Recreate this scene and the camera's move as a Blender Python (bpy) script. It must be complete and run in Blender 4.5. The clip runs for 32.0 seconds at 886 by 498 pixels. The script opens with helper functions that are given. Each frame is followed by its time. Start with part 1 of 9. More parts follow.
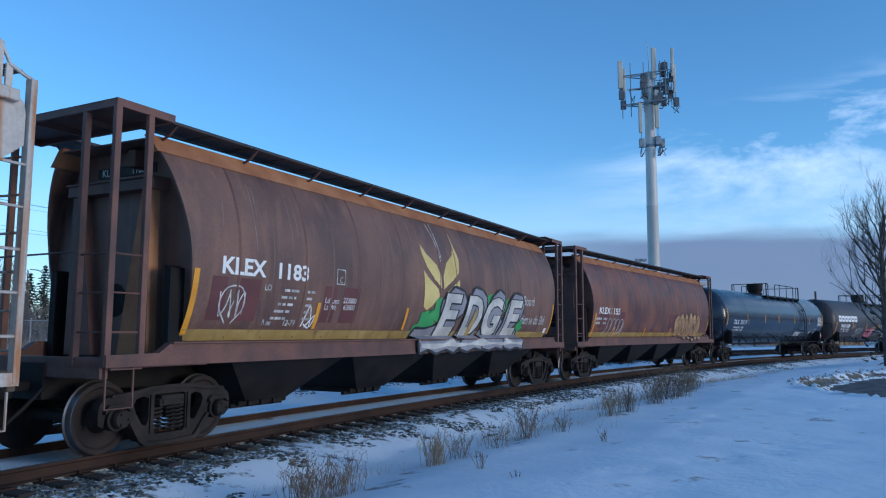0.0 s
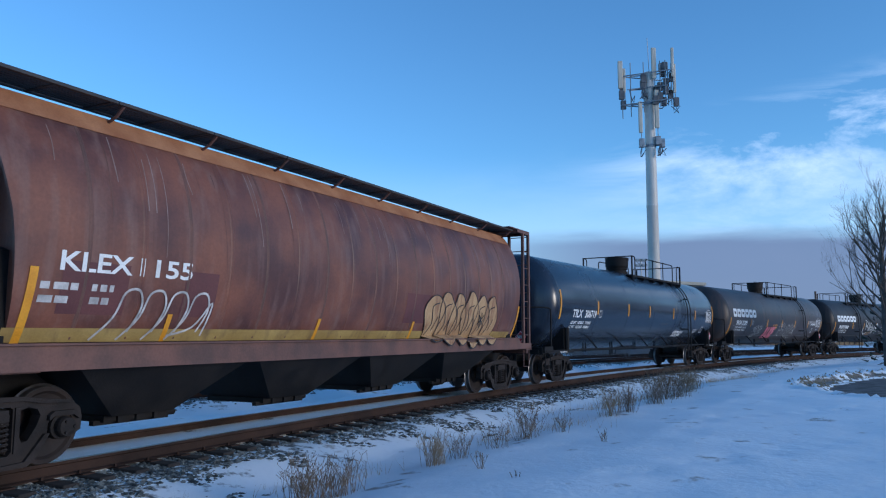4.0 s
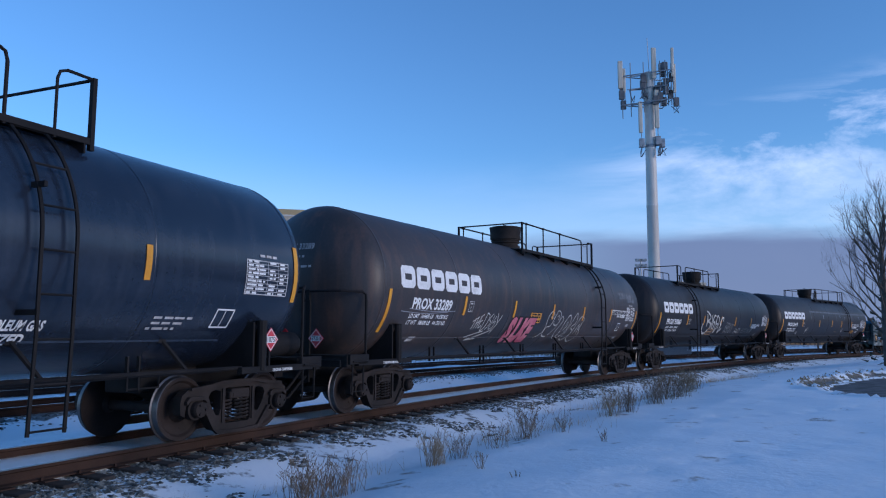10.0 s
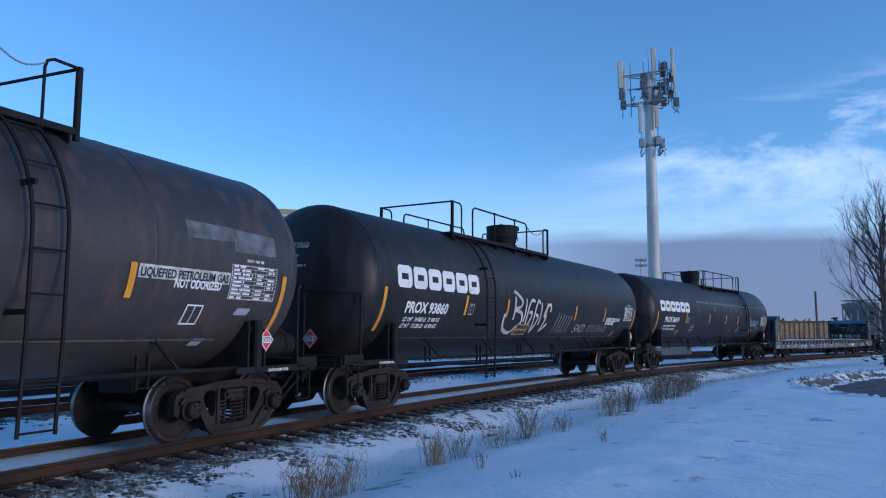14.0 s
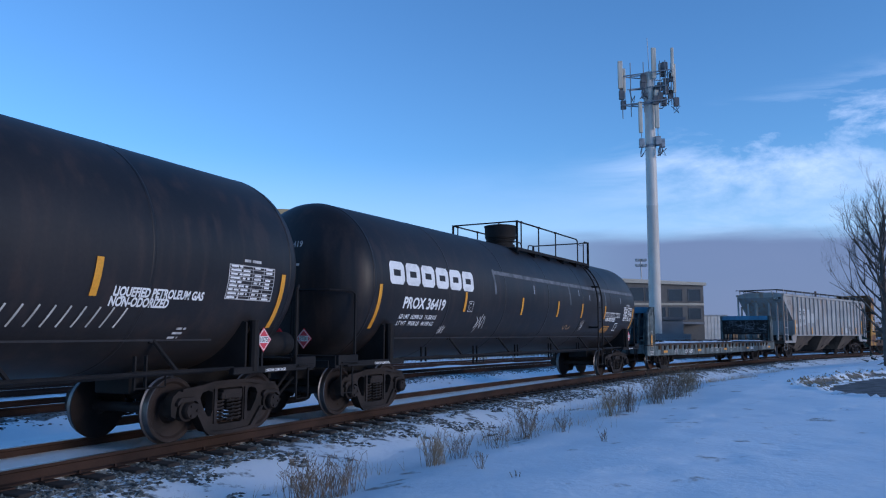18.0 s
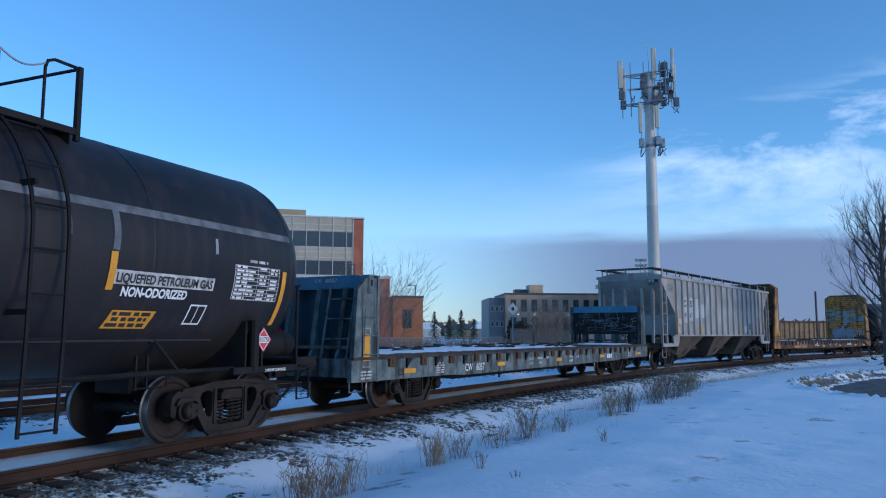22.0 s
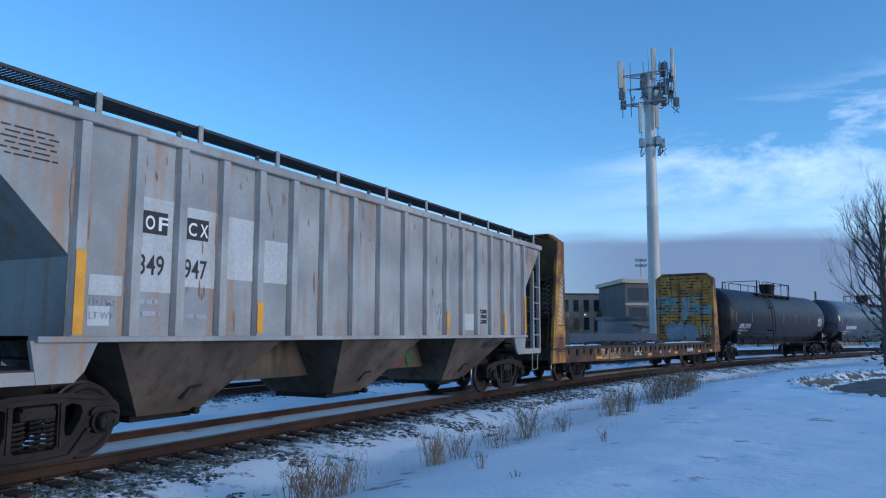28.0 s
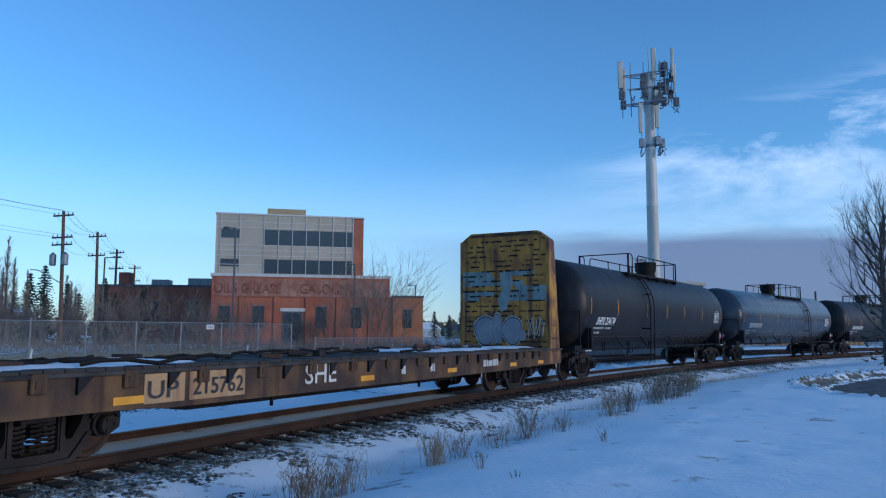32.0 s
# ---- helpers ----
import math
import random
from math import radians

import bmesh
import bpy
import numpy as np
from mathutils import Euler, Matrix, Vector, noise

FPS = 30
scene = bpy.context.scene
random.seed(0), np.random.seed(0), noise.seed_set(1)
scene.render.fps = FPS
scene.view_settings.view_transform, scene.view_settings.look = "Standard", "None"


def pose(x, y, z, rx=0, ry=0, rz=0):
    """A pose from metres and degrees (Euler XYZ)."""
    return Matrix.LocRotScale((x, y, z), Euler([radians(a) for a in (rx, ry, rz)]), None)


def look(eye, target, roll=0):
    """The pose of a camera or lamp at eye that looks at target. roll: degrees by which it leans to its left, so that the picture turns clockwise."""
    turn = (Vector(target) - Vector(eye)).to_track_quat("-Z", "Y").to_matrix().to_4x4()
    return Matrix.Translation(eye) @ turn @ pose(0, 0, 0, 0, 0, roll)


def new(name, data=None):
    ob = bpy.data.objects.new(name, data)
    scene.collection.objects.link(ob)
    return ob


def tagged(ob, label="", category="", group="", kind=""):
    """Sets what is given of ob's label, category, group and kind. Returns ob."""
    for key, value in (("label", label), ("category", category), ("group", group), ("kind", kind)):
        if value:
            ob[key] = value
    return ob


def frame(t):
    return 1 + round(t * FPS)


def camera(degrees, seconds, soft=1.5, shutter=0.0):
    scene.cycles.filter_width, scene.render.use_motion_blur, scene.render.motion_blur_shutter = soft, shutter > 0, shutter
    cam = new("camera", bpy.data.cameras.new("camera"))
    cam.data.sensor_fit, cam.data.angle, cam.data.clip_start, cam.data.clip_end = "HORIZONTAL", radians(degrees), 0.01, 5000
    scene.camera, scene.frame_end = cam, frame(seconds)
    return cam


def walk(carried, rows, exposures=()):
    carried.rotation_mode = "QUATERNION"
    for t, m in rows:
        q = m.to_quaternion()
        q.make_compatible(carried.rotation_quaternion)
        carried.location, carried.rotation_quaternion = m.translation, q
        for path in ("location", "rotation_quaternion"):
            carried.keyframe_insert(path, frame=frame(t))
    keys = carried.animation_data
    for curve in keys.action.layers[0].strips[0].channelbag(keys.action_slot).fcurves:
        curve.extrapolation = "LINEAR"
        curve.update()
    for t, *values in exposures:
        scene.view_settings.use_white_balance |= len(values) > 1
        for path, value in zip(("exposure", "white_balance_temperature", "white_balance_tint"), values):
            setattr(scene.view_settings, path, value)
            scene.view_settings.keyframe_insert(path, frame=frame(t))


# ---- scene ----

# ---- camera: stands still on the snow beside the line ----
EYE = (0.0, 0.0, 1.545)
AIM = (0.0, 10.0, 1.545 + 10.0 * math.tan(radians(6.376)))
cam = camera(60.957, 32.0, soft=1.15)
walk(cam, [(0, look(EYE, AIM, 0.147)), (32, look(EYE, AIM, 0.147))],
     exposures=[(0, 0.80, 5400, 3), (3, 0.85, 5400, 2), (6, 0.77, 5500, 12), (10, 0.68, 5450, 14), (13, 0.77, 5430, 10), (17, 0.76, 5400, 10), (19, 0.66, 5430, 14), (21, 0.82, 5400, 6), (23, 0.66, 5300, 7), (24, 0.46, 5180, 8), (25, 0.48, 5150, 8), (26, 0.60, 5200, 6), (28, 0.87, 5400, 4), (31, 0.84, 5400, 4), (32, 0.67, 5300, 5)])

# ---- sky and sun ----
SUN_EL, SUN_AZ = radians(8.0), radians(117.0)     # azimuth from +y towards +x: low, behind the camera and to its right


def make_world():
    w = bpy.data.worlds.new("sky")
    scene.world = w
    w.use_nodes = True
    nt = w.node_tree
    nt.nodes.clear()
    N, L = nt.nodes.new, nt.links.new
    sky = N("ShaderNodeTexSky")
    sky.sky_type, sky.sun_disc = "NISHITA", False
    sky.sun_elevation, sky.sun_rotation = SUN_EL, SUN_AZ
    sky.altitude, sky.air_density, sky.dust_density, sky.ozone_density = 700, 1.0, 0.2, 3.4
    tc = N("ShaderNodeTexCoord")
    mp = N("ShaderNodeMapping")
    mp.inputs["Scale"].default_value = (1.8, 1.8, 5.0)
    mp.inputs["Rotation"].default_value = (0.0, radians(-6), 0.0)
    L(tc.outputs["Generated"], mp.inputs[0])
    n1 = N("ShaderNodeTexNoise")
    n1.inputs["Scale"].default_value, n1.inputs["Detail"].default_value = 2.2, 9
    n1.inputs["Roughness"].default_value, n1.inputs["Distortion"].default_value = 0.62, 0.5
    L(mp.outputs[0], n1.inputs["Vector"])
    ramp = N("ShaderNodeValToRGB")
    ramp.color_ramp.elements[0].position, ramp.color_ramp.elements[1].position = 0.44, 0.68
    L(n1.outputs["Fac"], ramp.inputs[0])
    # more cloud towards the east than overhead
    sep = N("ShaderNodeSeparateXYZ")
    L(tc.outputs["Generated"], sep.inputs[0])
    east = N("ShaderNodeMapRange")
    east.interpolation_type = "SMOOTHSTEP"
    east.inputs[1].default_value, east.inputs[2].default_value = 0.12, 0.40
    east.inputs[3].default_value, east.inputs[4].default_value = 0.10, 1.0
    L(sep.outputs["X"], east.inputs[0])
    high = N("ShaderNodeMapRange")
    high.interpolation_type = "SMOOTHSTEP"
    high.inputs[1].default_value, high.inputs[2].default_value = 0.225, 0.155
    tilt = N("ShaderNodeMath")                # the cloud's upper edge climbs towards the east
    tilt.operation = "MULTIPLY_ADD"
    tilt.inputs[1].default_value = -0.2
    L(sep.outputs["X"], tilt.inputs[0])
    L(sep.outputs["Z"], tilt.inputs[2])
    L(tilt.outputs[0], high.inputs[0])
    m1 = N("ShaderNodeMath")
    m1.operation = "MULTIPLY"
    L(east.outputs[0], m1.inputs[0])
    L(high.outputs[0], m1.inputs[1])
    foot = N("ShaderNodeMapRange")
    foot.interpolation_type = "SMOOTHSTEP"
    foot.inputs[1].default_value, foot.inputs[2].default_value = 0.13, 0.24
    foot.inputs[3].default_value, foot.inputs[4].default_value = 0.35, 1.0
    L(sep.outputs["Z"], foot.inputs[0])
    m4 = N("ShaderNodeMath")
    m4.operation = "MULTIPLY"
    L(m1.outputs[0], m4.inputs[0])
    L(foot.outputs[0], m4.inputs[1])
    m1 = m4
    m2 = N("ShaderNodeMath")
    m2.operation = "MULTIPLY"
    L(m1.outputs[0], m2.inputs[0])
    L(ramp.outputs["Color"], m2.inputs[1])
    mix = N("ShaderNodeMix")
    mix.data_type = "RGBA"
    L(m2.outputs[0], mix.inputs["Factor"])
    L(sky.outputs[0], mix.inputs["A"])
    mix.inputs["B"].default_value = (4.2, 4.4, 5.0, 1)
    # pale haze that thickens towards the horizon
    haze = N("ShaderNodeMapRange")
    haze.interpolation_type = "SMOOTHSTEP"
    haze.inputs[1].default_value, haze.inputs[2].default_value = 0.24, 0.12
    haze.inputs[4].default_value = 0.30
    L(sep.outputs["Z"], haze.inputs[0])
    pale = N("ShaderNodeMix")
    pale.data_type = "RGBA"
    L(haze.outputs[0], pale.inputs["Factor"])
    L(mix.outputs["Result"], pale.inputs["A"])
    pale.inputs["B"].default_value = (2.9, 3.25, 3.85, 1)
    mix = pale
    # a low grey-violet bank of cloud over the eastern horizon
    low = N("ShaderNodeMapRange")
    low.interpolation_type = "SMOOTHSTEP"
    low.inputs[1].default_value, low.inputs[2].default_value = 0.135, 0.105
    n2 = N("ShaderNodeTexNoise")
    n2.inputs["Scale"].default_value, n2.inputs["Detail"].default_value = 3.0, 5
    mp2 = N("ShaderNodeMapping")
    mp2.inputs["Scale"].default_value = (1.2, 1.2, 9.0)
    L(tc.outputs["Generated"], mp2.inputs[0])
    L(mp2.outputs[0], n2.inputs["Vector"])
    wob = N("ShaderNodeMath")
    wob.operation = "MULTIPLY_ADD"
    wob.inputs[1].default_value, wob.inputs[2].default_value = 0.05, -0.025
    L(n2.outputs["Fac"], wob.inputs[0])
    zz = N("ShaderNodeMath")
    L(sep.outputs["Z"], zz.inputs[0])
    L(wob.outputs[0], zz.inputs[1])
    L(zz.outputs[0], low.inputs[0])
    e2 = N("ShaderNodeMapRange")
    e2.interpolation_type = "SMOOTHSTEP"
    e2.inputs[1].default_value, e2.inputs[2].default_value = -0.10, 0.28
    e2.inputs[3].default_value, e2.inputs[4].default_value = 0.10, 0.92
    L(sep.outputs["X"], e2.inputs[0])
    m3 = N("ShaderNodeMath")
    m3.operation = "MULTIPLY"
    L(low.outputs[0], m3.inputs[0])
    L(e2.outputs[0], m3.inputs[1])
    bank = N("ShaderNodeMix")
    bank.data_type = "RGBA"
    L(m3.outputs[0], bank.inputs["Factor"])
    L(mix.outputs["Result"], bank.inputs["A"])
    bank.inputs["B"].default_value = (0.76, 0.93, 1.45, 1)
    mix = bank
    bg = N("ShaderNodeBackground")
    bg.inputs["Strength"].default_value = 0.148
    L(mix.outputs["Result"], bg.inputs[0])
    out = N("ShaderNodeOutputWorld")
    L(bg.outputs[0], out.inputs[0])


make_world()
sun_data = bpy.data.lights.new("sun", "SUN")
sun_data.energy, sun_data.angle, sun_data.color = 1.0, radians(20), (1.0, 0.79, 0.61)
sun = new("sun", sun_data)
sun_dir = Vector((math.sin(SUN_AZ) * math.cos(SUN_EL), math.cos(SUN_AZ) * math.cos(SUN_EL), math.sin(SUN_EL)))
sun.matrix_world = look(sun_dir * 100, (0, 0, 0))

# ---- materials ----


def mat(name, c1, c2, rough=0.6, metal=0.0, scale=1.5, fine=30.0, bump=0.15, streak=None, streak_amt=0.5, lo=0.35, hi=0.65, spread=0.10, spec=0.5, wide=0.75):
    """Two-scale noise between two colours, fine mottling, bump, and (streak) a third colour that runs down in streaks."""
    m = bpy.data.materials.new(name)
    m.use_nodes = True
    nt = m.node_tree
    N, L = nt.nodes.new, nt.links.new
    bsdf = nt.nodes["Principled BSDF"]
    tc = N("ShaderNodeTexCoord")
    n1 = N("ShaderNodeTexNoise")
    n1.inputs["Scale"].default_value, n1.inputs["Detail"].default_value = scale, 6
    L(tc.outputs["Object"], n1.inputs["Vector"])
    r1 = N("ShaderNodeValToRGB")
    r1.color_ramp.elements[0].position, r1.color_ramp.elements[1].position = lo, hi
    r1.color_ramp.elements[0].color, r1.color_ramp.elements[1].color = (*c1, 1), (*c2, 1)
    L(n1.outputs["Fac"], r1.inputs[0])
    col = r1.outputs["Color"]
    n2 = N("ShaderNodeTexNoise")
    n2.inputs["Scale"].default_value, n2.inputs["Detail"].default_value = fine, 4
    L(tc.outputs["Object"], n2.inputs["Vector"])
    if streak:
        mp = N("ShaderNodeMapping")
        mp.inputs["Scale"].default_value = (3.2, 3.2, 0.28)
        L(tc.outputs["Object"], mp.inputs[0])
        n3 = N("ShaderNodeTexNoise")
        n3.inputs["Scale"].default_value, n3.inputs["Detail"].default_value = 1.6, 8
        L(mp.outputs[0], n3.inputs["Vector"])
        r3 = N("ShaderNodeMapRange")
        r3.inputs[1].default_value, r3.inputs[2].default_value = 0.5, wide
        r3.inputs[4].default_value = streak_amt
        L(n3.outputs["Fac"], r3.inputs[0])
        mx = N("ShaderNodeMix")
        mx.data_type = "RGBA"
        L(r3.outputs[0], mx.inputs["Factor"])
        L(col, mx.inputs["A"])
        mx.inputs["B"].default_value = (*streak, 1)
        col = mx.outputs["Result"]
    hv = N("ShaderNodeHueSaturation")
    mr = N("ShaderNodeMapRange")
    mr.inputs[1].default_value, mr.inputs[2].default_value = 0.3, 0.7
    mr.inputs[3].default_value, mr.inputs[4].default_value = 1 - spread, 1 + spread
    L(n2.outputs["Fac"], mr.inputs[0])
    L(mr.outputs[0], hv.inputs["Value"])
    L(col, hv.inputs["Color"])
    L(hv.outputs[0], bsdf.inputs["Base Color"])
    rr = N("ShaderNodeMapRange")
    rr.inputs[3].default_value, rr.inputs[4].default_value = max(rough - 0.12, 0.05), min(rough + 0.12, 1)
    L(n1.outputs["Fac"], rr.inputs[0])
    L(rr.outputs[0], bsdf.inputs["Roughness"])
    bsdf.inputs["Metallic"].default_value = metal
    bsdf.inputs["Specular IOR Level"].default_value = spec
    if bump:
        bp = N("ShaderNodeBump")
        bp.inputs["Strength"].default_value, bp.inputs["Distance"].default_value = bump, 0.02
        L(n2.outputs["Fac"], bp.inputs["Height"])
        L(bp.outputs[0], bsdf.inputs["Normal"])
    return m


def glass(name, tint):
    m = mat(name, tint, tint, rough=0.12, scale=0.4, fine=3, bump=0.02, spread=0.1)
    m.node_tree.nodes["Principled BSDF"].inputs["Specular IOR Level"].default_value = 0.8
    return m


RUST = mat("weathered_brown_paint", (0.092, 0.052, 0.042), (0.188, 0.101, 0.072), 0.58, 0, 0.7, 26, 0.12, (0.245, 0.135, 0.085), 0.6)
RUST_RED = mat("rusted_red_paint", (0.080, 0.032, 0.027), (0.20, 0.075, 0.043), 0.52, 0, 1.1, 26, 0.12, (0.21, 0.125, 0.10), 0.5, wide=0.7)
RUST_EDGE = mat("orange_rust", (0.28, 0.11, 0.045), (0.40, 0.19, 0.09), 0.8, 0, 2.0, 40, 0.2)
FRAME_BROWN = mat("brown_frame_paint", (0.085, 0.045, 0.036), (0.16, 0.075, 0.055), 0.65, 0, 2.0, 30, 0.15)
# nearly black steel for underframes, bays, gates and small fittings
UNDER = mat("near_black_steel", (0.006, 0.006, 0.007), (0.017, 0.015, 0.0145), 0.75, 0.0, 2.0, 30, 0.2, spec=0.25)
TRUCK = mat("grimy_cast_steel", (0.012, 0.010, 0.0095), (0.036, 0.028, 0.025), 0.78, 0.1, 3.0, 40, 0.25, spec=0.3)
WHEEL = mat("rusted_wheel_steel", (0.015, 0.012, 0.012), (0.034, 0.025, 0.023), 0.7, 0.1, 3.0, 40, 0.15, spec=0.3)
WHEEL_RED = mat("dark_rust_wheel", (0.030, 0.018, 0.015), (0.066, 0.036, 0.026), 0.8, 0.1, 3.0, 40, 0.15, spec=0.3)
TREAD = mat("polished_tread", (0.10, 0.095, 0.095), (0.20, 0.19, 0.19), 0.4, 0.8, 3.0, 40, 0.05)
TANK_NAVY = mat("navy_black_gloss_paint", (0.011, 0.017, 0.031), (0.018, 0.026, 0.043), 0.25, 0.0, 0.5, 14, 0.03, (0.038, 0.044, 0.060), 0.45, spec=0.6)
TANK_BLACK = mat("dull_black_paint", (0.010, 0.010, 0.012), (0.025, 0.022, 0.022), 0.48, 0.0, 0.4, 20, 0.04, (0.046, 0.031, 0.026), 0.5, spec=0.32, wide=0.68)
TANK_BROWN = mat("soot_brown_black_paint", (0.023, 0.026, 0.030), (0.060, 0.048, 0.045), 0.45, 0.0, 0.33, 20, 0.04, (0.105, 0.064, 0.048), 0.6, spec=0.42, wide=0.70)
TANK_GREY = mat("glossy_grey_black_paint", (0.05, 0.055, 0.065), (0.075, 0.08, 0.09), 0.28, 0.2, 0.5, 14, 0.03)
HOPPER_GREY = mat("chalky_grey_paint", (0.235, 0.24, 0.238), (0.37, 0.375, 0.365), 0.6, 0, 0.8, 18, 0.08, (0.34, 0.18, 0.085), 0.7, spread=0.06, wide=0.70)
SEAM = mat("grime_and_shade_seam", (0.09, 0.085, 0.085), (0.22, 0.21, 0.20), 0.8, 0, 2.5, 30, 0.05)
HOPPER_DIRT = mat("dusty_grey_chute", (0.042, 0.033, 0.027), (0.125, 0.098, 0.075), 0.8, 0, 0.8, 22, 0.1, (0.032, 0.026, 0.023), 0.7, spec=0.3, wide=0.68)
CAR_WHITE = mat("stained_white_paint", (0.40, 0.37, 0.33), (0.56, 0.52, 0.47), 0.6, 0, 0.9, 20, 0.1, (0.36, 0.15, 0.05), 0.95, wide=0.62)
TEAL = mat("faded_teal_paint", (0.055, 0.070, 0.072), (0.160, 0.195, 0.195), 0.7, 0, 3.4, 30, 0.25, (0.030, 0.020, 0.016), 0.95, spread=0.2, spec=0.3, wide=0.66)
TEAL_DARK = mat("dark_teal_paint", (0.06, 0.11, 0.145), (0.10, 0.17, 0.21), 0.6, 0, 1.4, 20, 0.1, (0.04, 0.04, 0.045), 0.7)
YEL_RUST = mat("rusting_yellow_paint", (0.11, 0.045, 0.024), (0.44, 0.225, 0.036), 0.75, 0, 1.7, 24, 0.2, (0.085, 0.035, 0.021), 0.92, 0.40, 0.64, wide=0.62)
RUST_SILL = mat("rusted_brown_yellow_sill", (0.048, 0.030, 0.024), (0.16, 0.090, 0.040), 0.8, 0, 1.3, 26, 0.2, (0.035, 0.022, 0.018), 0.8, 0.42, 0.72, spec=0.3, wide=0.68)
PLANK = mat("weathered_deck_plank", (0.024, 0.021, 0.020), (0.075, 0.066, 0.060), 0.85, 0, 3.0, 40, 0.3, spec=0.3)
WHITE = mat("white_lettering", (0.62, 0.62, 0.60), (0.78, 0.78, 0.76), 0.6, 0, 4.0, 60, 0.03, lo=0.3, hi=0.5)
WHITE_WORN = mat("worn_white_lettering", (0.30, 0.29, 0.28), (0.62, 0.60, 0.58), 0.7, 0, 6.0, 60, 0.03)
YELLOW = mat("yellow_reflective_tape", (0.60, 0.255, 0.014), (0.72, 0.335, 0.022), 0.5, 0, 3.0, 50, 0.03)
YELLOW_BAND = mat("dirty_yellow_band", (0.30, 0.20, 0.06), (0.42, 0.30, 0.10), 0.7, 0, 1.6, 40, 0.05, (0.14, 0.09, 0.05), 0.7)
WHEAT = mat("pale_yellow_emblem", (0.55, 0.42, 0.13), (0.66, 0.53, 0.20), 0.6, 0, 1.6, 40, 0.03, (0.32, 0.2, 0.08), 0.3)
TAN_FILL = mat("tan_spray_paint", (0.34, 0.20, 0.095), (0.46, 0.30, 0.15), 0.7, 0, 1.5, 30, 0.03, (0.17, 0.07, 0.04), 0.7, wide=0.68)
SPRAY_WHITE = mat("white_spray_paint", (0.37, 0.36, 0.33), (0.60, 0.58, 0.53), 0.6, 0, 2.0, 40, 0.02)
SPRAY_GREY = mat("grey_spray_paint", (0.26, 0.27, 0.30), (0.36, 0.37, 0.40), 0.6, 0, 2.0, 40, 0.02)
SPRAY_BLACK = mat("black_spray_paint", (0.015, 0.015, 0.017), (0.03, 0.03, 0.032), 0.6, 0, 2.0, 40, 0.02)
SPRAY_GREEN = mat("green_spray_paint", (0.045, 0.26, 0.07), (0.08, 0.34, 0.10), 0.6, 0, 2.0, 40, 0.02)
# SPRAY_GREEN darkened, so that shade under the car sits in the colour
SHADED_GREEN = mat("shaded_green_spray_paint", (0.025, 0.085, 0.04), (0.04, 0.12, 0.055), 0.7, 0, 2.0, 40, 0.02)
SPRAY_PINK = mat("pink_spray_paint", (0.45, 0.09, 0.14), (0.58, 0.20, 0.24), 0.6, 0, 2.0, 40, 0.02)
SPRAY_BLUE = mat("pale_blue_spray_paint", (0.16, 0.205, 0.20), (0.26, 0.31, 0.295), 0.65, 0, 2.0, 40, 0.05, (0.15, 0.085, 0.04), 0.9, wide=0.64)
BLUE_CAP = mat("blue_cap_paint", (0.04, 0.13, 0.22), (0.07, 0.20, 0.31), 0.55, 0, 1.5, 22, 0.1, (0.05, 0.06, 0.07), 0.6)
PATCH_GREY = mat("repainted_grey", (0.42, 0.43, 0.425), (0.50, 0.51, 0.50), 0.6, 0, 1.2, 20, 0.04, (0.33, 0.27, 0.22), 0.4)
DRIP = mat("pale_drip", (0.19, 0.13, 0.11), (0.30, 0.23, 0.21), 0.75, 0, 3.0, 30, 0.05)
RUST_STAIN = mat("rust_bleed", (0.24, 0.125, 0.07), (0.33, 0.23, 0.16), 0.75, 0, 5.0, 30, 0.1)
LAVENDER = mat("lavender_spray_paint", (0.20, 0.195, 0.225), (0.28, 0.275, 0.30), 0.6, 0, 2.0, 40, 0.02)
BULK_BROWN = mat("browned_yellow_steel", (0.060, 0.034, 0.022), (0.28, 0.14, 0.040), 0.8, 0, 1.4, 24, 0.2, (0.045, 0.027, 0.022), 0.7, 0.40, 0.70)
# YEL_RUST raised in colour, so that the boards look sunlit
LIT_BOARD_YEL = mat("lit_yellow_lining_board", (0.27, 0.105, 0.022), (0.53, 0.255, 0.036), 0.75, 0, 1.8, 24, 0.2, (0.13, 0.05, 0.026), 0.9, wide=0.64)
SCUFF = mat("grey_scuff", (0.07, 0.08, 0.09), (0.17, 0.18, 0.20), 0.8, 0, 4.0, 40, 0.02)
PURPLE = mat("plum_patch_paint", (0.095, 0.032, 0.032), (0.13, 0.045, 0.042), 0.65, 0, 2.0, 40, 0.02)
RED = mat("red_placard", (0.52, 0.035, 0.05), (0.6, 0.05, 0.07), 0.5, 0, 2.0, 40, 0.02)
GRATING = mat("dark_steel_grating", (0.03, 0.03, 0.033), (0.055, 0.052, 0.05), 0.6, 0.3, 3.0, 60, 0.3)
RAIL = mat("rusted_rail_side", (0.022, 0.013, 0.010), (0.050, 0.028, 0.020), 0.85, 0.0, 1.2, 30, 0.2, spec=0.25)
RAILTOP = mat("worn_rail_head", (0.15, 0.13, 0.12), (0.30, 0.28, 0.27), 0.4, 0.6, 1.0, 30, 0.05)
TIE = mat("creosoted_tie", (0.015, 0.013, 0.012), (0.045, 0.037, 0.032), 0.9, 0, 3.0, 30, 0.3)
STONE = mat("grey_ballast_stone", (0.028, 0.034, 0.033), (0.16, 0.17, 0.16), 0.85, 0, 9.0, 50, 0.3)


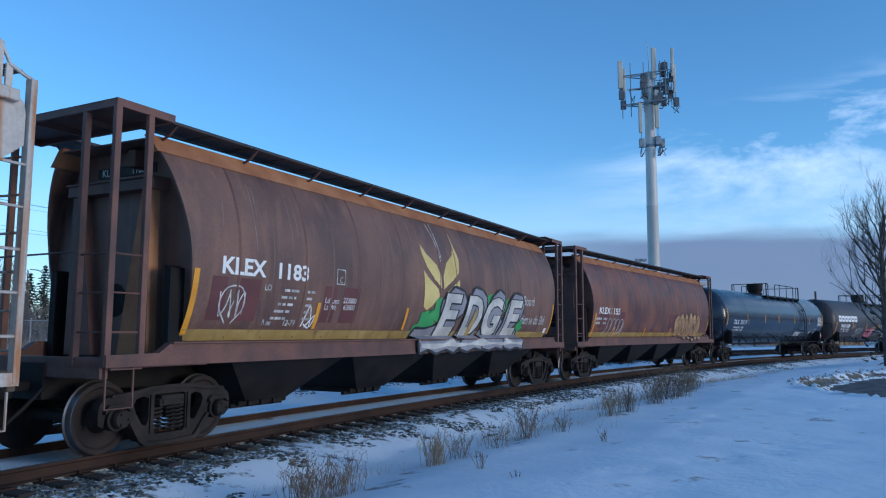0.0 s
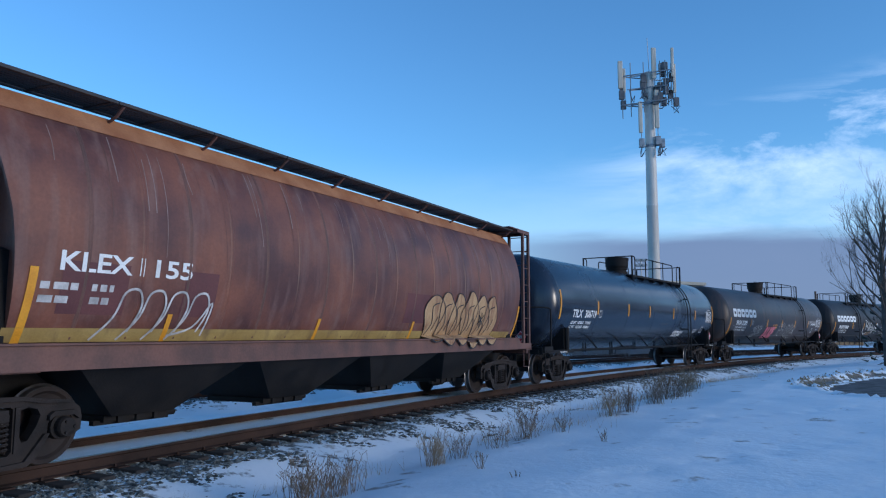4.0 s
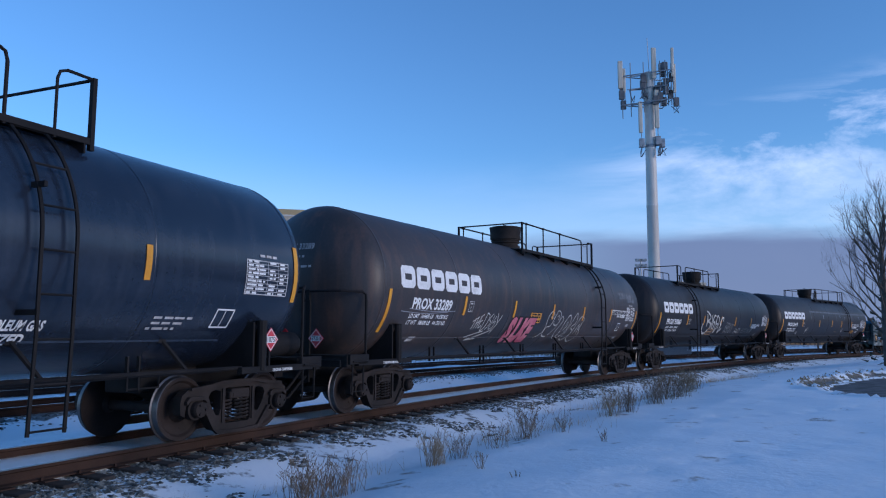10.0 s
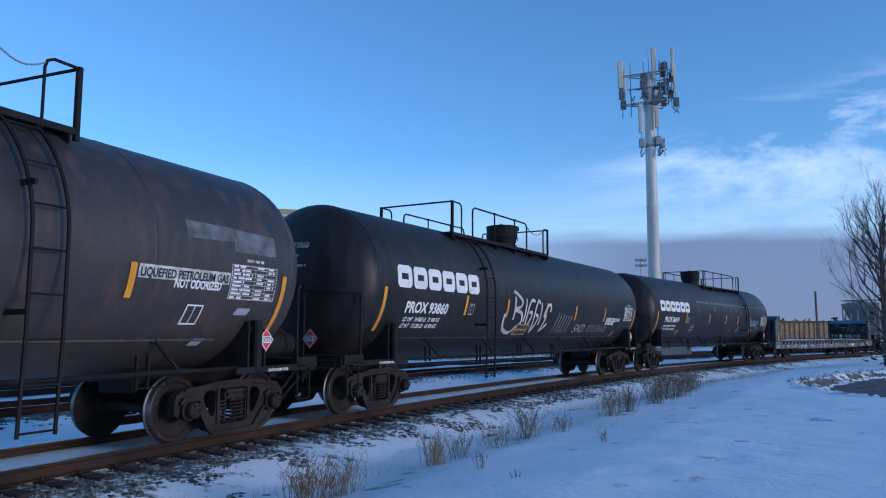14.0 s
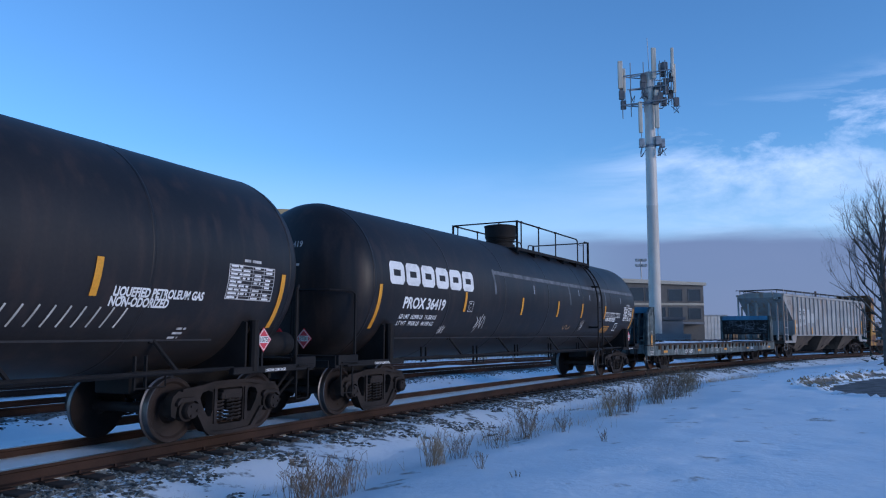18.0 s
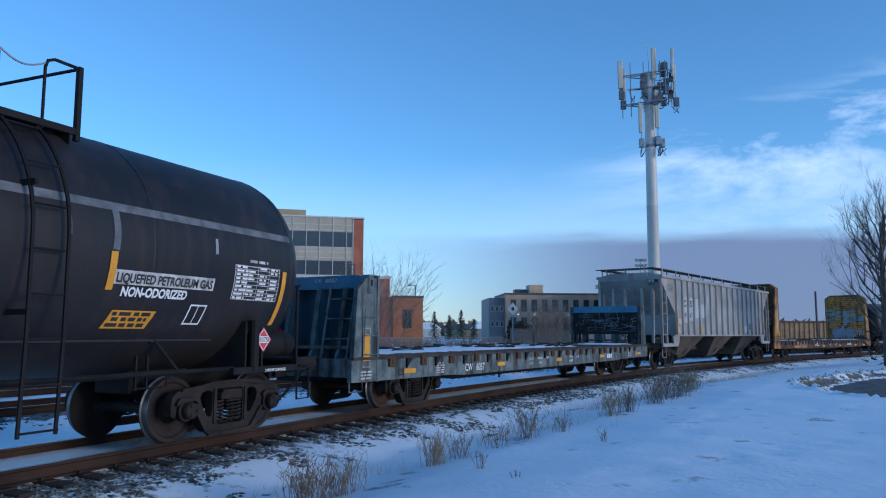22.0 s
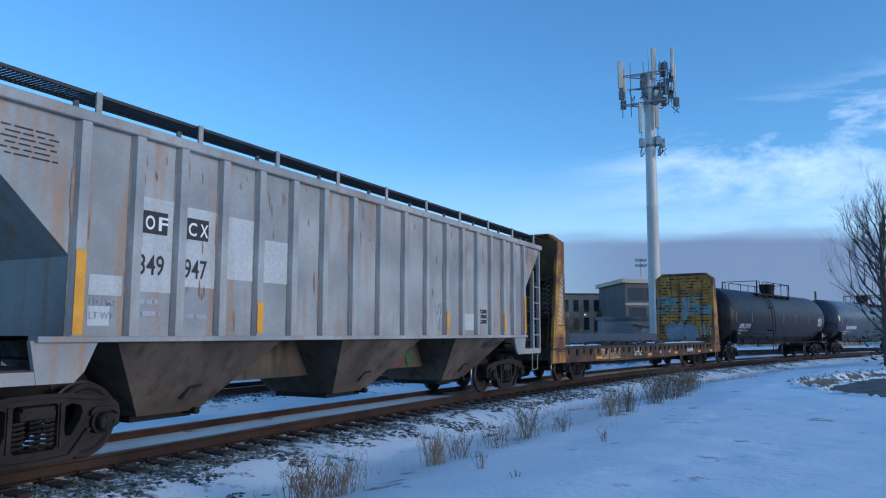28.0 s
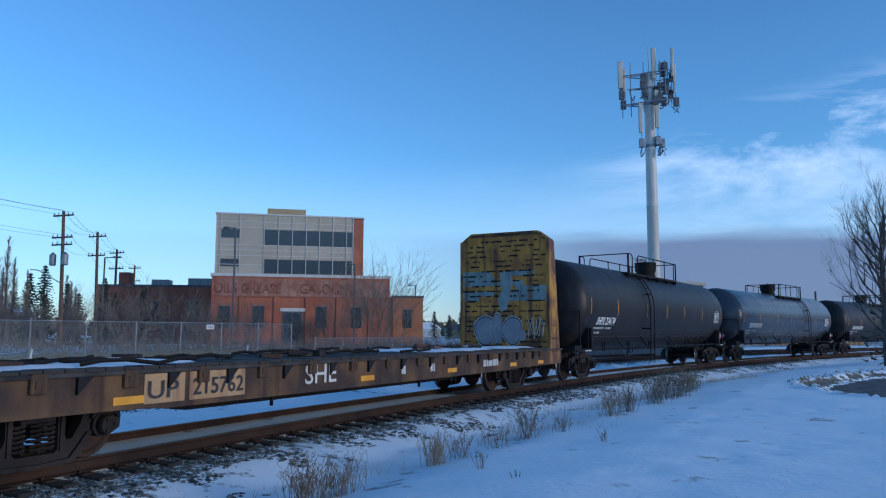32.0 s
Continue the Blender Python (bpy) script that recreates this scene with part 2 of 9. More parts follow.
def vary_pieces(m, low, high):
    """Each loose piece of a joined mesh gets its own lightness."""
    nt = m.node_tree
    geo, mr = nt.nodes.new("ShaderNodeNewGeometry"), nt.nodes.new("ShaderNodeMapRange")
    mr.inputs[3].default_value, mr.inputs[4].default_value = low, high
    nt.links.new(geo.outputs["Random Per Island"], mr.inputs[0])
    hv = nt.nodes.new("ShaderNodeHueSaturation")
    bsdf = nt.nodes["Principled BSDF"]
    src = bsdf.inputs["Base Color"].links[0].from_socket
    nt.links.new(src, hv.inputs["Color"])
    nt.links.new(mr.outputs[0], hv.inputs["Value"])
    nt.links.new(hv.outputs[0], bsdf.inputs["Base Color"])


vary_pieces(STONE, 0.45, 2.1)
POLE_STEEL = mat("pale_painted_steel", (0.56, 0.52, 0.46), (0.66, 0.62, 0.56), 0.5, 0, 0.5, 20, 0.03, (0.45, 0.40, 0.34), 0.3)
ANTENNA = mat("cream_radome", (0.46, 0.42, 0.34), (0.55, 0.51, 0.43), 0.5, 0, 1.0, 20, 0.03)
GALV = mat("galvanised_steel", (0.20, 0.22, 0.24), (0.32, 0.34, 0.36), 0.5, 0.5, 3.0, 30, 0.08)
DARK_BOX = mat("dark_grey_equipment", (0.07, 0.075, 0.085), (0.12, 0.125, 0.135), 0.55, 0.1, 2.0, 30, 0.05)
BRICK = mat("red_brick", (0.32, 0.098, 0.056), (0.46, 0.155, 0.088), 0.85, 0, 0.5, 9, 0.2, (0.38, 0.20, 0.14), 0.35)
BRICK_DARK = mat("dark_red_brick", (0.25, 0.080, 0.056), (0.35, 0.12, 0.08), 0.85, 0, 0.5, 9, 0.2)
SIGN_BAND = mat("whitewashed_brick_band", (0.27, 0.105, 0.070), (0.43, 0.24, 0.18), 0.9, 0, 0.9, 6, 0.2, (0.26, 0.085, 0.055), 0.7)
BEIGE = mat("beige_panel", (0.44, 0.38, 0.29), (0.52, 0.455, 0.36), 0.6, 0, 0.3, 12, 0.03)
PALE_TRIM = mat("pale_trim", (0.56, 0.54, 0.50), (0.66, 0.64, 0.60), 0.6, 0, 1.0, 20, 0.03)
TAN_BLOCK = mat("tan_stucco", (0.36, 0.28, 0.15), (0.42, 0.33, 0.19), 0.8, 0, 0.6, 20, 0.05)
GREY_CLAD = mat("grey_cladding", (0.16, 0.16, 0.165), (0.22, 0.22, 0.225), 0.6, 0, 0.5, 14, 0.05)
TAN_BRICK = mat("buff_brick", (0.52, 0.36, 0.235), (0.62, 0.45, 0.31), 0.85, 0, 0.6, 9, 0.1)
WINDOW = glass("dark_window_glass", (0.035, 0.045, 0.052))
LAMP_GLOW = mat("lit_lamp", (0.9, 0.9, 0.85), (0.9, 0.9, 0.85), 0.5)
LAMP_GLOW.node_tree.nodes["Principled BSDF"].inputs["Emission Color"].default_value = (1, 0.95, 0.85, 1)
LAMP_GLOW.node_tree.nodes["Principled BSDF"].inputs["Emission Strength"].default_value = 1.2
POLE_WOOD = mat("weathered_pole_wood", (0.10, 0.062, 0.042), (0.17, 0.11, 0.078), 0.9, 0, 2.0, 20, 0.2)
BARK = mat("grey_bark", (0.060, 0.050, 0.043), (0.125, 0.105, 0.09), 0.9, 0, 3.0, 25, 0.3)
TWIG = mat("bare_twig", (0.13, 0.105, 0.088), (0.24, 0.20, 0.17), 0.9, 0, 0.6, 25, 0.0)
NEEDLE = mat("spruce_needle", (0.022, 0.035, 0.026), (0.05, 0.065, 0.045), 0.9, 0, 2.0, 14, 0.1)
DRY = mat("dry_weed", (0.17, 0.12, 0.075), (0.30, 0.22, 0.14), 0.9, 0, 3.0, 25, 0.1)
STRAW = mat("dry_straw", (0.28, 0.21, 0.125), (0.42, 0.33, 0.21), 0.9, 0, 3.0, 25, 0.1)
SNOW_LUMP = mat("old_snow", (0.74, 0.77, 0.80), (0.84, 0.86, 0.88), 0.75, 0, 2.0, 14, 0.3, spread=0.05)
ASPHALT = mat("wet_asphalt", (0.045, 0.044, 0.043), (0.15, 0.145, 0.14), 0.9, 0, 2.2, 24, 0.4, spread=0.25)

# ---- mesh helpers ----


def part(name, bm, material, parent, label="", smooth=False):
    """Links a bmesh as one mesh object under a thing or a part."""
    me = bpy.data.meshes.new(name)
    bm.to_mesh(me)
    bm.free()
    if smooth:
        me.polygons.foreach_set("use_smooth", [True] * len(me.polygons))
    for mt in material if isinstance(material, (list, tuple)) else [material]:
        me.materials.append(mt)
    ob = new(name, me)
    ob.parent = parent
    if label:
        ob["label"] = label
    return ob


def again(ob, parent, m=None):
    """Another object on the same mesh."""
    c = new(ob.name.split(".")[0], ob.data)
    c.parent = parent
    if m is not None:
        c.matrix_basis = m
    if "label" in ob:
        c["label"] = ob["label"]
    return c


def thing(name, label, category, group="", kind="", m=None):
    ob = new(name)
    ob.empty_display_size = 0.3
    tagged(ob, label, category, group, kind)
    if m is not None:
        ob.matrix_basis = m
    return ob


def B():
    return bmesh.new()


def box(bm, x0, x1, y0, y1, z0, z1, bev=0.0):
    r = bmesh.ops.create_cube(bm, size=1.0)
    vs = r["verts"]
    for v in vs:
        v.co = ((x0 + x1) / 2 + v.co.x * (x1 - x0), (y0 + y1) / 2 + v.co.y * (y1 - y0), (z0 + z1) / 2 + v.co.z * (z1 - z0))
    if bev:
        es = list({e for v in vs for e in v.link_edges})
        bmesh.ops.bevel(bm, geom=es, offset=bev, segments=1, affect="EDGES")
    return bm


def pipe(bm, pts, r, n=6, taper=None):
    """A round bar through the points."""
    pts = [Vector(p) for p in pts]
    rings = []
    for i, p in enumerate(pts):
        d = (pts[min(i + 1, len(pts) - 1)] - pts[max(i - 1, 0)]).normalized()
        a = d.orthogonal().normalized() if not rings else (rings[0][1] - d * rings[0][1].dot(d)).normalized()
        b = d.cross(a)
        rad = r if taper is None else taper[i]
        ring = [bm.verts.new(p + (a * math.cos(k * math.tau / n) + b * math.sin(k * math.tau / n)) * rad) for k in range(n)]
        rings.append((ring, a))
    for (p, _), (q, _) in zip(rings, rings[1:]):
        for k in range(n):
            bm.faces.new((p[k], p[(k + 1) % n], q[(k + 1) % n], q[k]))
    bm.faces.new(rings[0][0][::-1])
    bm.faces.new(rings[-1][0])
    return bm


def prism(bm, poly, a, b, axis="y"):
    """A flat outline drawn out between two planes. axis y: outline in x, z; axis x: outline in y, z; axis z: outline in x, y."""
    def at(u, v, w):
        return {"y": (u, w, v), "x": (w, u, v), "z": (u, v, w)}[axis]
    lo = [bm.verts.new(at(u, v, a)) for u, v in poly]
    hi = [bm.verts.new(at(u, v, b)) for u, v in poly]
    n = len(poly)
    bm.faces.new(lo)
    bm.faces.new(hi[::-1])
    for k in range(n):
        bm.faces.new((lo[k], hi[k], hi[(k + 1) % n], lo[(k + 1) % n]))
    bmesh.ops.recalc_face_normals(bm, faces=bm.faces)
    return bm


def lathe(bm, prof, n=48, axis="x", c=(0, 0, 0)):
    """A profile of (along, radius) turned round an axis through c."""
    rings = []
    for u, r in prof:
        ring = []
        for k in range(n):
            a = math.tau * k / n
            p = {"x": (u, r * math.cos(a), r * math.sin(a)), "y": (r * math.sin(a), u, r * math.cos(a)), "z": (r * math.cos(a), r * math.sin(a), u)}[axis]
            ring.append(bm.verts.new(Vector(p) + Vector(c)))
        rings.append(ring)
    for p, q in zip(rings, rings[1:]):
        for k in range(n):
            bm.faces.new((p[k], p[(k + 1) % n], q[(k + 1) % n], q[k]))
    bm.faces.new(rings[0][::-1])
    bm.faces.new(rings[-1])
    bmesh.ops.recalc_face_normals(bm, faces=bm.faces)
    return bm


def lettering(body, size, offset=0.0, shear=0.0, squeeze=1.0, width=None):
    """A flat text mesh in x, y, from the left of its base line."""
    cu = bpy.data.curves.new("lettering", "FONT")
    cu.body, cu.size, cu.offset, cu.shear, cu.resolution_u = body, size, offset, shear, 3
    ob = bpy.data.objects.new("lettering", cu)
    me = bpy.data.meshes.new_from_object(ob)
    bpy.data.objects.remove(ob)
    bm = B()
    bm.from_mesh(me)
    bpy.data.meshes.remove(me)
    if width:
        lo, hi = min(v.co.x for v in bm.verts), max(v.co.x for v in bm.verts)
        for v in bm.verts:
            v.co.x = (v.co.x - lo) * width / (hi - lo)
    else:
        for v in bm.verts:
            v.co.x *= squeeze
    return bm


def frustum(bm, top, low):
    """A tapering chute between two level rectangles (x0, x1, half width, z)."""
    rings = []
    for x0, x1, y, z in (top, low):
        rings.append([bm.verts.new(p) for p in ((x0, -y, z), (x1, -y, z), (x1, y, z), (x0, y, z))])
    a, b = rings
    for k in range(4):
        bm.faces.new((a[k], b[k], b[(k + 1) % 4], a[(k + 1) % 4]))
    bm.faces.new(a)
    bm.faces.new(b[::-1])
    bmesh.ops.recalc_face_normals(bm, faces=bm.faces)
    return bm


def drape(bm, x, z, surf, lift=0.006, step=0.12):
    """Lays a flat mesh (x, y) on the car's near side: surf(z) gives the half width there."""
    if bm.verts:
        ys = [v.co.y for v in bm.verts]
        k = min(ys) + step
        while k < max(ys):
            bmesh.ops.bisect_plane(bm, geom=bm.verts[:] + bm.edges[:] + bm.faces[:], plane_co=(0, k, 0), plane_no=(0, 1, 0))
            k += step
    for v in bm.verts:
        zz = z + v.co.y
        v.co = (x + v.co.x, -surf(zz) - lift, zz)
    bmesh.ops.recalc_face_normals(bm, faces=bm.faces)
    return bm


def flat(polys):
    """Flat polygons in x, y."""
    bm = B()
    for poly in polys:
        bm.faces.new([bm.verts.new((u, v, 0)) for u, v in poly])
    bmesh.ops.triangulate(bm, faces=bm.faces)
    return bm


def panel(w, h, t, lean=0.0, rows=0, cols=0):
    """A thin ruled frame in x, y, with lines across and down it."""
    bars_ = [(0, w, 0, t), (0, w, h - t, h), (0, t, t, h - t), (w - t, w, t, h - t)]
    bars_ += [(t, w - t, h * (i + 1) / (rows + 1) - t * 0.3, h * (i + 1) / (rows + 1) + t * 0.3) for i in range(rows)]
    bars_ += [(w * (i + 1) / (cols + 1) - t * 0.3, w * (i + 1) / (cols + 1) + t * 0.3, t, h - t) for i in range(cols)]
    return flat([[(x0 + lean * y0, y0), (x1 + lean * y0, y0), (x1 + lean * y1, y1), (x0 + lean * y1, y1)] for x0, x1, y0, y1 in bars_])


def ribbon(strokes, width):
    """Flat brush strokes in x, y, smoothed through their points."""
    bm = B()
    for pts in strokes:
        pts = [Vector((*p, 0)) for p in pts]
        fine = []
        for i in range(len(pts) - 1):
            p0, p1, p2, p3 = pts[max(i - 1, 0)], pts[i], pts[i + 1], pts[min(i + 2, len(pts) - 1)]
            for k in range(5):
                t = k / 5
                fine.append(0.5 * (2 * p1 + (p2 - p0) * t + (2 * p0 - 5 * p1 + 4 * p2 - p3) * t * t + (3 * p1 - p0 - 3 * p2 + p3) * t ** 3))
        fine.append(pts[-1])
        prev = None
        for i, p in enumerate(fine):
            d = fine[min(i + 1, len(fine) - 1)] - fine[max(i - 1, 0)]
            nrm = Vector((-d.y, d.x, 0)).normalized() * width / 2
            cur = (bm.verts.new(p + nrm), bm.verts.new(p - nrm))
            if prev:
                bm.faces.new((prev[0], cur[0], cur[1], prev[1]))
            prev = cur
    return bm


def bars(rows, height, rng):
    """Plain bars in place of small writing: rows of (x, y, length)."""
    bm = B()
    for x, y, length in rows:
        k = 0.0
        while k < length - 0.02:
            w = min(rng.uniform(0.06, 0.22), length - k)
            vs = [bm.verts.new((x + a, y + b, 0)) for a, b in ((k, 0), (k + w, 0), (k + w, height), (k, height))]
            bm.faces.new(vs)
            k += w + rng.uniform(0.025, 0.05)
    return bm


def scribble(rng, x0, x1, y0, y1, n):
    """A looping hand-drawn tag between the limits."""
    pts = []
    for i in range(n):
        f = i / (n - 1)
        pts.append((x0 + (x1 - x0) * f + rng.uniform(-0.5, 0.5) * (x1 - x0) / n * 2.2, rng.uniform(y0, y1) if i % 2 else (y0 if i % 4 else y1)))
    return pts

# ---- the line of the track ----
BENDS = ((-60, -0.0040), (-30, -0.004045), (0, -0.005204), (25, -0.006363), (50, -0.006097), (80, -0.005892), (120, -0.005688), (170, -0.005483), (260, -0.0052))
STEP = 0.25
S_ARR = np.arange(-230, 260, STEP)
S_ZERO = int(230 / STEP)


def make_line():
    kap = np.interp(S_ARR, [b[0] for b in BENDS], [b[1] for b in BENDS])
    ang = np.concatenate([[0], np.cumsum((kap[1:] + kap[:-1]) / 2 * STEP)])
    ang = ang - ang[S_ZERO] + 1.136183
    mid = (ang[1:] + ang[:-1]) / 2
    xs = np.concatenate([[0], np.cumsum(np.cos(mid) * STEP)])
    ys = np.concatenate([[0], np.cumsum(np.sin(mid) * STEP)])
    return xs - xs[S_ZERO] - 5.908885, ys - ys[S_ZERO] + 8.337414, ang


LINE_X, LINE_Y, LINE_A = make_line()


def line(s, w=0.0):
    """A point of the track at s metres along it, w metres to the camera's side, and its heading."""
    x, y, a = (float(np.interp(s, S_ARR, arr)) for arr in (LINE_X, LINE_Y, LINE_A))
    return x + w * math.sin(a), y - w * math.cos(a), a


def off_line(px, py):
    """Distance of points from the track, positive on the camera's side."""
    out = np.empty(len(px))
    lx, ly, la = LINE_X[::4], LINE_Y[::4], LINE_A[::4]
    for i in range(0, len(px), 4000):
        dx, dy = px[i:i + 4000, None] - lx[None], py[i:i + 4000, None] - ly[None]
        j = np.argmin(dx * dx + dy * dy, axis=1)
        k = np.arange(len(j))
        out[i:i + 4000] = dx[k, j] * np.sin(la[j]) - dy[k, j] * np.cos(la[j])
    return out


# ---- ground: one sheet of snow with ballast under the tracks ----
PROFILE = ((-4000, -0.3), (-60, 0.1), (-22, -0.1), (-15, -0.35), (-13.2, -0.22), (-10.0, -0.22), (-8.9, -0.42), (-8.3, -0.20), (-5.3, -0.20), (-4.2, -0.42), (-2.6, -0.36), (-1.7, -0.21),
           (-1.2, -0.12), (-0.85, -0.125), (0.62, -0.125), (0.72, -0.205), (0.95, -0.222), (1.32, -0.235), (1.75, -0.26), (2.7, -0.46), (3.5, -0.44), (4.6, -0.26), (6.5, -0.13), (12, -0.08), (4000, -0.1))


LATTICE = np.random.RandomState(4).rand(128, 128) - 0.5


def soft_noise(px, py, size):
    """Smooth random swells of that size."""
    u, v = px / size, py / size
    i, j = np.floor(u).astype(int), np.floor(v).astype(int)
    a, b = u - i, v - j
    a, b = a * a * (3 - 2 * a), b * b * (3 - 2 * b)
    g = [[LATTICE[(i + k) % 128, (j + m) % 128] for m in (0, 1)] for k in (0, 1)]
    return (g[0][0] * (1 - b) + g[0][1] * b) * (1 - a) + (g[1][0] * (1 - b) + g[1][1] * b) * a


ROAD_EDGE = ((12.3, 25.4), (13.4, 27.3), (15.4, 29.8), (18.2, 32.6), (21.6, 35.4), (25.5, 38.2), (30, 41), (38, 44), (38, 12), (20, 14), (14.0, 17.6), (12.0, 19.6), (11.5, 21.8), (11.7, 23.6))


def in_road(px, py):
    """1 inside the road's outline."""
    inside = np.zeros(len(px), bool)
    for (xa, ya), (xb, yb) in zip(ROAD_EDGE, ROAD_EDGE[1:] + ROAD_EDGE[:1]):
        cross = (ya > py) != (yb > py)
        inside ^= cross & (px < (xb - xa) * (py - ya) / (yb - ya + 1e-9) + xa)
    return inside.astype(float)


def road_depth(px, py):
    """0 outside the road's outline, 1 a stride inside it."""
    far = np.full(len(px), 1e9)
    for (xa, ya), (xb, yb) in zip(ROAD_EDGE, ROAD_EDGE[1:] + ROAD_EDGE[:1]):
        ux, uy = xb - xa, yb - ya
        f = np.clip(((px - xa) * ux + (py - ya) * uy) / (ux * ux + uy * uy), 0, 1)
        far = np.minimum(far, np.hypot(px - xa - f * ux, py - ya - f * uy))
    far = far + 0.5 * soft_noise(px, py, 0.9) + 0.3 * soft_noise(px, py, 0.35)
    return np.clip(np.where(in_road(px, py) > 0, 0.35 + far / 1.1, 0.35 - far / 1.1), 0, 1)


# footprints across the snow field, in wandering pairs
STEPS = random.Random(12)
TRACKS = [(4.6 + 0.62 * k + STEPS.uniform(-0.1, 0.1), 15.2 + 0.25 * k + 0.16 * (-1) ** k + STEPS.uniform(-0.1, 0.1)) for k in range(13)]
TRACKS += [(2.1 + 0.50 * k + STEPS.uniform(-0.1, 0.1), 9.2 + 0.33 * k + 0.14 * (-1) ** k) for k in range(9)]


def ground_z(px, py, w):
    z = np.interp(w, [p[0] for p in PROFILE], [p[1] for p in PROFILE])
    wave = 0.10 * soft_noise(px, py, 3.1) + 0.05 * soft_noise(px + 40, py, 1.1) + 0.022 * soft_noise(px, py + 60, 0.42)
    for x, y in TRACKS:
        wave = wave - 0.045 * np.exp(-((px - x) ** 2 + (py - y) ** 2) / 0.035)
    return z + wave * np.clip((np.abs(w) - 1.0) / 2.0, 0.1, 1) - 0.30 * road_depth(px, py) + 0.10 * np.exp(-((road_depth(px, py) - 0.05) / 0.12) ** 2) * (road_depth(px, py) > 0)


def steps(lo, hi, fine, grow, reach):
    a = list(np.arange(lo, hi, fine))
    d, up, down = fine, hi, lo
    while up < reach:
        a.append(up)
        d *= grow
        up += d
    d = fine
    while down > -reach:
        d *= grow
        down -= d
        a.insert(0, down)
    return np.array(a + [reach])


def make_ground():
    gx, gy = steps(-14, 22, 0.16, 1.06, 4000), steps(4, 40, 0.16, 1.06, 4000)
    px, py = [a.ravel() for a in np.meshgrid(gx, gy)]
    w = off_line(px, py)
    z = ground_z(px, py, w)
    nx, ny = len(gx), len(gy)
    i = (np.arange(ny - 1)[:, None] * nx + np.arange(nx - 1)[None]).ravel()
    me = bpy.data.meshes.new("ground")
    me.from_pydata(np.stack([px, py, z], 1).tolist(), [], np.stack([i, i + 1, i + 1 + nx, i + nx], 1).tolist())
    me.polygons.foreach_set("use_smooth", [True] * len(me.polygons))
    # share of bare ballast and of dry grass by the distance from the tracks
    bare = np.interp(w, (-15, -13, -12.6, -10.6, -10, -9.4, -8.8, -5.7, -5.1, -4.6, -1.0, -0.9, 0.6, 0.72, 1.5, 2.9, 3.4), (0, .1, .38, .38, .05, .15, .55, .60, .45, 0.0, 0, 0, 0, .56, .47, .31, .07))
    near = road_depth(px, py)
    bare = np.maximum(bare, 0.62 * np.clip(1 - np.abs(near - 0.45) / 0.5, 0, 1))
    grass = np.interp(w, (-60, -40, -22, -17, 2.8, 3.6, 4.6, 5.2), (.45, .6, .5, 0, 0, .30, .25, 0))
    grass = np.maximum(grass, 0.6 * np.clip(1 - np.abs(near - 0.3) / 0.7, 0, 1))
    for name, val in (("bare", bare), ("grass", grass)):
        at = me.attributes.new(name, "FLOAT", "POINT")
        at.data.foreach_set("value", val.astype(np.float32))
    m = bpy.data.materials.new("snow_ground")
    m.use_nodes = True
    nt = m.node_tree
    N, L = nt.nodes.new, nt.links.new
    bsdf = nt.nodes["Principled BSDF"]
    tc = N("ShaderNodeTexCoord")

    def noise(scale, detail=6, rough=0.55):
        n = N("ShaderNodeTexNoise")
        n.inputs["Scale"].default_value, n.inputs["Detail"].default_value, n.inputs["Roughness"].default_value = scale, detail, rough
        L(tc.outputs["Object"], n.inputs["Vector"])
        return n

    def ramp(src, a, b, ca, cb):
        r = N("ShaderNodeValToRGB")
        r.color_ramp.elements[0].position, r.color_ramp.elements[1].position = a, b
        r.color_ramp.elements[0].color, r.color_ramp.elements[1].color = (*ca, 1), (*cb, 1)
        L(src, r.inputs[0])
        return r.outputs["Color"]

    def cover(attr, src, soft):
        """Where noise lies under the attribute's share."""
        a = N("ShaderNodeAttribute")
        a.attribute_name = attr
        d = N("ShaderNodeMath")
        d.operation = "SUBTRACT"
        L(a.outputs["Fac"], d.inputs[0])
        L(src, d.inputs[1])
        r = N("ShaderNodeMapRange")
        r.inputs[1].default_value, r.inputs[2].default_value = -soft, soft
        L(d.outputs[0], r.inputs[0])
        return r.outputs[0]

    snow = ramp(noise(0.5).outputs["Fac"], 0.3, 0.7, (0.83, 0.89, 0.92), (0.91, 0.945, 0.96))
    gravel = ramp(noise(26, 4, 0.7).outputs["Fac"], 0.35, 0.65, (0.05, 0.055, 0.054), (0.20, 0.21, 0.205))
    straw = ramp(noise(9, 6, 0.7).outputs["Fac"], 0.35, 0.65, (0.13, 0.105, 0.08), (0.27, 0.225, 0.17))
    col = snow
    for attr, tint, scale in (("grass", straw, 1.1), ("bare", gravel, 2.3)):
        mx = N("ShaderNodeMix")
        mx.data_type = "RGBA"
        L(cover(attr, noise(scale, 8, 0.65).outputs["Fac"], 0.04), mx.inputs["Factor"])
        L(col, mx.inputs["A"])
        L(tint, mx.inputs["B"])
        col = mx.outputs["Result"]
    L(col, bsdf.inputs["Base Color"])
    bsdf.inputs["Roughness"].default_value = 0.7
    bp = N("ShaderNodeBump")
    bp.inputs["Strength"].default_value, bp.inputs["Distance"].default_value = 0.35, 0.05
    L(noise(7, 8, 0.6).outputs["Fac"], bp.inputs["Height"])
    L(bp.outputs[0], bsdf.inputs["Normal"])
    me.materials.append(m)
    tagged(new("ground", me), "snow-covered ground with bare gravel beside the rails", "ground", kind="structure")


make_ground()


def surface(x, y):
    """The ground's height at a point."""
    px, py = np.array([x]), np.array([y])
    return float(ground_z(px, py, off_line(px, py))[0])


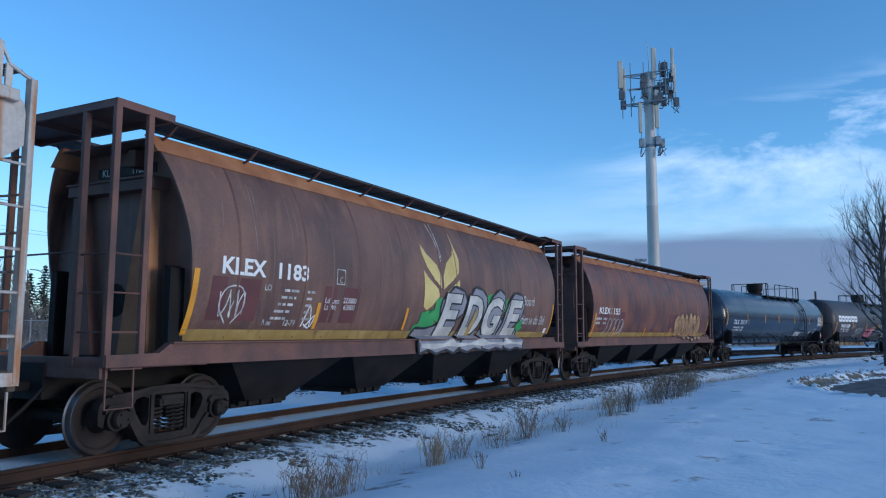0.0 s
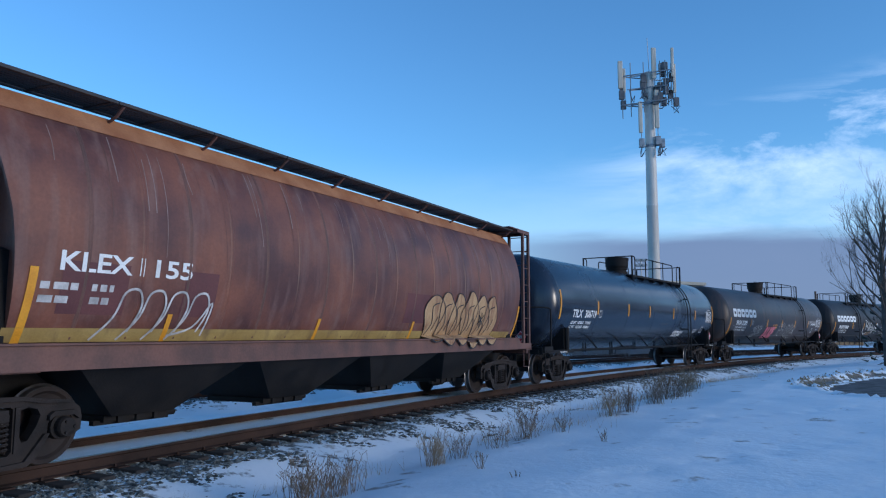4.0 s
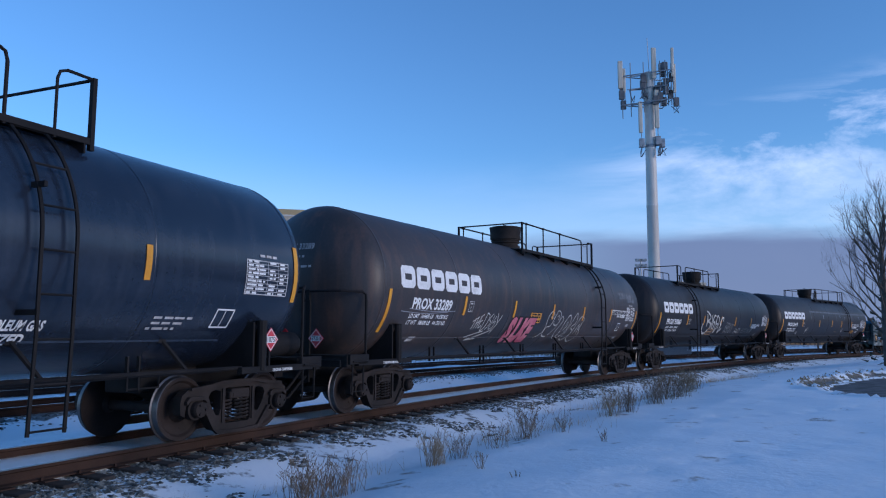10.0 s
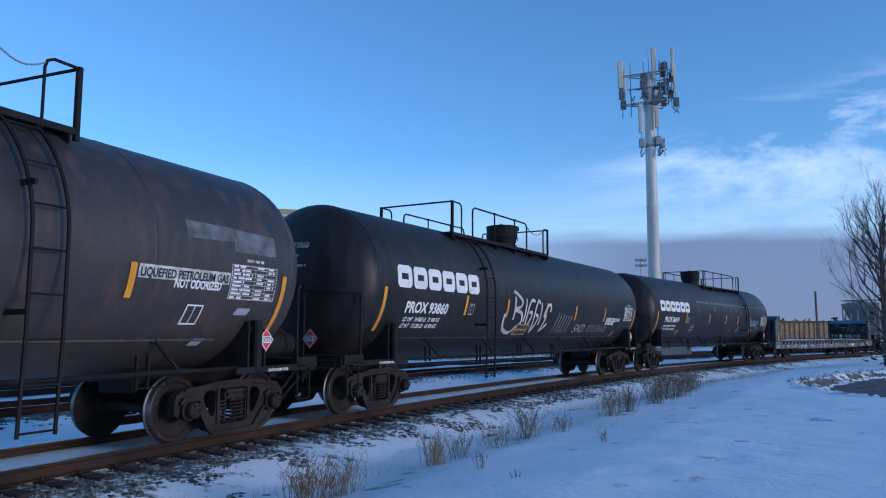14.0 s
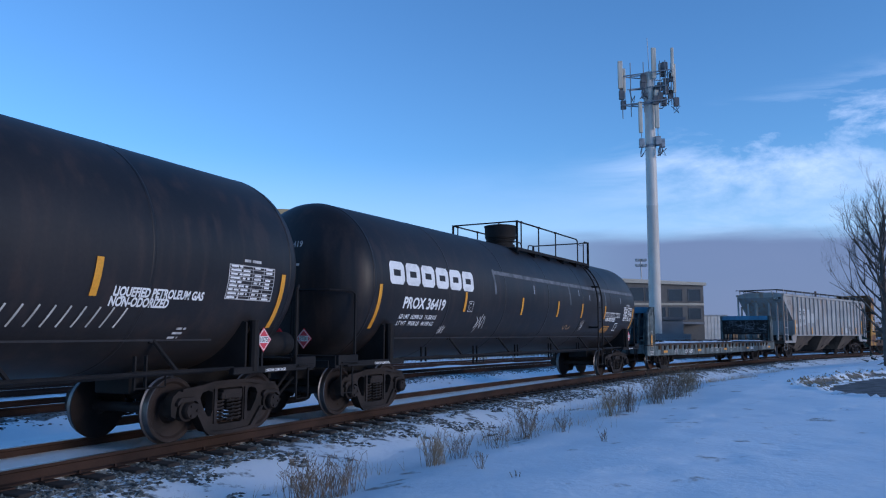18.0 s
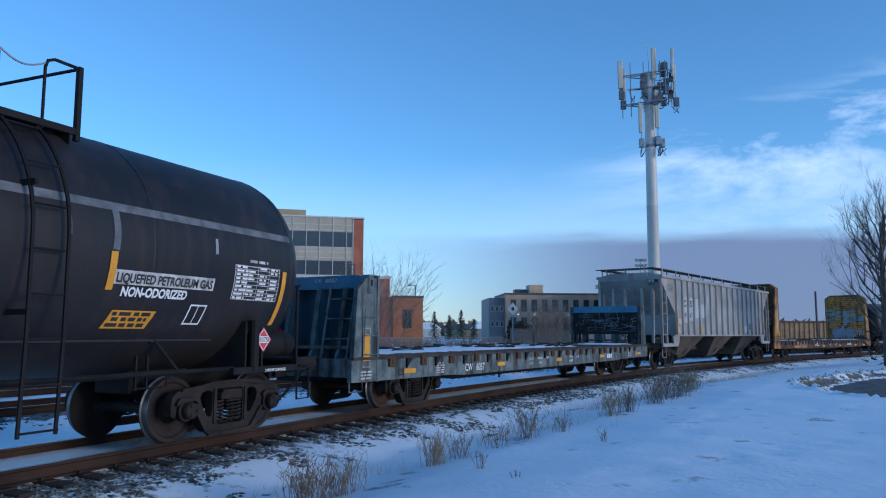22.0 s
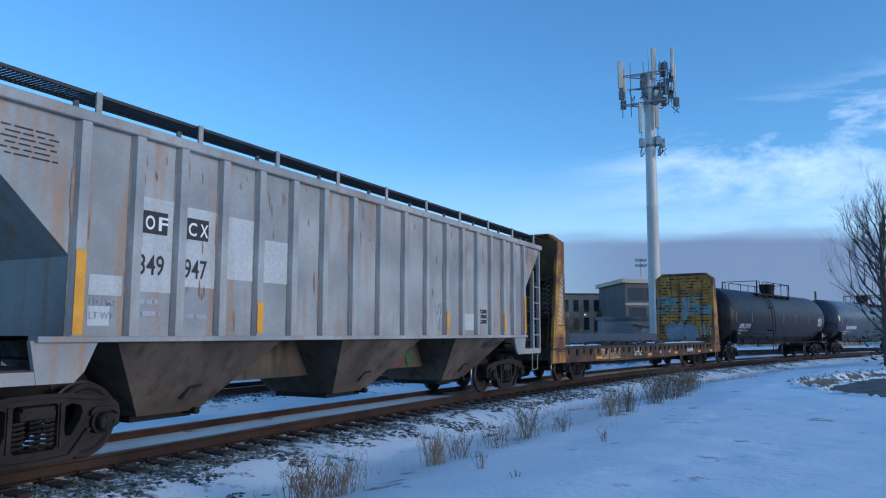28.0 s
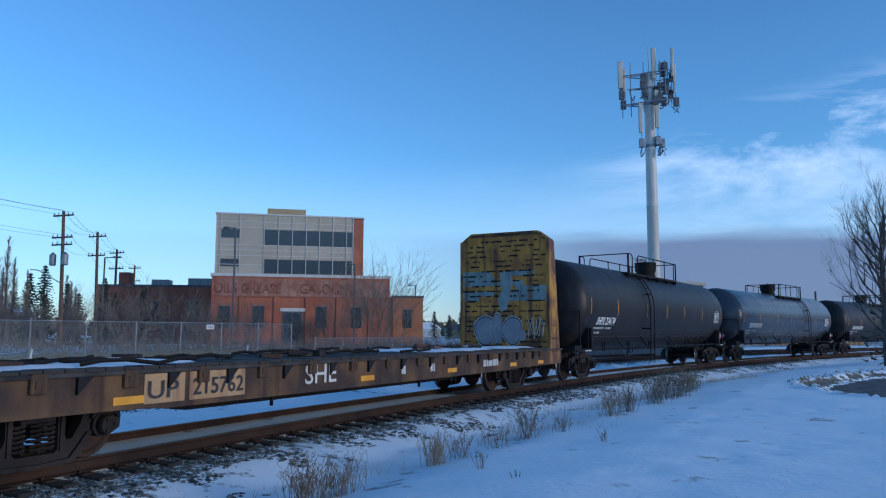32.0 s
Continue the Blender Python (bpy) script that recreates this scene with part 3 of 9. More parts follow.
# ---- tracks ----
RAIL_PROFILE = ((-0.037, 0.0), (0.037, 0.0), (0.037, -0.035), (0.009, -0.05), (0.009, -0.15), (0.07, -0.165), (0.07, -0.178), (-0.07, -0.178), (-0.07, -0.165), (-0.009, -0.15), (-0.009, -0.05), (-0.037, -0.035))


def sweep_rail(name, w, s0, s1, z, parent):
    bm = B()
    rings = []
    for s in np.arange(s0, s1 + 0.1, 1.5):
        x, y, a = line(s, w)
        rings.append([bm.verts.new((x + u * math.sin(a), y - u * math.cos(a), z + v)) for u, v in RAIL_PROFILE])
    for p, q in zip(rings, rings[1:]):
        for k in range(len(p)):
            f = bm.faces.new((p[k], q[k], q[(k + 1) % len(p)], p[(k + 1) % len(p)]))
            f.material_index = 1 if k == 0 else 0
    bmesh.ops.recalc_face_normals(bm, faces=bm.faces)
    return part(name, bm, (RAIL, RAILTOP), parent)


def make_track(w, s0, s1, z, label, ties):
    tr = thing("railway_track", label, "railway track", kind="structure")
    for side in (-0.75, 0.75):
        sweep_rail("rail", w + side, s0, s1, z, tr)
    first = None
    for k in range(ties):
        x, y, a = line(s0 + 48 + k * 0.53, w)
        m = Matrix.Translation((x, y, z - 0.185)) @ Matrix.Rotation(a + radians(random.uniform(-1, 1)), 4, "Z")
        if first is None:
            bm = box(B(), -0.11, 0.11, -1.28, 1.28, -0.16, 0, 0.012)
            first = part("tie", bm, TIE, tr)
            first.matrix_basis = m
            bm = box(B(), -0.09, 0.09, -0.2, 0.2, 0.0, 0.018)
            for dx, dy in ((-0.06, -0.1), (0.06, 0.1), (-0.05, 0.13)):
                box(bm, dx - 0.014, dx + 0.014, dy - 0.014, dy + 0.014, 0.018, 0.055)
            plate = part("tie_plate", bm, RAIL, tr)
            plate.matrix_basis = m @ Matrix.Translation((0, -0.75, -0.004))
        else:
            again(first, tr, m)
            again(plate, tr, m @ Matrix.Translation((0, -0.75, -0.004)))
    return tr


make_track(0.0, -50, 250, 0.0, "rusty rails on ties half buried in snow and gravel", 130)
make_track(-6.85, -50, 120, -0.02, "unused rusty siding rails in gravel behind the train", 0)
make_track(-11.6, -50, 120, -0.04, "far unused siding rails in snow", 0)


def scatter_stones():
    """Loose ballast on the near shoulder and along the sidings."""
    rng = np.random.default_rng(3)
    verts, faces = [], []
    base = np.array([(1, 0, 0), (-1, 0, 0), (0, 1, 0), (0, -1, 0), (0, 0, 1), (0, 0, -1)], float)
    tri = ((0, 2, 4), (2, 1, 4), (1, 3, 4), (3, 0, 4), (2, 0, 5), (1, 2, 5), (3, 1, 5), (0, 3, 5))
    spots = []
    for _ in range(32000):
        s = -3 + 55 * rng.random() ** 1.7
        w = 0.84 + 2.3 * rng.random() ** 1.35
        spots.append((s, w, 0.018 + 0.04 * rng.random() ** 1.8))
    one, two = np.array([p[0] for p in spots]), np.array([p[1] for p in spots])
    thick = soft_noise(one, two * 1.6, 0.85) + 0.6 * soft_noise(one + 31, two * 1.6, 0.33) + 0.40 - (two - 0.95) * 0.38
    spots = [p for p, q in zip(spots, thick) if q > 0]
    for _ in range(3500):
        spots.append((rng.uniform(0, 45), rng.uniform(-6.0, -4.9) + 0.12 * rng.normal(), rng.uniform(0.025, 0.055)))
    sx, sy, sa = (np.interp([p[0] for p in spots], S_ARR, arr) for arr in (LINE_X, LINE_Y, LINE_A))
    sw = np.array([p[1] for p in spots])
    px, py = sx + sw * np.sin(sa), sy - sw * np.cos(sa)
    pz = ground_z(px, py, sw)
    for i, (s, w, r) in enumerate(spots):
        q = base * rng.uniform(0.6, 1.25, (6, 1)) * (r * rng.uniform(0.8, 1.4), r * rng.uniform(0.7, 1.2), r * rng.uniform(0.3, 0.6))
        t = rng.uniform(0, math.tau)
        c, d = math.cos(t), math.sin(t)
        q = np.stack([q[:, 0] * c - q[:, 1] * d, q[:, 0] * d + q[:, 1] * c, q[:, 2]], 1) + (px[i], py[i], pz[i] + r * 0.08)
        n = len(verts)
        verts.extend(q.tolist())
        faces.extend([(n + a, n + b, n + c2) for a, b, c2 in tri])
    me = bpy.data.meshes.new("ballast_stones")
    me.from_pydata(verts, [], faces)
    me.materials.append(STONE)
    tagged(new("ballast_stones", me), "loose grey ballast stones showing through the snow", "gravel", kind="stuff")


scatter_stones()

# ---- rolling stock: shared parts ----
# A car's own x runs back along the train, y away from the camera, z up from the rail; its near side lies at y < 0.
CARS = []        # (car, place along the train, half the truck spacing, trucks, wheelsets, wheel radius)


def wheelset_mesh(r, face):
    bm = B()
    prof = [(0.60, 0.09), (0.66, 0.13), (0.675, r * 0.80), (0.68, r + 0.022), (0.70, r + 0.026), (0.715, r + 0.004), (0.80, r - 0.003), (0.81, r - 0.012),
            (0.808, r * 0.87), (0.775, r * 0.80), (0.745, r * 0.42), (0.80, 0.17), (0.835, 0.155), (0.84, 0.10)]
    for side in (1, -1):
        lathe(bm, [(side * u, q) for u, q in prof], 40, "y")
    lathe(bm, [(-1.08, 0.075), (1.08, 0.075)], 12, "y")
    for f in bm.faces:
        c = f.calc_center_median()
        d = math.hypot(c.x, c.z)
        if abs(d - r) < 0.014 and abs(c.y) < 0.82:
            f.material_index = 1
    for k in range(3):            # cast marks on the wheel plate, which show that it turns
        a = k * 2.2
        for side in (1, -1):
            x, z = 0.62 * r * math.cos(a), 0.62 * r * math.sin(a)
            box(bm, x - 0.03, x + 0.03, side * 0.762 - 0.006, side * 0.762 + 0.006, z - 0.012, z + 0.012)
    me = bpy.data.meshes.new("wheelset")
    bm.to_mesh(me)
    bm.free()
    me.polygons.foreach_set("use_smooth", [True] * len(me.polygons))
    me.set_sharp_from_angle(angle=radians(35))
    for m in (face, TREAD):
        me.materials.append(m)
    return me


def plate(outline, holes, a, b):
    """A flat casting in x, z with windows through it, between two y planes."""
    bm = B()
    for loop in [outline] + holes:
        vs = [bm.verts.new((u, a, v)) for u, v in loop]
        for k in range(len(vs)):
            bm.edges.new((vs[k], vs[(k + 1) % len(vs)]))
    bmesh.ops.triangle_fill(bm, use_beauty=True, edges=bm.edges[:])
    ext = bmesh.ops.extrude_face_region(bm, geom=bm.faces[:])
    for g in ext["geom"]:
        if isinstance(g, bmesh.types.BMVert):
            g.co.y = b
    bmesh.ops.recalc_face_normals(bm, faces=bm.faces)
    return bm


def side_frame_mesh(r):
    d = r - 0.457
    half = [(0.0, 0.82), (0.38, 0.81), (0.62, 0.765), (0.86, 0.745), (1.04, 0.73), (1.14, 0.66), (1.17, 0.55), (1.16, 0.40), (1.08, 0.36), (1.06, 0.50), (1.02, 0.57), (0.76, 0.57), (0.72, 0.50), (0.71, 0.36), (0.66, 0.31), (0.50, 0.13), (0.36, 0.09), (0.0, 0.085)]
    outline = [(u, v + d) for u, v in half] + [(-u, v + d) for u, v in half[-2:0:-1]]
    drop = [(0.37, 0.68), (0.47, 0.71), (0.58, 0.68), (0.62, 0.61), (0.58, 0.50), (0.47, 0.34), (0.40, 0.33), (0.365, 0.42)]
    nest = [(-0.28, 0.70), (-0.25, 0.725), (0.25, 0.725), (0.28, 0.70), (0.285, 0.24), (0.24, 0.20), (-0.24, 0.20), (-0.285, 0.24)]
    holes = [[(u, v + d) for u, v in drop], [(-u, v + d) for u, v in drop], [(u, v + d) for u, v in nest]]
    bm = plate(outline, holes, -0.07, 0.075)
    # raised flanges of the casting
    for k in (-1, 1):
        prism(bm, [(k * u, v + d) for u, v in ((0.0, 0.845), (0.38, 0.835), (0.64, 0.79), (1.0, 0.76), (1.0, 0.725), (0.62, 0.745), (0.38, 0.785), (0.0, 0.795))], -0.115, -0.06)
        prism(bm, [(k * u, v + d) for u, v in ((0.72, 0.40), (0.66, 0.40), (0.42, 0.12), (0.0, 0.10), (0.0, 0.055), (0.45, 0.065), (0.56, 0.15))], -0.115, -0.06)
        prism(bm, [(k * u, v + d) for u, v in ((0.30, 0.72), (0.355, 0.72), (0.355, 0.22), (0.30, 0.22))], -0.095, -0.06)
        prism(bm, [(k * u, v + d) for u, v in ((0.70, 0.60), (0.76, 0.64), (1.04, 0.64), (1.10, 0.58), (1.10, 0.53), (1.02, 0.585), (0.76, 0.585), (0.70, 0.54))], -0.13, -0.06)
        # bearing cap with bolts
        lathe(bm, [(-0.21, 0.06), (-0.20, 0.105), (-0.165, 0.118), (-0.10, 0.118), (-0.09, 0.15), (0.02, 0.15)], 20, "y", (k * 0.889, 0, r))
        for a in range(3):
            t = a * math.tau / 3
            lathe(bm, [(-0.228, 0.02), (-0.195, 0.02)], 6, "y", (k * 0.889 + 0.072 * math.cos(t), 0, r + 0.072 * math.sin(t)))
    # bolster end in the window
    box(bm, -0.22, 0.22, -0.12, 0.02, 0.56 + d, 0.665 + d, 0.015)
    box(bm, -0.16, 0.16, -0.125, -0.11, 0.585 + d, 0.64 + d)
    me = bpy.data.meshes.new("side_frame")
    bm.to_mesh(me)
    bm.free()
    me.materials.append(TRUCK)
    return me


def springs_mesh(r):
    bm = B()
    d = r - 0.457
    for cx, cy in ((-0.185, -0.03), (0.0, -0.06), (0.185, -0.03)):
        pts = []
        for k in range(43):
            a = k / 42 * 6.0 * math.tau
            pts.append((cx + 0.072 * math.cos(a), cy + 0.072 * math.sin(a), 0.23 + d + 0.32 * k / 42))
        pipe(bm, pts, 0.019, 5)
    me = bpy.data.meshes.new("spring_nest")
    bm.to_mesh(me)
    bm.free()
    me.materials.append(TRUCK)
    return me


def bolster_mesh(r):
    bm = B()
    d = r - 0.457
    prism(bm, [(-1.12, 0.60), (-0.5, 0.44), (0.5, 0.44), (1.12, 0.60), (1.12, 0.70), (0.5, 0.78), (-0.5, 0.78), (-1.12, 0.70)], -0.2, 0.2, "x")
    lathe(bm, [(0.74, 0.24), (0.86, 0.20)], 20, "z")
    for k in (-1, 1):
        box(bm, k * 0.42 - 0.05, k * 0.42 + 0.05, -0.72, 0.72, 0.34, 0.44)
    for v in bm.verts:
        v.co.z += d
    me = bpy.data.meshes.new("bolster")
    bm.to_mesh(me)
    bm.free()
    me.materials.append(TRUCK)
    return me


R36, R33 = 0.457, 0.419
TRUCK_MESH = {}
for key, rad, face in (("36", R36, WHEEL), ("33", R33, WHEEL_RED)):
    TRUCK_MESH[key] = (wheelset_mesh(rad, face), side_frame_mesh(rad), springs_mesh(rad), bolster_mesh(rad), rad)


def coupler_mesh():
    bm = B()
    box(bm, -0.45, 0.30, -0.08, 0.08, 0.80, 0.93, 0.015)
    prism(bm, [(0.25, -0.13), (0.52, -0.15), (0.60, -0.08), (0.60, 0.0), (0.47, 0.03), (0.50, 0.12), (0.42, 0.17), (0.25, 0.12)], 0.73, 1.0, "z")
    pipe(bm, [(0.0, 0.35, 0.85), (0.25, 0.36, 0.62), (0.50, 0.30, 0.38), (0.70, 0.22, 0.36)], 0.028, 6)
    pipe(bm, [(-0.05, -1.2, 0.98), (-0.02, -0.5, 0.98), (0.1, -0.1, 1.02)], 0.014, 5)
    me = bpy.data.meshes.new("coupler")
    bm.to_mesh(me)
    bm.free()
    me.materials.append(UNDER)
    return me


COUPLER = coupler_mesh()


def start_car(name, label, place, half_spacing, half_len, wheels, category):
    car = thing(name, label, category, "cars of the freight train")
    wm, sf, sp, bo, rad = TRUCK_MESH[wheels]
    trucks, sets = [], []
    for k in (-1, 1):
        tr = new("truck", bo)
        tr.parent = car
        tr.location = (k * half_spacing, 0, 0)
        for side in (-1, 1):
            f = new("side_frame", sf)
            f.parent = tr
            f.location = (0, side * 1.0, 0)
            if side == 1:
                f.rotation_euler = (0, 0, math.pi)
            g = new("spring_nest", sp)
            g.parent = tr
            g.location = (0, side * 0.98, 0)
            if side == 1:
                g.rotation_euler = (0, 0, math.pi)
        for u in (-0.889, 0.889):
            w = new("wheelset", wm)
            w.parent = tr
            w.location = (u, 0, rad)
            sets.append((w, u, random.uniform(0, math.tau)))
        trucks.append((tr, k * half_spacing))
        c = new("coupler", COUPLER)
        c.parent = car
        c.location = (k * (half_len + 0.02), 0, 0)
        c.rotation_euler = (0, 0, 0 if k == 1 else math.pi)
    CARS.append((car, place, half_spacing, trucks, sets, rad))
    return car


def mark(car, bm, x, z, surf, material, name="lettering", label="", lift=0.006):
    ob = part(name, drape(bm, x, z, surf, lift), material, car, label)
    if name == "data_line":
        ob["kind"] = "stuff"
    return ob


def rungs(car, p, q, zs, material, r=0.013):
    """Ladder rungs, one part each."""
    for z in zs:
        part("ladder_rung", pipe(B(), [(p[0], p[1], z), (q[0], q[1], z)], r, 5), material, car)


# ---- barrel-sided grain hoppers ----


def barrel(z):
    return 1.52 * math.sqrt(max(0.02, 1 - ((z - 2.65) / 2.02) ** 2))


def body_end(z, k=1):
    """Where the barrel ends before and behind: its ends lean out towards the roof."""
    return float(np.interp(z, (1.4, 2.8, 4.2), (7.20, 7.36, 7.52) if k > 0 else (-6.97, -7.14, -7.42)))


def grain_hopper(name, label, place, paint, frame_mat):
    H, E = 8.34, 7.25
    car = start_car(name, label, place, 7.02, H, "36", "hopper car")
    zs = [1.46 + (4.22 - 1.46) * k / 18 for k in range(19)]
    outline = [(-barrel(z), z) for z in zs] + [(barrel(z), z) for z in zs[::-1]]
    inner = [(y * 0.975, 2.7 + (z - 2.7) * 0.985) for y, z in outline]
    bm = B()
    n = len(outline)
    ring_a = [[bm.verts.new((x if abs(x) < 5 else body_end(z, x), y, z)) for y, z in outline] for x in (-E, -4.6, -1.55, 1.55, 4.6, E)]
    for p, q in zip(ring_a, ring_a[1:]):
        for k in range(n):
            bm.faces.new((p[k], p[(k + 1) % n], q[(k + 1) % n], q[k]))
    for end, inside, ring in ((-E, -E + 0.26, ring_a[0]), (E, E - 0.26, ring_a[-1])):
        lip = [bm.verts.new((body_end(z, end), y, z)) for y, z in inner]
        deep = [bm.verts.new((inside, y, z)) for y, z in inner]
        for k in range(n):
            j = (k + 1) % n
            bm.faces.new((ring[k], ring[j], lip[j], lip[k]))
            bm.faces.new((lip[k], lip[j], deep[j], deep[k]))
        bm.faces.new(deep)
    bmesh.ops.recalc_face_normals(bm, faces=bm.faces)
    body = part("barrel_body", bm, paint, car, smooth=True)
    body.data.set_sharp_from_angle(angle=radians(30))
    # weld seams down both sides
    for k in range(17):
        x = -6.2 + k * 0.775
        for side in (-1, 1):
            bm = B()
            prev = None
            for z in zs:
                y = side * (barrel(z) + 0.004)
                cur = [bm.verts.new((x + u, y + side * v, z)) for u, v in ((-0.03, -0.004), (-0.012, 0.006), (0.012, 0.006), (0.03, -0.004))]
                if prev:
                    for a in range(3):
                        bm.faces.new((prev[a], prev[a + 1], cur[a + 1], cur[a]))
                prev = cur
            bmesh.ops.recalc_face_normals(bm, faces=bm.faces)
            part("weld_seam", bm, paint if k % 2 else frame_mat, car)
    # roof edge, running boards, hatches
    for side in (-1, 1):
        bm = prism(B(), [(side * (barrel(4.0) + 0.012), 4.0), (side * (barrel(4.16) + 0.016), 4.16), (side * (barrel(4.2) - 0.02), 4.26), (side * (barrel(4.2) - 0.12), 4.26), (side * (barrel(4.0) - 0.08), 4.0)], -7.44, 7.44, "x")
        part("roof_edge", bm, RUST_EDGE, car, "orange-rusted roof edge")
        for k in range(9):
            bm = B()
            a, b = -7.38 + k * 1.64, -7.38 + k * 1.64 + 1.625
            for y in (0.72, 1.30):
                box(bm, a, b, side * y - 0.02, side * y + 0.02, 4.37, 4.41)
            for y in (0.80, 0.87, 0.94, 1.01, 1.08, 1.15, 1.22):
                box(bm, a, b, side * y - 0.024, side * y + 0.024, 4.385, 4.40)
            for u in (0.02, 0.80, 1.58):
                box(bm, a + u - 0.02, a + u + 0.02, side * 1.01 - 0.29, side * 1.01 + 0.29, 4.375, 4.39)
            part("running_board", bm, GRATING, car, "dark grated running board")
        for k in range(10):
            x = -E + k * 1.617
            bm = pipe(B(), [(x, side * 0.98, 4.2), (x, side * 1.14, 4.26), (x, side * 1.28, 4.38)], 0.022, 5)
            part("board_bracket", bm, frame_mat, car)
    for k in range(4):
        x = -4.65 + k * 3.1
        bm = prism(B(), [(-0.42, 4.2), (-0.42, 4.30), (-0.3, 4.36), (0.3, 4.36), (0.42, 4.30), (0.42, 4.2)], x - 1.45, x + 1.45, "x")
        part("hatch_cover", bm, frame_mat, car)
    # sills, end platforms, posts, ladders
    for side in (-1, 1):
        bm = prism(B(), [(-H, 1.12), (-H, 1.27), (-7.55, 1.28), (-7.35, 1.41), (7.35, 1.41), (7.55, 1.28), (H, 1.27), (H, 1.12)], side * 1.40 - 0.06, side * 1.40 + 0.06)
        part("side_sill", bm, frame_mat, car)
    part("sill_flange", box(B(), -7.35, 7.35, -1.50, -1.40, 1.395, 1.425, 0.006), frame_mat, car)
    mark(car, flat([[(-E + 0.20, 0), (E - 0.20, 0), (E - 0.20, 0.16), (-E + 0.20, 0.16)]]), 0, 1.43, barrel, YELLOW_BAND, "yellow_band", "dirty yellow band above the sill", 0.010)
    for k in (-1, 1):
        bm = box(B(), min(k * H, k * 6.6), max(k * H, k * 6.6), -1.34, 1.34, 1.10, 1.18)
        box(bm, min(k * H, k * (H - 0.12)), max(k * H, k * (H - 0.12)), -1.36, 1.36, 0.98, 1.24, 0.01)
        part("end_platform", bm, frame_mat, car)
        bm = box(B(), min(k * 4.8, k * (H + 0.02)), max(k * 4.8, k * (H + 0.02)), -0.32, 0.32, 0.70, 1.16)
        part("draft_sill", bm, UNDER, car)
        bm = box(B(), min(k * H, k * (H - 1.45)), max(k * H, k * (H - 0.92)), -1.42, 1.42, 4.43, 4.45)
        for y in (-1.40, -0.35, 0.35, 1.40):
            box(bm, min(k * H, k * (H - 0.92)), max(k * H, k * (H - 0.92)), y - 0.03, y + 0.03, 4.35, 4.452)
        for x in (H - 0.03, H - 0.89):
            box(bm, k * x - 0.03, k * x + 0.03, -1.428, 1.428, 4.348, 4.449)
        part("roof_platform", bm, frame_mat, car)
        for x, y in ((H - 0.04, -1.40), (H - 0.04, -0.82), (H - 0.52, -1.42), (H - 0.04, 1.40), (H - 0.52, 1.42)):
            bm = box(B(), k * x - 0.045, k * x + 0.045, y - 0.035, y + 0.035, 1.12, 4.36, 0.006)
            part("corner_post", bm, frame_mat, car)
        if k == -1:
            for a, b in (((-H + 0.04, -1.40), (-H + 0.04, -0.82)), ((-H + 0.04, -1.40), (-H + 0.52, -1.42))):
                rungs(car, a, b, (1.545, 2.03, 2.51), frame_mat)
            part("hand_hold", pipe(B(), [(-H + 0.02, -0.8, 2.55), (-H + 0.02, 1.38, 2.55)], 0.013, 5), frame_mat, car)
        else:
            rungs(car, (H - 0.04, -1.40), (H - 0.04, -0.82), [1.5 + 0.4 * i for i in range(8)], frame_mat)
            rungs(car, (H - 0.04, -1.40), (H - 0.52, -1.42), [1.5 + 0.47 * i for i in range(6)], frame_mat)
        for y in (-1.40, 1.40):
            bm = B()
            pipe(bm, [(k * (H - 0.05), y, 1.2), (k * (H - 0.05), y, 0.62), (k * (H - 0.45), y, 0.62), (k * (H - 0.45), y, 1.2)], 0.016, 5)
            pipe(bm, [(k * (H - 0.05), y, 1.14), (k * (H - 0.05), y * 1.06, 1.1), (k * (H - 0.5), y * 1.06, 1.1), (k * (H - 0.5), y, 1.14)], 0.014, 5)
            part("stirrup_step", bm, frame_mat, car)
        # end wall: centre panel, header, slanted gussets
        e = k * (E - 0.26)
        bm = prism(B(), [(-0.86, 1.2), (0.86, 1.2), (0.80, 3.54), (-0.80, 3.54)], e, e + k * 0.10, "x")
        part("end_panel", bm, paint, car)
        part("end_header", box(B(), min(e, e + k * 0.30), max(e, e + k * 0.30), -0.90, 0.90, 3.54, 3.69), frame_mat, car)
        part("end_shelf", box(B(), min(e, e + k * 0.34), max(e, e + k * 0.34), -0.90, 0.90, 3.694, 3.72), frame_mat, car)
        part("end_bracket", box(B(), min(e, e + k * 0.22), max(e, e + k * 0.22), -0.42, -0.26, 3.90, 4.16, 0.01), frame_mat, car)
        for side in (-1, 1):
            bm = prism(B(), [(side * 0.64, 3.54), (side * 0.82, 3.54), (side * 0.86, 1.22), (side * 0.27, 1.22)], e + k * 0.10, e + k * 0.26, "x")
            part("end_gusset", bm, RUST_EDGE if side == -1 and k == -1 and paint is RUST else frame_mat, car, "orange-rusted slanted gusset" if side == -1 and k == -1 and paint is RUST else "")
            bm = prism(B(), [(side * 1.14, 1.2), (side * 1.26, 1.2), (side * 1.26, 2.42), (side * 1.14, 2.46)], e, e + k * 0.25, "x")
            part("end_brace", bm, UNDER, car)
        bm = lathe(B(), [(e + k * 0.105, 0.24), (e + k * 0.11, 0.24)], 20, "x", (0, 0, 2.0))
        part("access_hole", bm, UNDER, car)
        part("number_board", box(B(), min(e, e + k * 0.02), max(e, e + k * 0.02), -0.62, 0.62, 3.84, 3.99), SPRAY_BLACK, car)
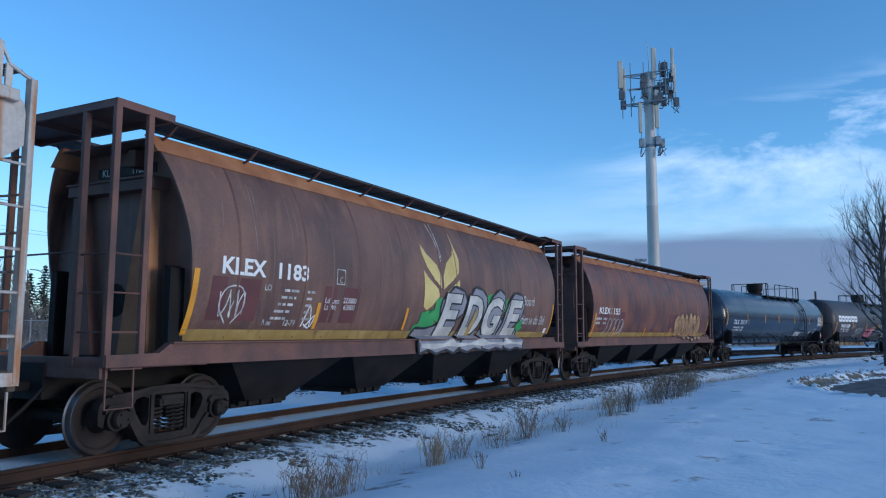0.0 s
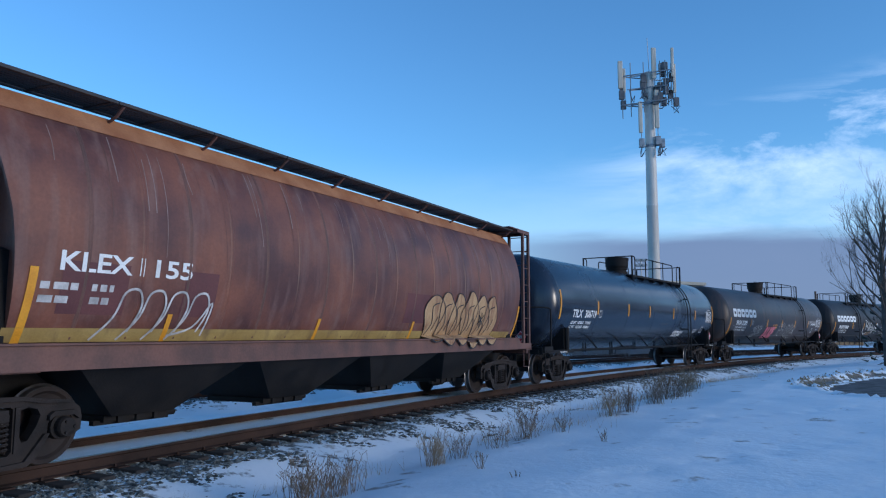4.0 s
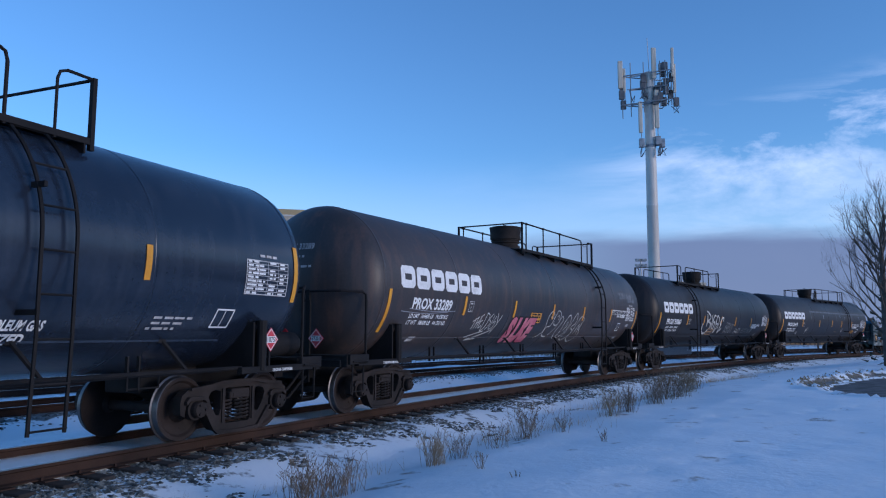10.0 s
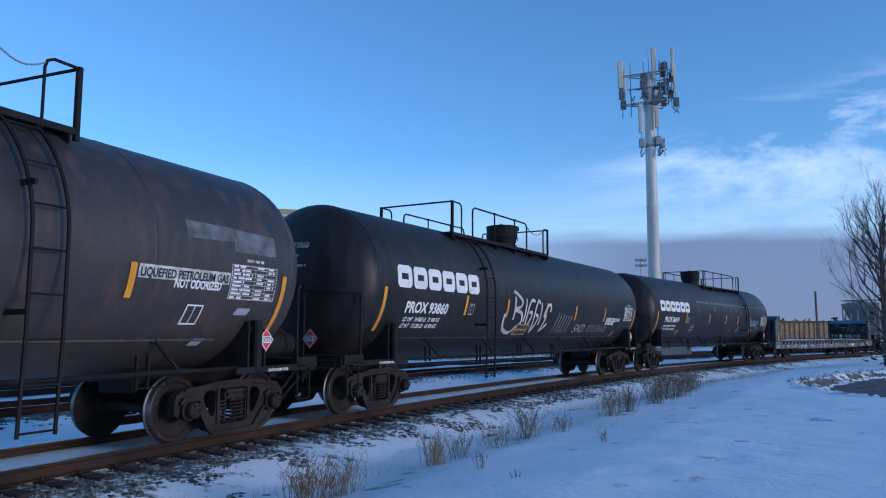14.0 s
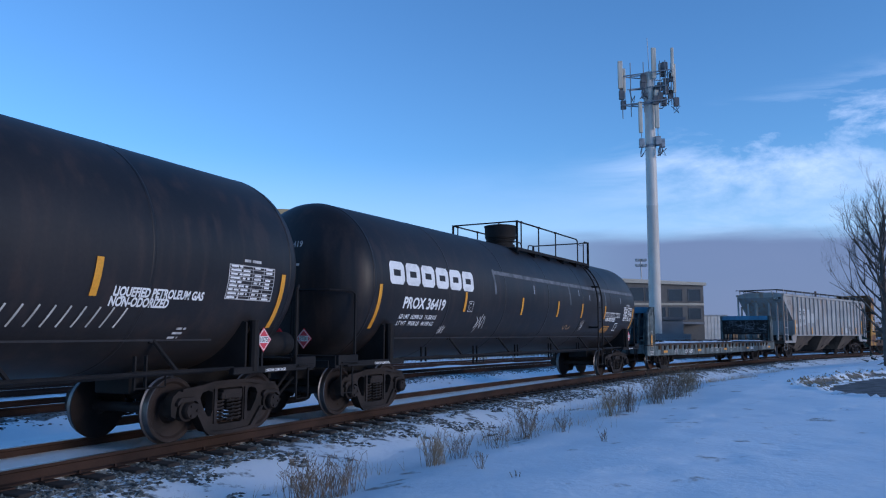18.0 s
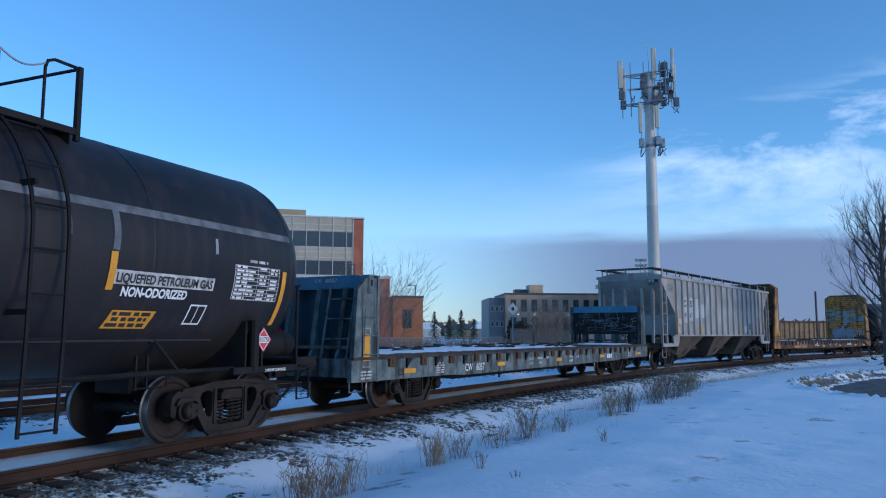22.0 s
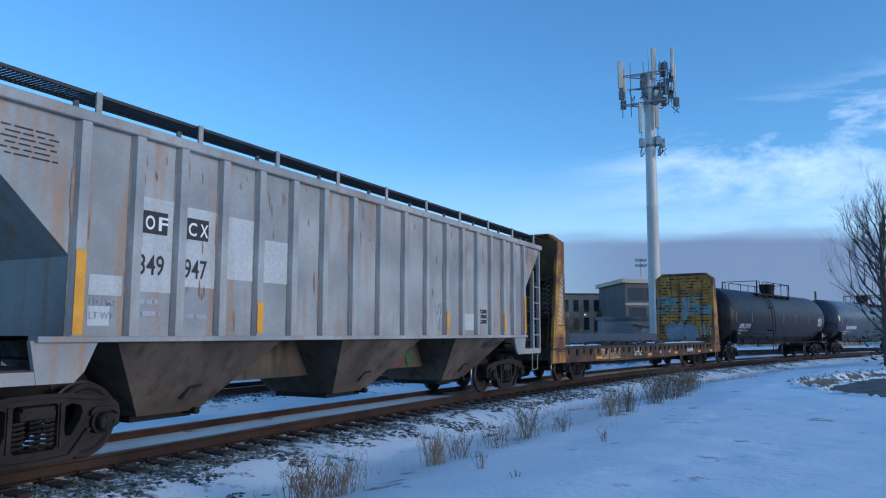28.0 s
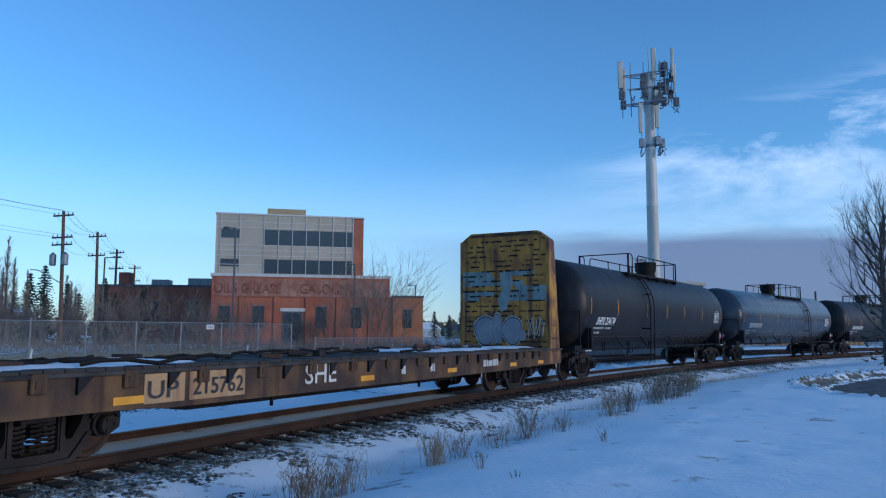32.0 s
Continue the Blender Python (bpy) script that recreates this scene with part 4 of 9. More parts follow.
    # discharge bays
    for k in range(4):
        x = -4.65 + k * 3.1
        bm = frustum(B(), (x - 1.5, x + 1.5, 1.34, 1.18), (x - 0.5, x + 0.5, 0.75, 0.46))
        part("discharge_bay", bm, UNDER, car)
        bm = box(B(), x - 0.52, x + 0.52, -0.62, 0.62, 0.38, 0.46)
        box(bm, x - 0.62, x + 0.62, -0.55, -0.47, 0.34, 0.40)
        for u in (-0.3, 0, 0.3):
            box(bm, x + u - 0.03, x + u + 0.03, -0.66, -0.6, 0.36, 0.52)
        lathe(bm, [(x + 0.5, 0.05), (x + 0.85, 0.05)], 10, "x", (0, -0.4, 0.40))
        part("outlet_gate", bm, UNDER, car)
    return car


def tape(car, x, z0, z1, surf, w=0.085, lean=0.0):
    mark(car, flat([[(0, 0), (w, 0), (w + lean, z1 - z0), (lean, z1 - z0)]]), x, z0, surf, YELLOW, "reflective_stripe", "yellow reflective stripe", 0.011)


rng = random.Random(11)
a_car = grain_hopper("grain_hopper_car", "weathered brown grain hopper car with yellow leaf emblem and graffiti", 9.88, RUST, FRAME_BROWN)
tape(a_car, -7.06, 1.52, 2.42, barrel, 0.10)
for x in (-4.25, -1.33, 1.62, 4.42):
    tape(a_car, x, 1.61, 2.05, barrel, 0.09)
tape(a_car, 7.16, 1.53, 2.41, barrel, 0.10)
mark(a_car, lettering("KLEX", 0.34, 0.010, width=0.92), -6.54, 2.39, barrel, WHITE, label="white reporting mark")
mark(a_car, lettering("1183", 0.34, 0.010, width=0.74), -5.33, 2.39, barrel, WHITE, label="white car number")
mark(a_car, bars([(-1.0 - 0.05 * i, -0.11 * i, 0.36) for i in range(5)] + [(-0.42, -0.11 * i, 0.2) for i in range(5)], 0.04, rng), -4.15, 2.19, barrel, WHITE_WORN, "data_line", "small worn white data lines")
for word, x, z, wide in (("Ld Lmt", -4.06, 2.05, 0.4), ("223000", -3.54, 2.07, 0.40), ("Lt Wt", -4.05, 1.94, 0.34), ("63000", -3.50, 1.95, 0.34), ("LO", -5.61, 2.19, 0.15), ("New", -5.5, 1.66, 0.2), ("12-79", -5.0, 1.66, 0.28)):
    mark(a_car, lettering(word, 0.13, 0.003, width=wide), x, z, barrel, WHITE_WORN, label="small cream data lettering")
mark(a_car, panel(0.25, 0.27, 0.018), -3.81, 2.38, barrel, WHITE_WORN, "stencil_box")
mark(a_car, lettering("C", 0.15, squeeze=0.9), -3.72, 2.41, barrel, WHITE_WORN)
for x, w in ((-6.7, 0.30), (-6.15, 0.45), (-4.1, 0.35), (-3.55, 0.5), (0.5, 0.5), (3.6, 0.45)):
    mark(a_car, flat([[(0, 0), (w, 0), (w, 0.62), (0, 0.62)]]), x, 1.72, barrel, PURPLE, "paint_patch", "plum repaint patch", 0.004)
# the yellow leaf emblem as plain shapes
mark(a_car, flat([[(-0.82, 3.90), (-0.76, 3.42), (-0.55, 3.22), (-0.16, 3.02), (0.03, 2.78), (0.06, 2.52), (-0.28, 2.70), (-0.60, 2.95), (-0.74, 3.20), (-0.78, 3.45)],
                  [(0.80, 3.88), (0.84, 3.55), (0.97, 3.24), (0.90, 2.92), (0.55, 2.70), (0.16, 2.50), (0.13, 2.80), (0.32, 3.10), (0.66, 3.30), (0.78, 3.52)],
                  [(-0.74, 2.86), (-0.52, 2.70), (-0.10, 2.50), (0.0, 2.34), (-0.30, 2.12), (-0.50, 2.02), (-0.66, 2.10)],
                  [(0.94, 2.76), (0.62, 2.60), (0.28, 2.42), (0.34, 2.26), (0.9, 2.2)]]), 0, 0, barrel, WHEAT, "leaf_emblem", "pale yellow leaf emblem")
mark(a_car, ribbon([[(-0.16, 3.92), (-0.04, 3.5), (0.06, 3.1)], [(0.02, 3.95), (0.04, 3.6), (0.10, 3.2)]], 0.03), 0, 0, barrel, WHITE_WORN, "leaf_awn")
# big graffiti: green swirls, dark halo, white letters
for k, (x, z, q) in enumerate(((-0.75, 1.62, 0.5), (-0.2, 1.85, 0.6), (1.6, 2.2, 0.4), (2.4, 2.15, 0.45), (3.25, 2.1, 0.4), (4.15, 1.95, 0.4), (4.55, 1.6, 0.35), (-0.95, 1.46, 0.35))):
    mark(a_car, flat([[(0, 0), (q * 0.6, -q * 0.15), (q * 1.5, q * 0.3), (q * 1.1, q * 0.45), (q * 1.3, q * 0.9), (q * 0.6, q * 0.55), (q * 0.1, q * 0.7)]]), x, z, barrel, SPRAY_GREEN, "graffiti", "green graffiti flash", 0.014)


def on_sill(z):
    return 1.504 if z < 1.43 else barrel(z)


BLOCKS = (
    ([(-0.93, 1.42), (-0.9, 1.15), (-0.55, 1.22), (-0.2, 1.13), (0.25, 1.21), (0.6, 1.13), (0.93, 1.26), (0.85, 1.5), (0.95, 1.72), (0.9, 1.85), (1.2, 2.0), (1.31, 2.28), (1.15, 2.48), (0.69, 2.56), (0.4, 2.4), (0.15, 2.25), (0.11, 2.04), (0.2, 1.85), (0.05, 1.7), (-0.4, 1.62), (-0.8, 1.62)],
     [[(0.45, 2.18), (0.85, 2.28), (0.92, 2.12), (0.62, 2.05)], [(0.22, 1.58), (0.5, 1.86), (0.88, 1.88)], [(-0.75, 1.5), (-0.3, 1.5), (0.1, 1.62), (0.3, 1.45)], [(0.55, 1.3), (0.6, 1.6), (0.85, 1.7)]]),
    ([(0.97, 1.3), (0.95, 1.2), (1.3, 1.14), (1.7, 1.22), (2.05, 1.17), (2.09, 1.4), (2.2, 1.75), (2.45, 2.1), (2.4, 2.4), (2.15, 2.56), (1.75, 2.6), (1.5, 2.35), (1.39, 2.0), (1.2, 1.6)],
     [[(1.5, 1.42), (1.62, 1.8), (1.82, 2.2), (1.98, 2.22), (1.98, 1.9), (1.8, 1.45), (1.5, 1.42)], [(1.2, 1.35), (1.4, 1.8)]]),
    ([(2.12, 1.2), (2.5, 1.15), (2.9, 1.21), (3.3, 1.16), (3.37, 1.3), (3.4, 1.6), (3.55, 1.85), (3.35, 1.95), (3.55, 2.2), (3.5, 2.5), (3.2, 2.62), (2.9, 2.5), (2.65, 2.35), (2.5, 1.9), (2.3, 1.55)],
     [[(3.3, 2.25), (3.0, 2.2), (2.8, 1.75), (2.75, 1.45), (3.05, 1.45), (3.15, 1.75), (2.98, 1.85)]]),
    ([(3.42, 1.2), (3.8, 1.14), (4.2, 1.2), (4.6, 1.15), (4.72, 1.35), (4.65, 1.6), (4.3, 1.7), (4.75, 1.95), (4.85, 2.3), (4.69, 2.54), (4.2, 2.58), (3.85, 2.35), (3.69, 2.1), (3.6, 1.75), (3.45, 1.5)],
     [[(4.55, 2.3), (4.2, 2.25), (4.0, 1.9), (4.4, 1.95)], [(4.0, 1.9), (3.9, 1.5), (4.35, 1.45)]]))
for k, (shape, cuts) in enumerate(BLOCKS):
    mark(a_car, ribbon([shape + shape[:1]], 0.10), 0, 0, on_sill, SPRAY_BLACK, "graffiti", "", 0.015 + 0.003 * k)
    mark(a_car, flat([shape]), 0, 0, on_sill, LAVENDER, "graffiti", "lavender graffiti shadow", 0.019 + 0.003 * k)
for k, (body, x, wide) in enumerate((("E", 0.02, 1.02), ("D", 1.22, 1.0), ("G", 2.36, 1.05), ("E", 3.64, 1.08))):
    mark(a_car, lettering(body, 1.28, 0.075, 0.22, width=wide + 0.14), x - 0.05, 1.50, barrel, SPRAY_BLACK, "graffiti", "", 0.032)
    mark(a_car, lettering(body, 1.24, 0.045, 0.22, width=wide), x + 0.01, 1.53, barrel, SPRAY_WHITE, "graffiti", "white block-letter graffiti", 0.036)
mark(a_car, flat([[(-0.9, 1.44), (-0.86, 1.24), (-0.3, 1.2), (0.3, 1.26), (0.9, 1.24), (1.5, 1.28), (2.1, 1.24), (2.7, 1.28), (3.3, 1.24), (3.9, 1.28), (4.6, 1.24), (4.66, 1.44), (4.3, 1.46), (3.6, 1.42), (3.0, 1.46), (2.2, 1.42), (1.4, 1.46), (0.6, 1.42), (-0.2, 1.5)]]), 0, 0, on_sill, SPRAY_WHITE, "graffiti", "white graffiti feet", 0.034)
mark(a_car, flat([[(1.56, 1.48), (1.66, 1.78), (1.84, 2.12), (1.92, 2.1), (1.9, 1.88), (1.78, 1.5)]]), 0, 0, barrel, YELLOW_BAND, "graffiti", "", 0.042)
for body, x, z, size in (("at Board", 4.50, 2.31, 0.36), ("dienne du Bl\u00e9", 4.82, 1.80, 0.36)):
    mark(a_car, lettering(body, size, 0.003, width=1.15 if size > 0.3 and "at" in body else 1.84), x, z, barrel, WHITE_WORN, label="worn cream lettering")
mark(a_car, flat([[(0, 0), (0.2, 0), (0.2, 0.14), (0, 0.14)]]), 6.80, 1.56, barrel, WHITE, "paint_patch", "small white notice", 0.012)
mark(a_car, ribbon([scribble(rng, 0, 0.5, 0, 0.35, 14), [(0.2, -0.1), (0.0, 0.15), (0.1, 0.4), (0.4, 0.42), (0.5, 0.15), (0.3, -0.12)]], 0.022), -6.5, 1.78, barrel, WHITE_WORN, "graffiti")
mark(a_car, ribbon([[(0, 0), (0.12, 0.35), (0.22, 0.0), (0.05, 0.05)], [(0.1, 0), (0.3, 0.2), (0.25, 0)]], 0.025), -4.55, 1.64, barrel, WHITE, "graffiti")

b_car = grain_hopper("grain_hopper_car", "rust-red grain hopper car with white number and tan graffiti", 27.90, RUST_RED, FRAME_BROWN)
tape(b_car, -6.90, 1.42, 2.25, barrel, 0.10)
for x in (-4.88, -1.62, 1.62):
    tape(b_car, x, 1.43, 1.78, barrel, 0.08)
tape(b_car, 7.24, 1.42, 2.27, barrel, 0.10)
mark(b_car, lettering("KLEX", 0.31, 0.006, width=0.98), -6.55, 2.24, barrel, WHITE, label="white reporting mark")
mark(b_car, lettering("1155", 0.31, 0.006, width=0.86), -5.46, 2.24, barrel, WHITE, label="white car number")
mark(b_car, bars([(0, 0, 0.5), (0.65, 0, 0.3), (0, -0.15, 0.4), (0.65, -0.15, 0.3)], 0.08, rng), -6.75, 2.02, barrel, WHITE_WORN, "data_line", "small worn white data lines")
for x, w in ((-6.5, 0.9), (-4.7, 0.6), (1.2, 1.0)):
    mark(b_car, flat([[(0, 0), (w, 0), (w, 0.6), (0, 0.6)]]), x, 1.75, barrel, PURPLE, "paint_patch", "plum repaint patch", 0.004)
arches = [[(-5.95 + 0.38 * i, 1.45), (-5.72 + 0.38 * i, 1.72), (-5.62 + 0.38 * i, 2.02), (-5.42 + 0.38 * i, 2.06), (-5.34 + 0.38 * i, 1.85), (-5.45 + 0.38 * i, 1.55)] for i in range(4)]
mark(b_car, ribbon(arches + [[(-4.8, 1.5), (-4.4, 1.62), (-4.15, 1.95), (-4.2, 1.5)]], 0.03), 0, 0, barrel, WHITE_WORN, "graffiti", "thin white outline graffiti", 0.014)
for i in range(6):
    x, q = 2.45 + 0.60 * i, 0.56 + 0.05 * (i % 2)
    blob = [(x + 0.40 * math.cos(t) * (1 + 0.18 * math.sin(3 * t + 1.7 * i) + 0.08 * math.sin(5 * t)), 1.86 + q * math.sin(t) * (1 + 0.10 * math.cos(2 * t + i))) for t in [k * math.tau / 26 for k in range(26)]]
    mark(b_car, flat([blob]), 0, 0, on_sill, TAN_FILL, "graffiti", "tan bubble-letter graffiti", 0.013 + 0.0015 * i)
    mark(b_car, ribbon([blob + blob[:1], [(x - 0.2, 1.5), (x - 0.02, 1.75), (x - 0.12, 2.1), (x + 0.16, 2.2)], [(x + 0.05, 1.6), (x + 0.2, 1.9)]], 0.024), 0, 0, on_sill, SPRAY_BLACK, "graffiti", "", 0.022 + 0.0015 * i)
mark(b_car, ribbon([[(-0.14, -0.1), (0.14, 0.12)], [(-0.14, 0.12), (0.14, -0.1)], [(0, -0.16), (0, 0.18)]], 0.03), 4.9, 1.86, barrel, SPRAY_BLACK, "graffiti", "black asterisk graffiti", 0.036)
# pale drips below the roof edge, dark soot between the seams
for car, count in ((a_car, 34), (b_car, 40)):
    for q in range(count):
        x, z, ln, w = rng.uniform(-6.8, 7.0), rng.uniform(3.75, 3.98), rng.uniform(0.3, 1.5) * rng.random() + 0.2, rng.uniform(0.006, 0.016)
        mark(car, ribbon([[(0, 0), (rng.uniform(-0.02, 0.02), -ln * 0.5), (rng.uniform(-0.03, 0.03), -ln)]], w), x, z, barrel, DRIP if q % 3 else FRAME_BROWN, "drip_streak", "", 0.003)
for car, num in ((a_car, "1183"), (b_car, "1155")):
    for body, y in (("KLEX", 0.52), (num, -0.12)):
        bm = lettering(body, 0.155, 0.003, squeeze=0.95)
        for v in bm.verts:
            v.co = (-7.018, y - v.co.x, 3.862 + v.co.y)
        part("lettering", bm, WHITE, car)

# ---- pressure tank cars ----


def shell(rad, mid):
    """Half width of a lying cylinder at a height."""
    return lambda z: math.sqrt(max(0.01, rad ** 2 - (z - mid) ** 2))


R_C, Z_C = 1.55, 2.52            # the navy car is a little slimmer
R_P, Z_P = 1.59, 2.555
navy_surf, tank_surf = shell(R_C, Z_C), shell(R_P, Z_P)


def tank_car(label, place, half_sp, hc, paint, dome_x, R=R_P, zc=Z_P, steel=UNDER, flip=False, chain=False, reach=4.93, braces=(-5.05, -2.45, 1.05, 3.65, 6.30)):
    H = hc + 0.95
    car = start_car("tank_car", label, place, half_sp, H, "36", "tank car")
    head = [(hc + 0.78 * math.sin(t), R * math.cos(t)) for t in [k / 10 * math.pi / 2 for k in range(1, 10)]] + [(hc + 0.78, 0.02)]
    mids = [-hc + 2 * hc * k / 12 for k in range(13)]
    prof = [(-u, r) for u, r in head[::-1]] + [(u, R) for u in mids] + head
    part("tank_shell", lathe(B(), prof, 72, "x", (0, 0, zc)), paint, car, smooth=True)
    for k in range(7):
        x = -hc + 2 * hc * k / 6
        bm = lathe(B(), [(x - 0.03, R + 0.0005), (x - 0.012, R + 0.004), (x + 0.012, R + 0.004), (x + 0.03, R + 0.0005)], 72, "x", (0, 0, zc))
        part("weld_seam", bm, paint, car, smooth=True)
    # jacket seam along the belly
    zs = zc - R * 0.70
    ys = -math.sqrt(R * R - (zs - zc) ** 2) - 0.004
    part("jacket_seam", box(B(), -half_sp + 0.6, half_sp - 0.6, ys - 0.006, ys + 0.02, zs - 0.015, zs + 0.015), paint, car)
    # valve housing: flange, neck, ringed drum and lid
    top = zc + R
    bm = lathe(B(), [(top - 0.05, 0.44), (top + 0.05, 0.44), (top + 0.06, 0.385), (top + 0.13, 0.385), (top + 0.135, 0.43), (top + 0.17, 0.43), (top + 0.175, 0.41), (top + 0.20, 0.41), (top + 0.205, 0.44), (top + 0.24, 0.44),
                     (top + 0.25, 0.465), (top + 0.58, 0.475), (top + 0.585, 0.49), (top + 0.62, 0.49), (top + 0.635, 0.44)], 36, "z", (dome_x, 0, 0))
    part("valve_housing", bm, steel if paint is not TANK_BROWN else TRUCK, car, smooth=True).data.set_sharp_from_angle(angle=radians(30))
    bm = box(B(), dome_x + 0.20, dome_x + 0.52, -0.34, -0.10, top + 0.53, top + 0.66, 0.015)
    pipe(bm, [(dome_x + 0.5, -0.2, top + 0.56), (dome_x + 0.56, -0.24, top + 0.4), (dome_x + 0.5, -0.3, top + 0.22)], 0.012, 4)
    part("housing_latch", bm, steel, car)
    part("lid_handle", pipe(B(), [(dome_x - 0.14, 0, top + 0.63), (dome_x - 0.14, 0, top + 0.70), (dome_x + 0.14, 0, top + 0.70), (dome_x + 0.14, 0, top + 0.63)], 0.012, 5), steel, car)
    # top platform with railings, laid out from the housing
    g = -1 if flip else 1
    f = reach / 4.93

    def at(u):
        return dome_x + g * (u if u < 0 else u * f)
    deck, rail = top - 0.17, top + 0.575
    lo, hi = sorted((at(-1.07), at(4.93)))
    for side in (-1, 1):
        for y, z in ((1.04, deck - 0.05), (0.68, deck - 0.02)):
            part("walk_beam", box(B(), lo, hi, side * y - 0.025, side * y + 0.025, z - 0.03, z + 0.05), steel, car)
        bm = B()
        for y in (0.75, 0.82, 0.89, 0.96):
            box(bm, lo, hi, side * y - 0.026, side * y + 0.026, deck - 0.01, deck + 0.012)
        part("platform_walk", bm, GRATING, car)
        for k in range(6):
            x = lo + 0.1 + (hi - lo - 0.2) * k / 5
            bm = prism(B(), [(side * 0.74, deck - 0.03), (side * 1.06, deck - 0.03), (side * 1.06, deck - 0.20), (side * 0.94, deck - 0.20)], x - 0.012, x + 0.012, "x")
            part("platform_bracket", bm, steel, car)
        y = side * 1.04
        part("corner_post", box(B(), at(-1.07) - 0.025, at(-1.07) + 0.025, y - 0.025, y + 0.025, deck - 0.15, rail + 0.02), steel, car)
        part("end_post", box(B(), at(4.93) - 0.03, at(4.93) + 0.03, y - 0.03, y + 0.03, deck - 0.15, rail + 0.02), steel, car)
        runs = [(-1.07, -0.72), (0.52, 3.88)] if chain else [(-1.07, 3.88)]
        for a, b in runs:
            bm = B()
            pts = [(at(b - 0.12), y, rail), (at(b - 0.03), y, rail - 0.04), (at(b), y, rail - 0.14), (at(b), y, deck - 0.1)]
            pts = [(at(a), y, rail)] + pts if a < 0 else [(at(a), y, deck - 0.1), (at(a), y, rail - 0.14), (at(a + 0.03), y, rail - 0.04), (at(a + 0.12), y, rail)] + pts
            part("side_railing", pipe(bm, pts, 0.023, 6), steel, car)
        for u in ((1.35, 2.62) if chain else (-0.78, 0.50, 1.87)):
            part("rail_post", pipe(B(), [(at(u), y, deck - 0.1), (at(u), y, rail)], 0.02, 6), steel, car)
            part("post_clamp", box(B(), at(u) - 0.05, at(u) + 0.05, y - 0.03, y + 0.03, rail - 0.03, rail + 0.03, 0.01), steel, car)
        bm = pipe(B(), [(at(4.46), y, deck - 0.1), (at(4.46), y, rail - 0.13), (at(4.49), y, rail - 0.04), (at(4.58), y, rail), (at(4.93), y, rail)], 0.02, 6)
        part("end_loop", bm, steel, car)
    part("cross_rail", pipe(B(), [(at(-1.07), -1.04, rail), (at(-1.07), 1.04, rail)], 0.021, 6), steel, car)
    part("cross_rail", pipe(B(), [(at(4.93), -1.04, rail), (at(4.93), 1.04, rail)], 0.021, 6), steel, car)
    for a, b in ((-0.72, 0.52),) if chain else ((3.88, 4.46),):
        pts = [(at(a + (b - a) * k / 8), -1.04, rail - 0.08 - (0.17 if chain else 0.10) * math.sin(math.pi * k / 8)) for k in range(9)]
        part("safety_chain", pipe(B(), pts, 0.012, 4), GALV, car)
    # ladder: over the shoulder, then straight down past the sill
    lx = at(4.15)
    for u in (-0.22, 0.22):
        pts = []
        for k in range(11):
            t = radians(50 - k * 5.0)
            pts.append((lx + u, -(R + 0.11) * math.cos(t), zc + (R + 0.11) * math.sin(t)))
        pts += [(lx + u, -R - 0.11, 1.5), (lx + u, -R - 0.07, 0.48)]
        part("ladder_rail", pipe(B(), pts, 0.024, 5), steel, car)
    for k in range(8):
        z = 3.82 - 0.47 * k
        y = -(math.sqrt((R + 0.11) ** 2 - max(0.0, z - zc) ** 2)) if z > zc else -R - 0.10
        part("ladder_rung", pipe(B(), [(lx - 0.22, y, z), (lx + 0.22, y, z)], 0.014, 5), steel, car)
    for z in (3.1, 1.75):
        part("ladder_bracket", box(B(), lx - 0.24, lx - 0.20, -R - 0.12, -tank_surf(z) + 0.03, z - 0.03, z + 0.03), steel, car)
    # stub sills, bolster webs, end platforms
    for k in (-1, 1):
        xb = k * half_sp

        def span(a, b):
            return min(k * a, k * b), max(k * a, k * b)
        part("stub_sill", box(B(), *span(half_sp - 1.3, H + 0.02), -0.34, 0.34, 0.68, 1.06, 0.02), steel, car)
        for side in (-1, 1):
            arc = [(side * R * math.sin(t), zc - R * math.cos(t) + 0.01) for t in [radians(10 + 8 * q) for q in range(7)]]
            for dx in (-0.17, 0.13):
                part("bolster_web", prism(B(), [(side * 0.28, 0.98)] + arc + [(side * 1.42, 1.70), (side * 1.42, 0.98)], xb + dx, xb + dx + 0.04, "x"), steel, car)
            part("saddle_post", pipe(B(), [(xb, side * 1.45, 0.98), (xb, side * 1.45, 1.73)], 0.075, 10), steel, car)
            part("side_bar", box(B(), *span(half_sp - 0.48, H - 0.28), side * 1.43 - 0.05, side * 1.43 + 0.05, 0.94, 1.04, 0.008), steel, car)
            bm = box(B(), *span(H - 0.60, H - 0.02), side * 1.42 - 0.06, side * 1.42 + 0.06, 0.97, 1.15, 0.008)
            part("step_plate", bm, steel, car)
        bm = box(B(), *span(H - 0.62, H), -1.40, 1.40, 1.09, 1.13)
        box(bm, *span(H - 0.12, H), -1.42, 1.42, 0.92, 1.135, 0.01)
        part("end_platform", bm, steel, car)
        e = k * (H - 0.02)
        pts = []
        for side in (-1, 1):
            leg = [(k * (H - 0.55), side * 1.43, 1.1), (k * (H - 0.55), side * 1.43, 2.16), (k * (H - 0.54), side * 1.43, 2.27), (k * (H - 0.46), side * 1.40, 2.32), (k * (H - 0.12), side * 1.16, 2.33), (e, side * 0.95, 2.33)]
            pts += leg if side == -1 else leg[::-1]
        part("end_handrail", pipe(B(), pts, 0.026, 6), steel, car)
        bm = box(B(), e - 0.02, e + 0.02, -0.52, -0.40, 0.62, 2.17, 0.006)
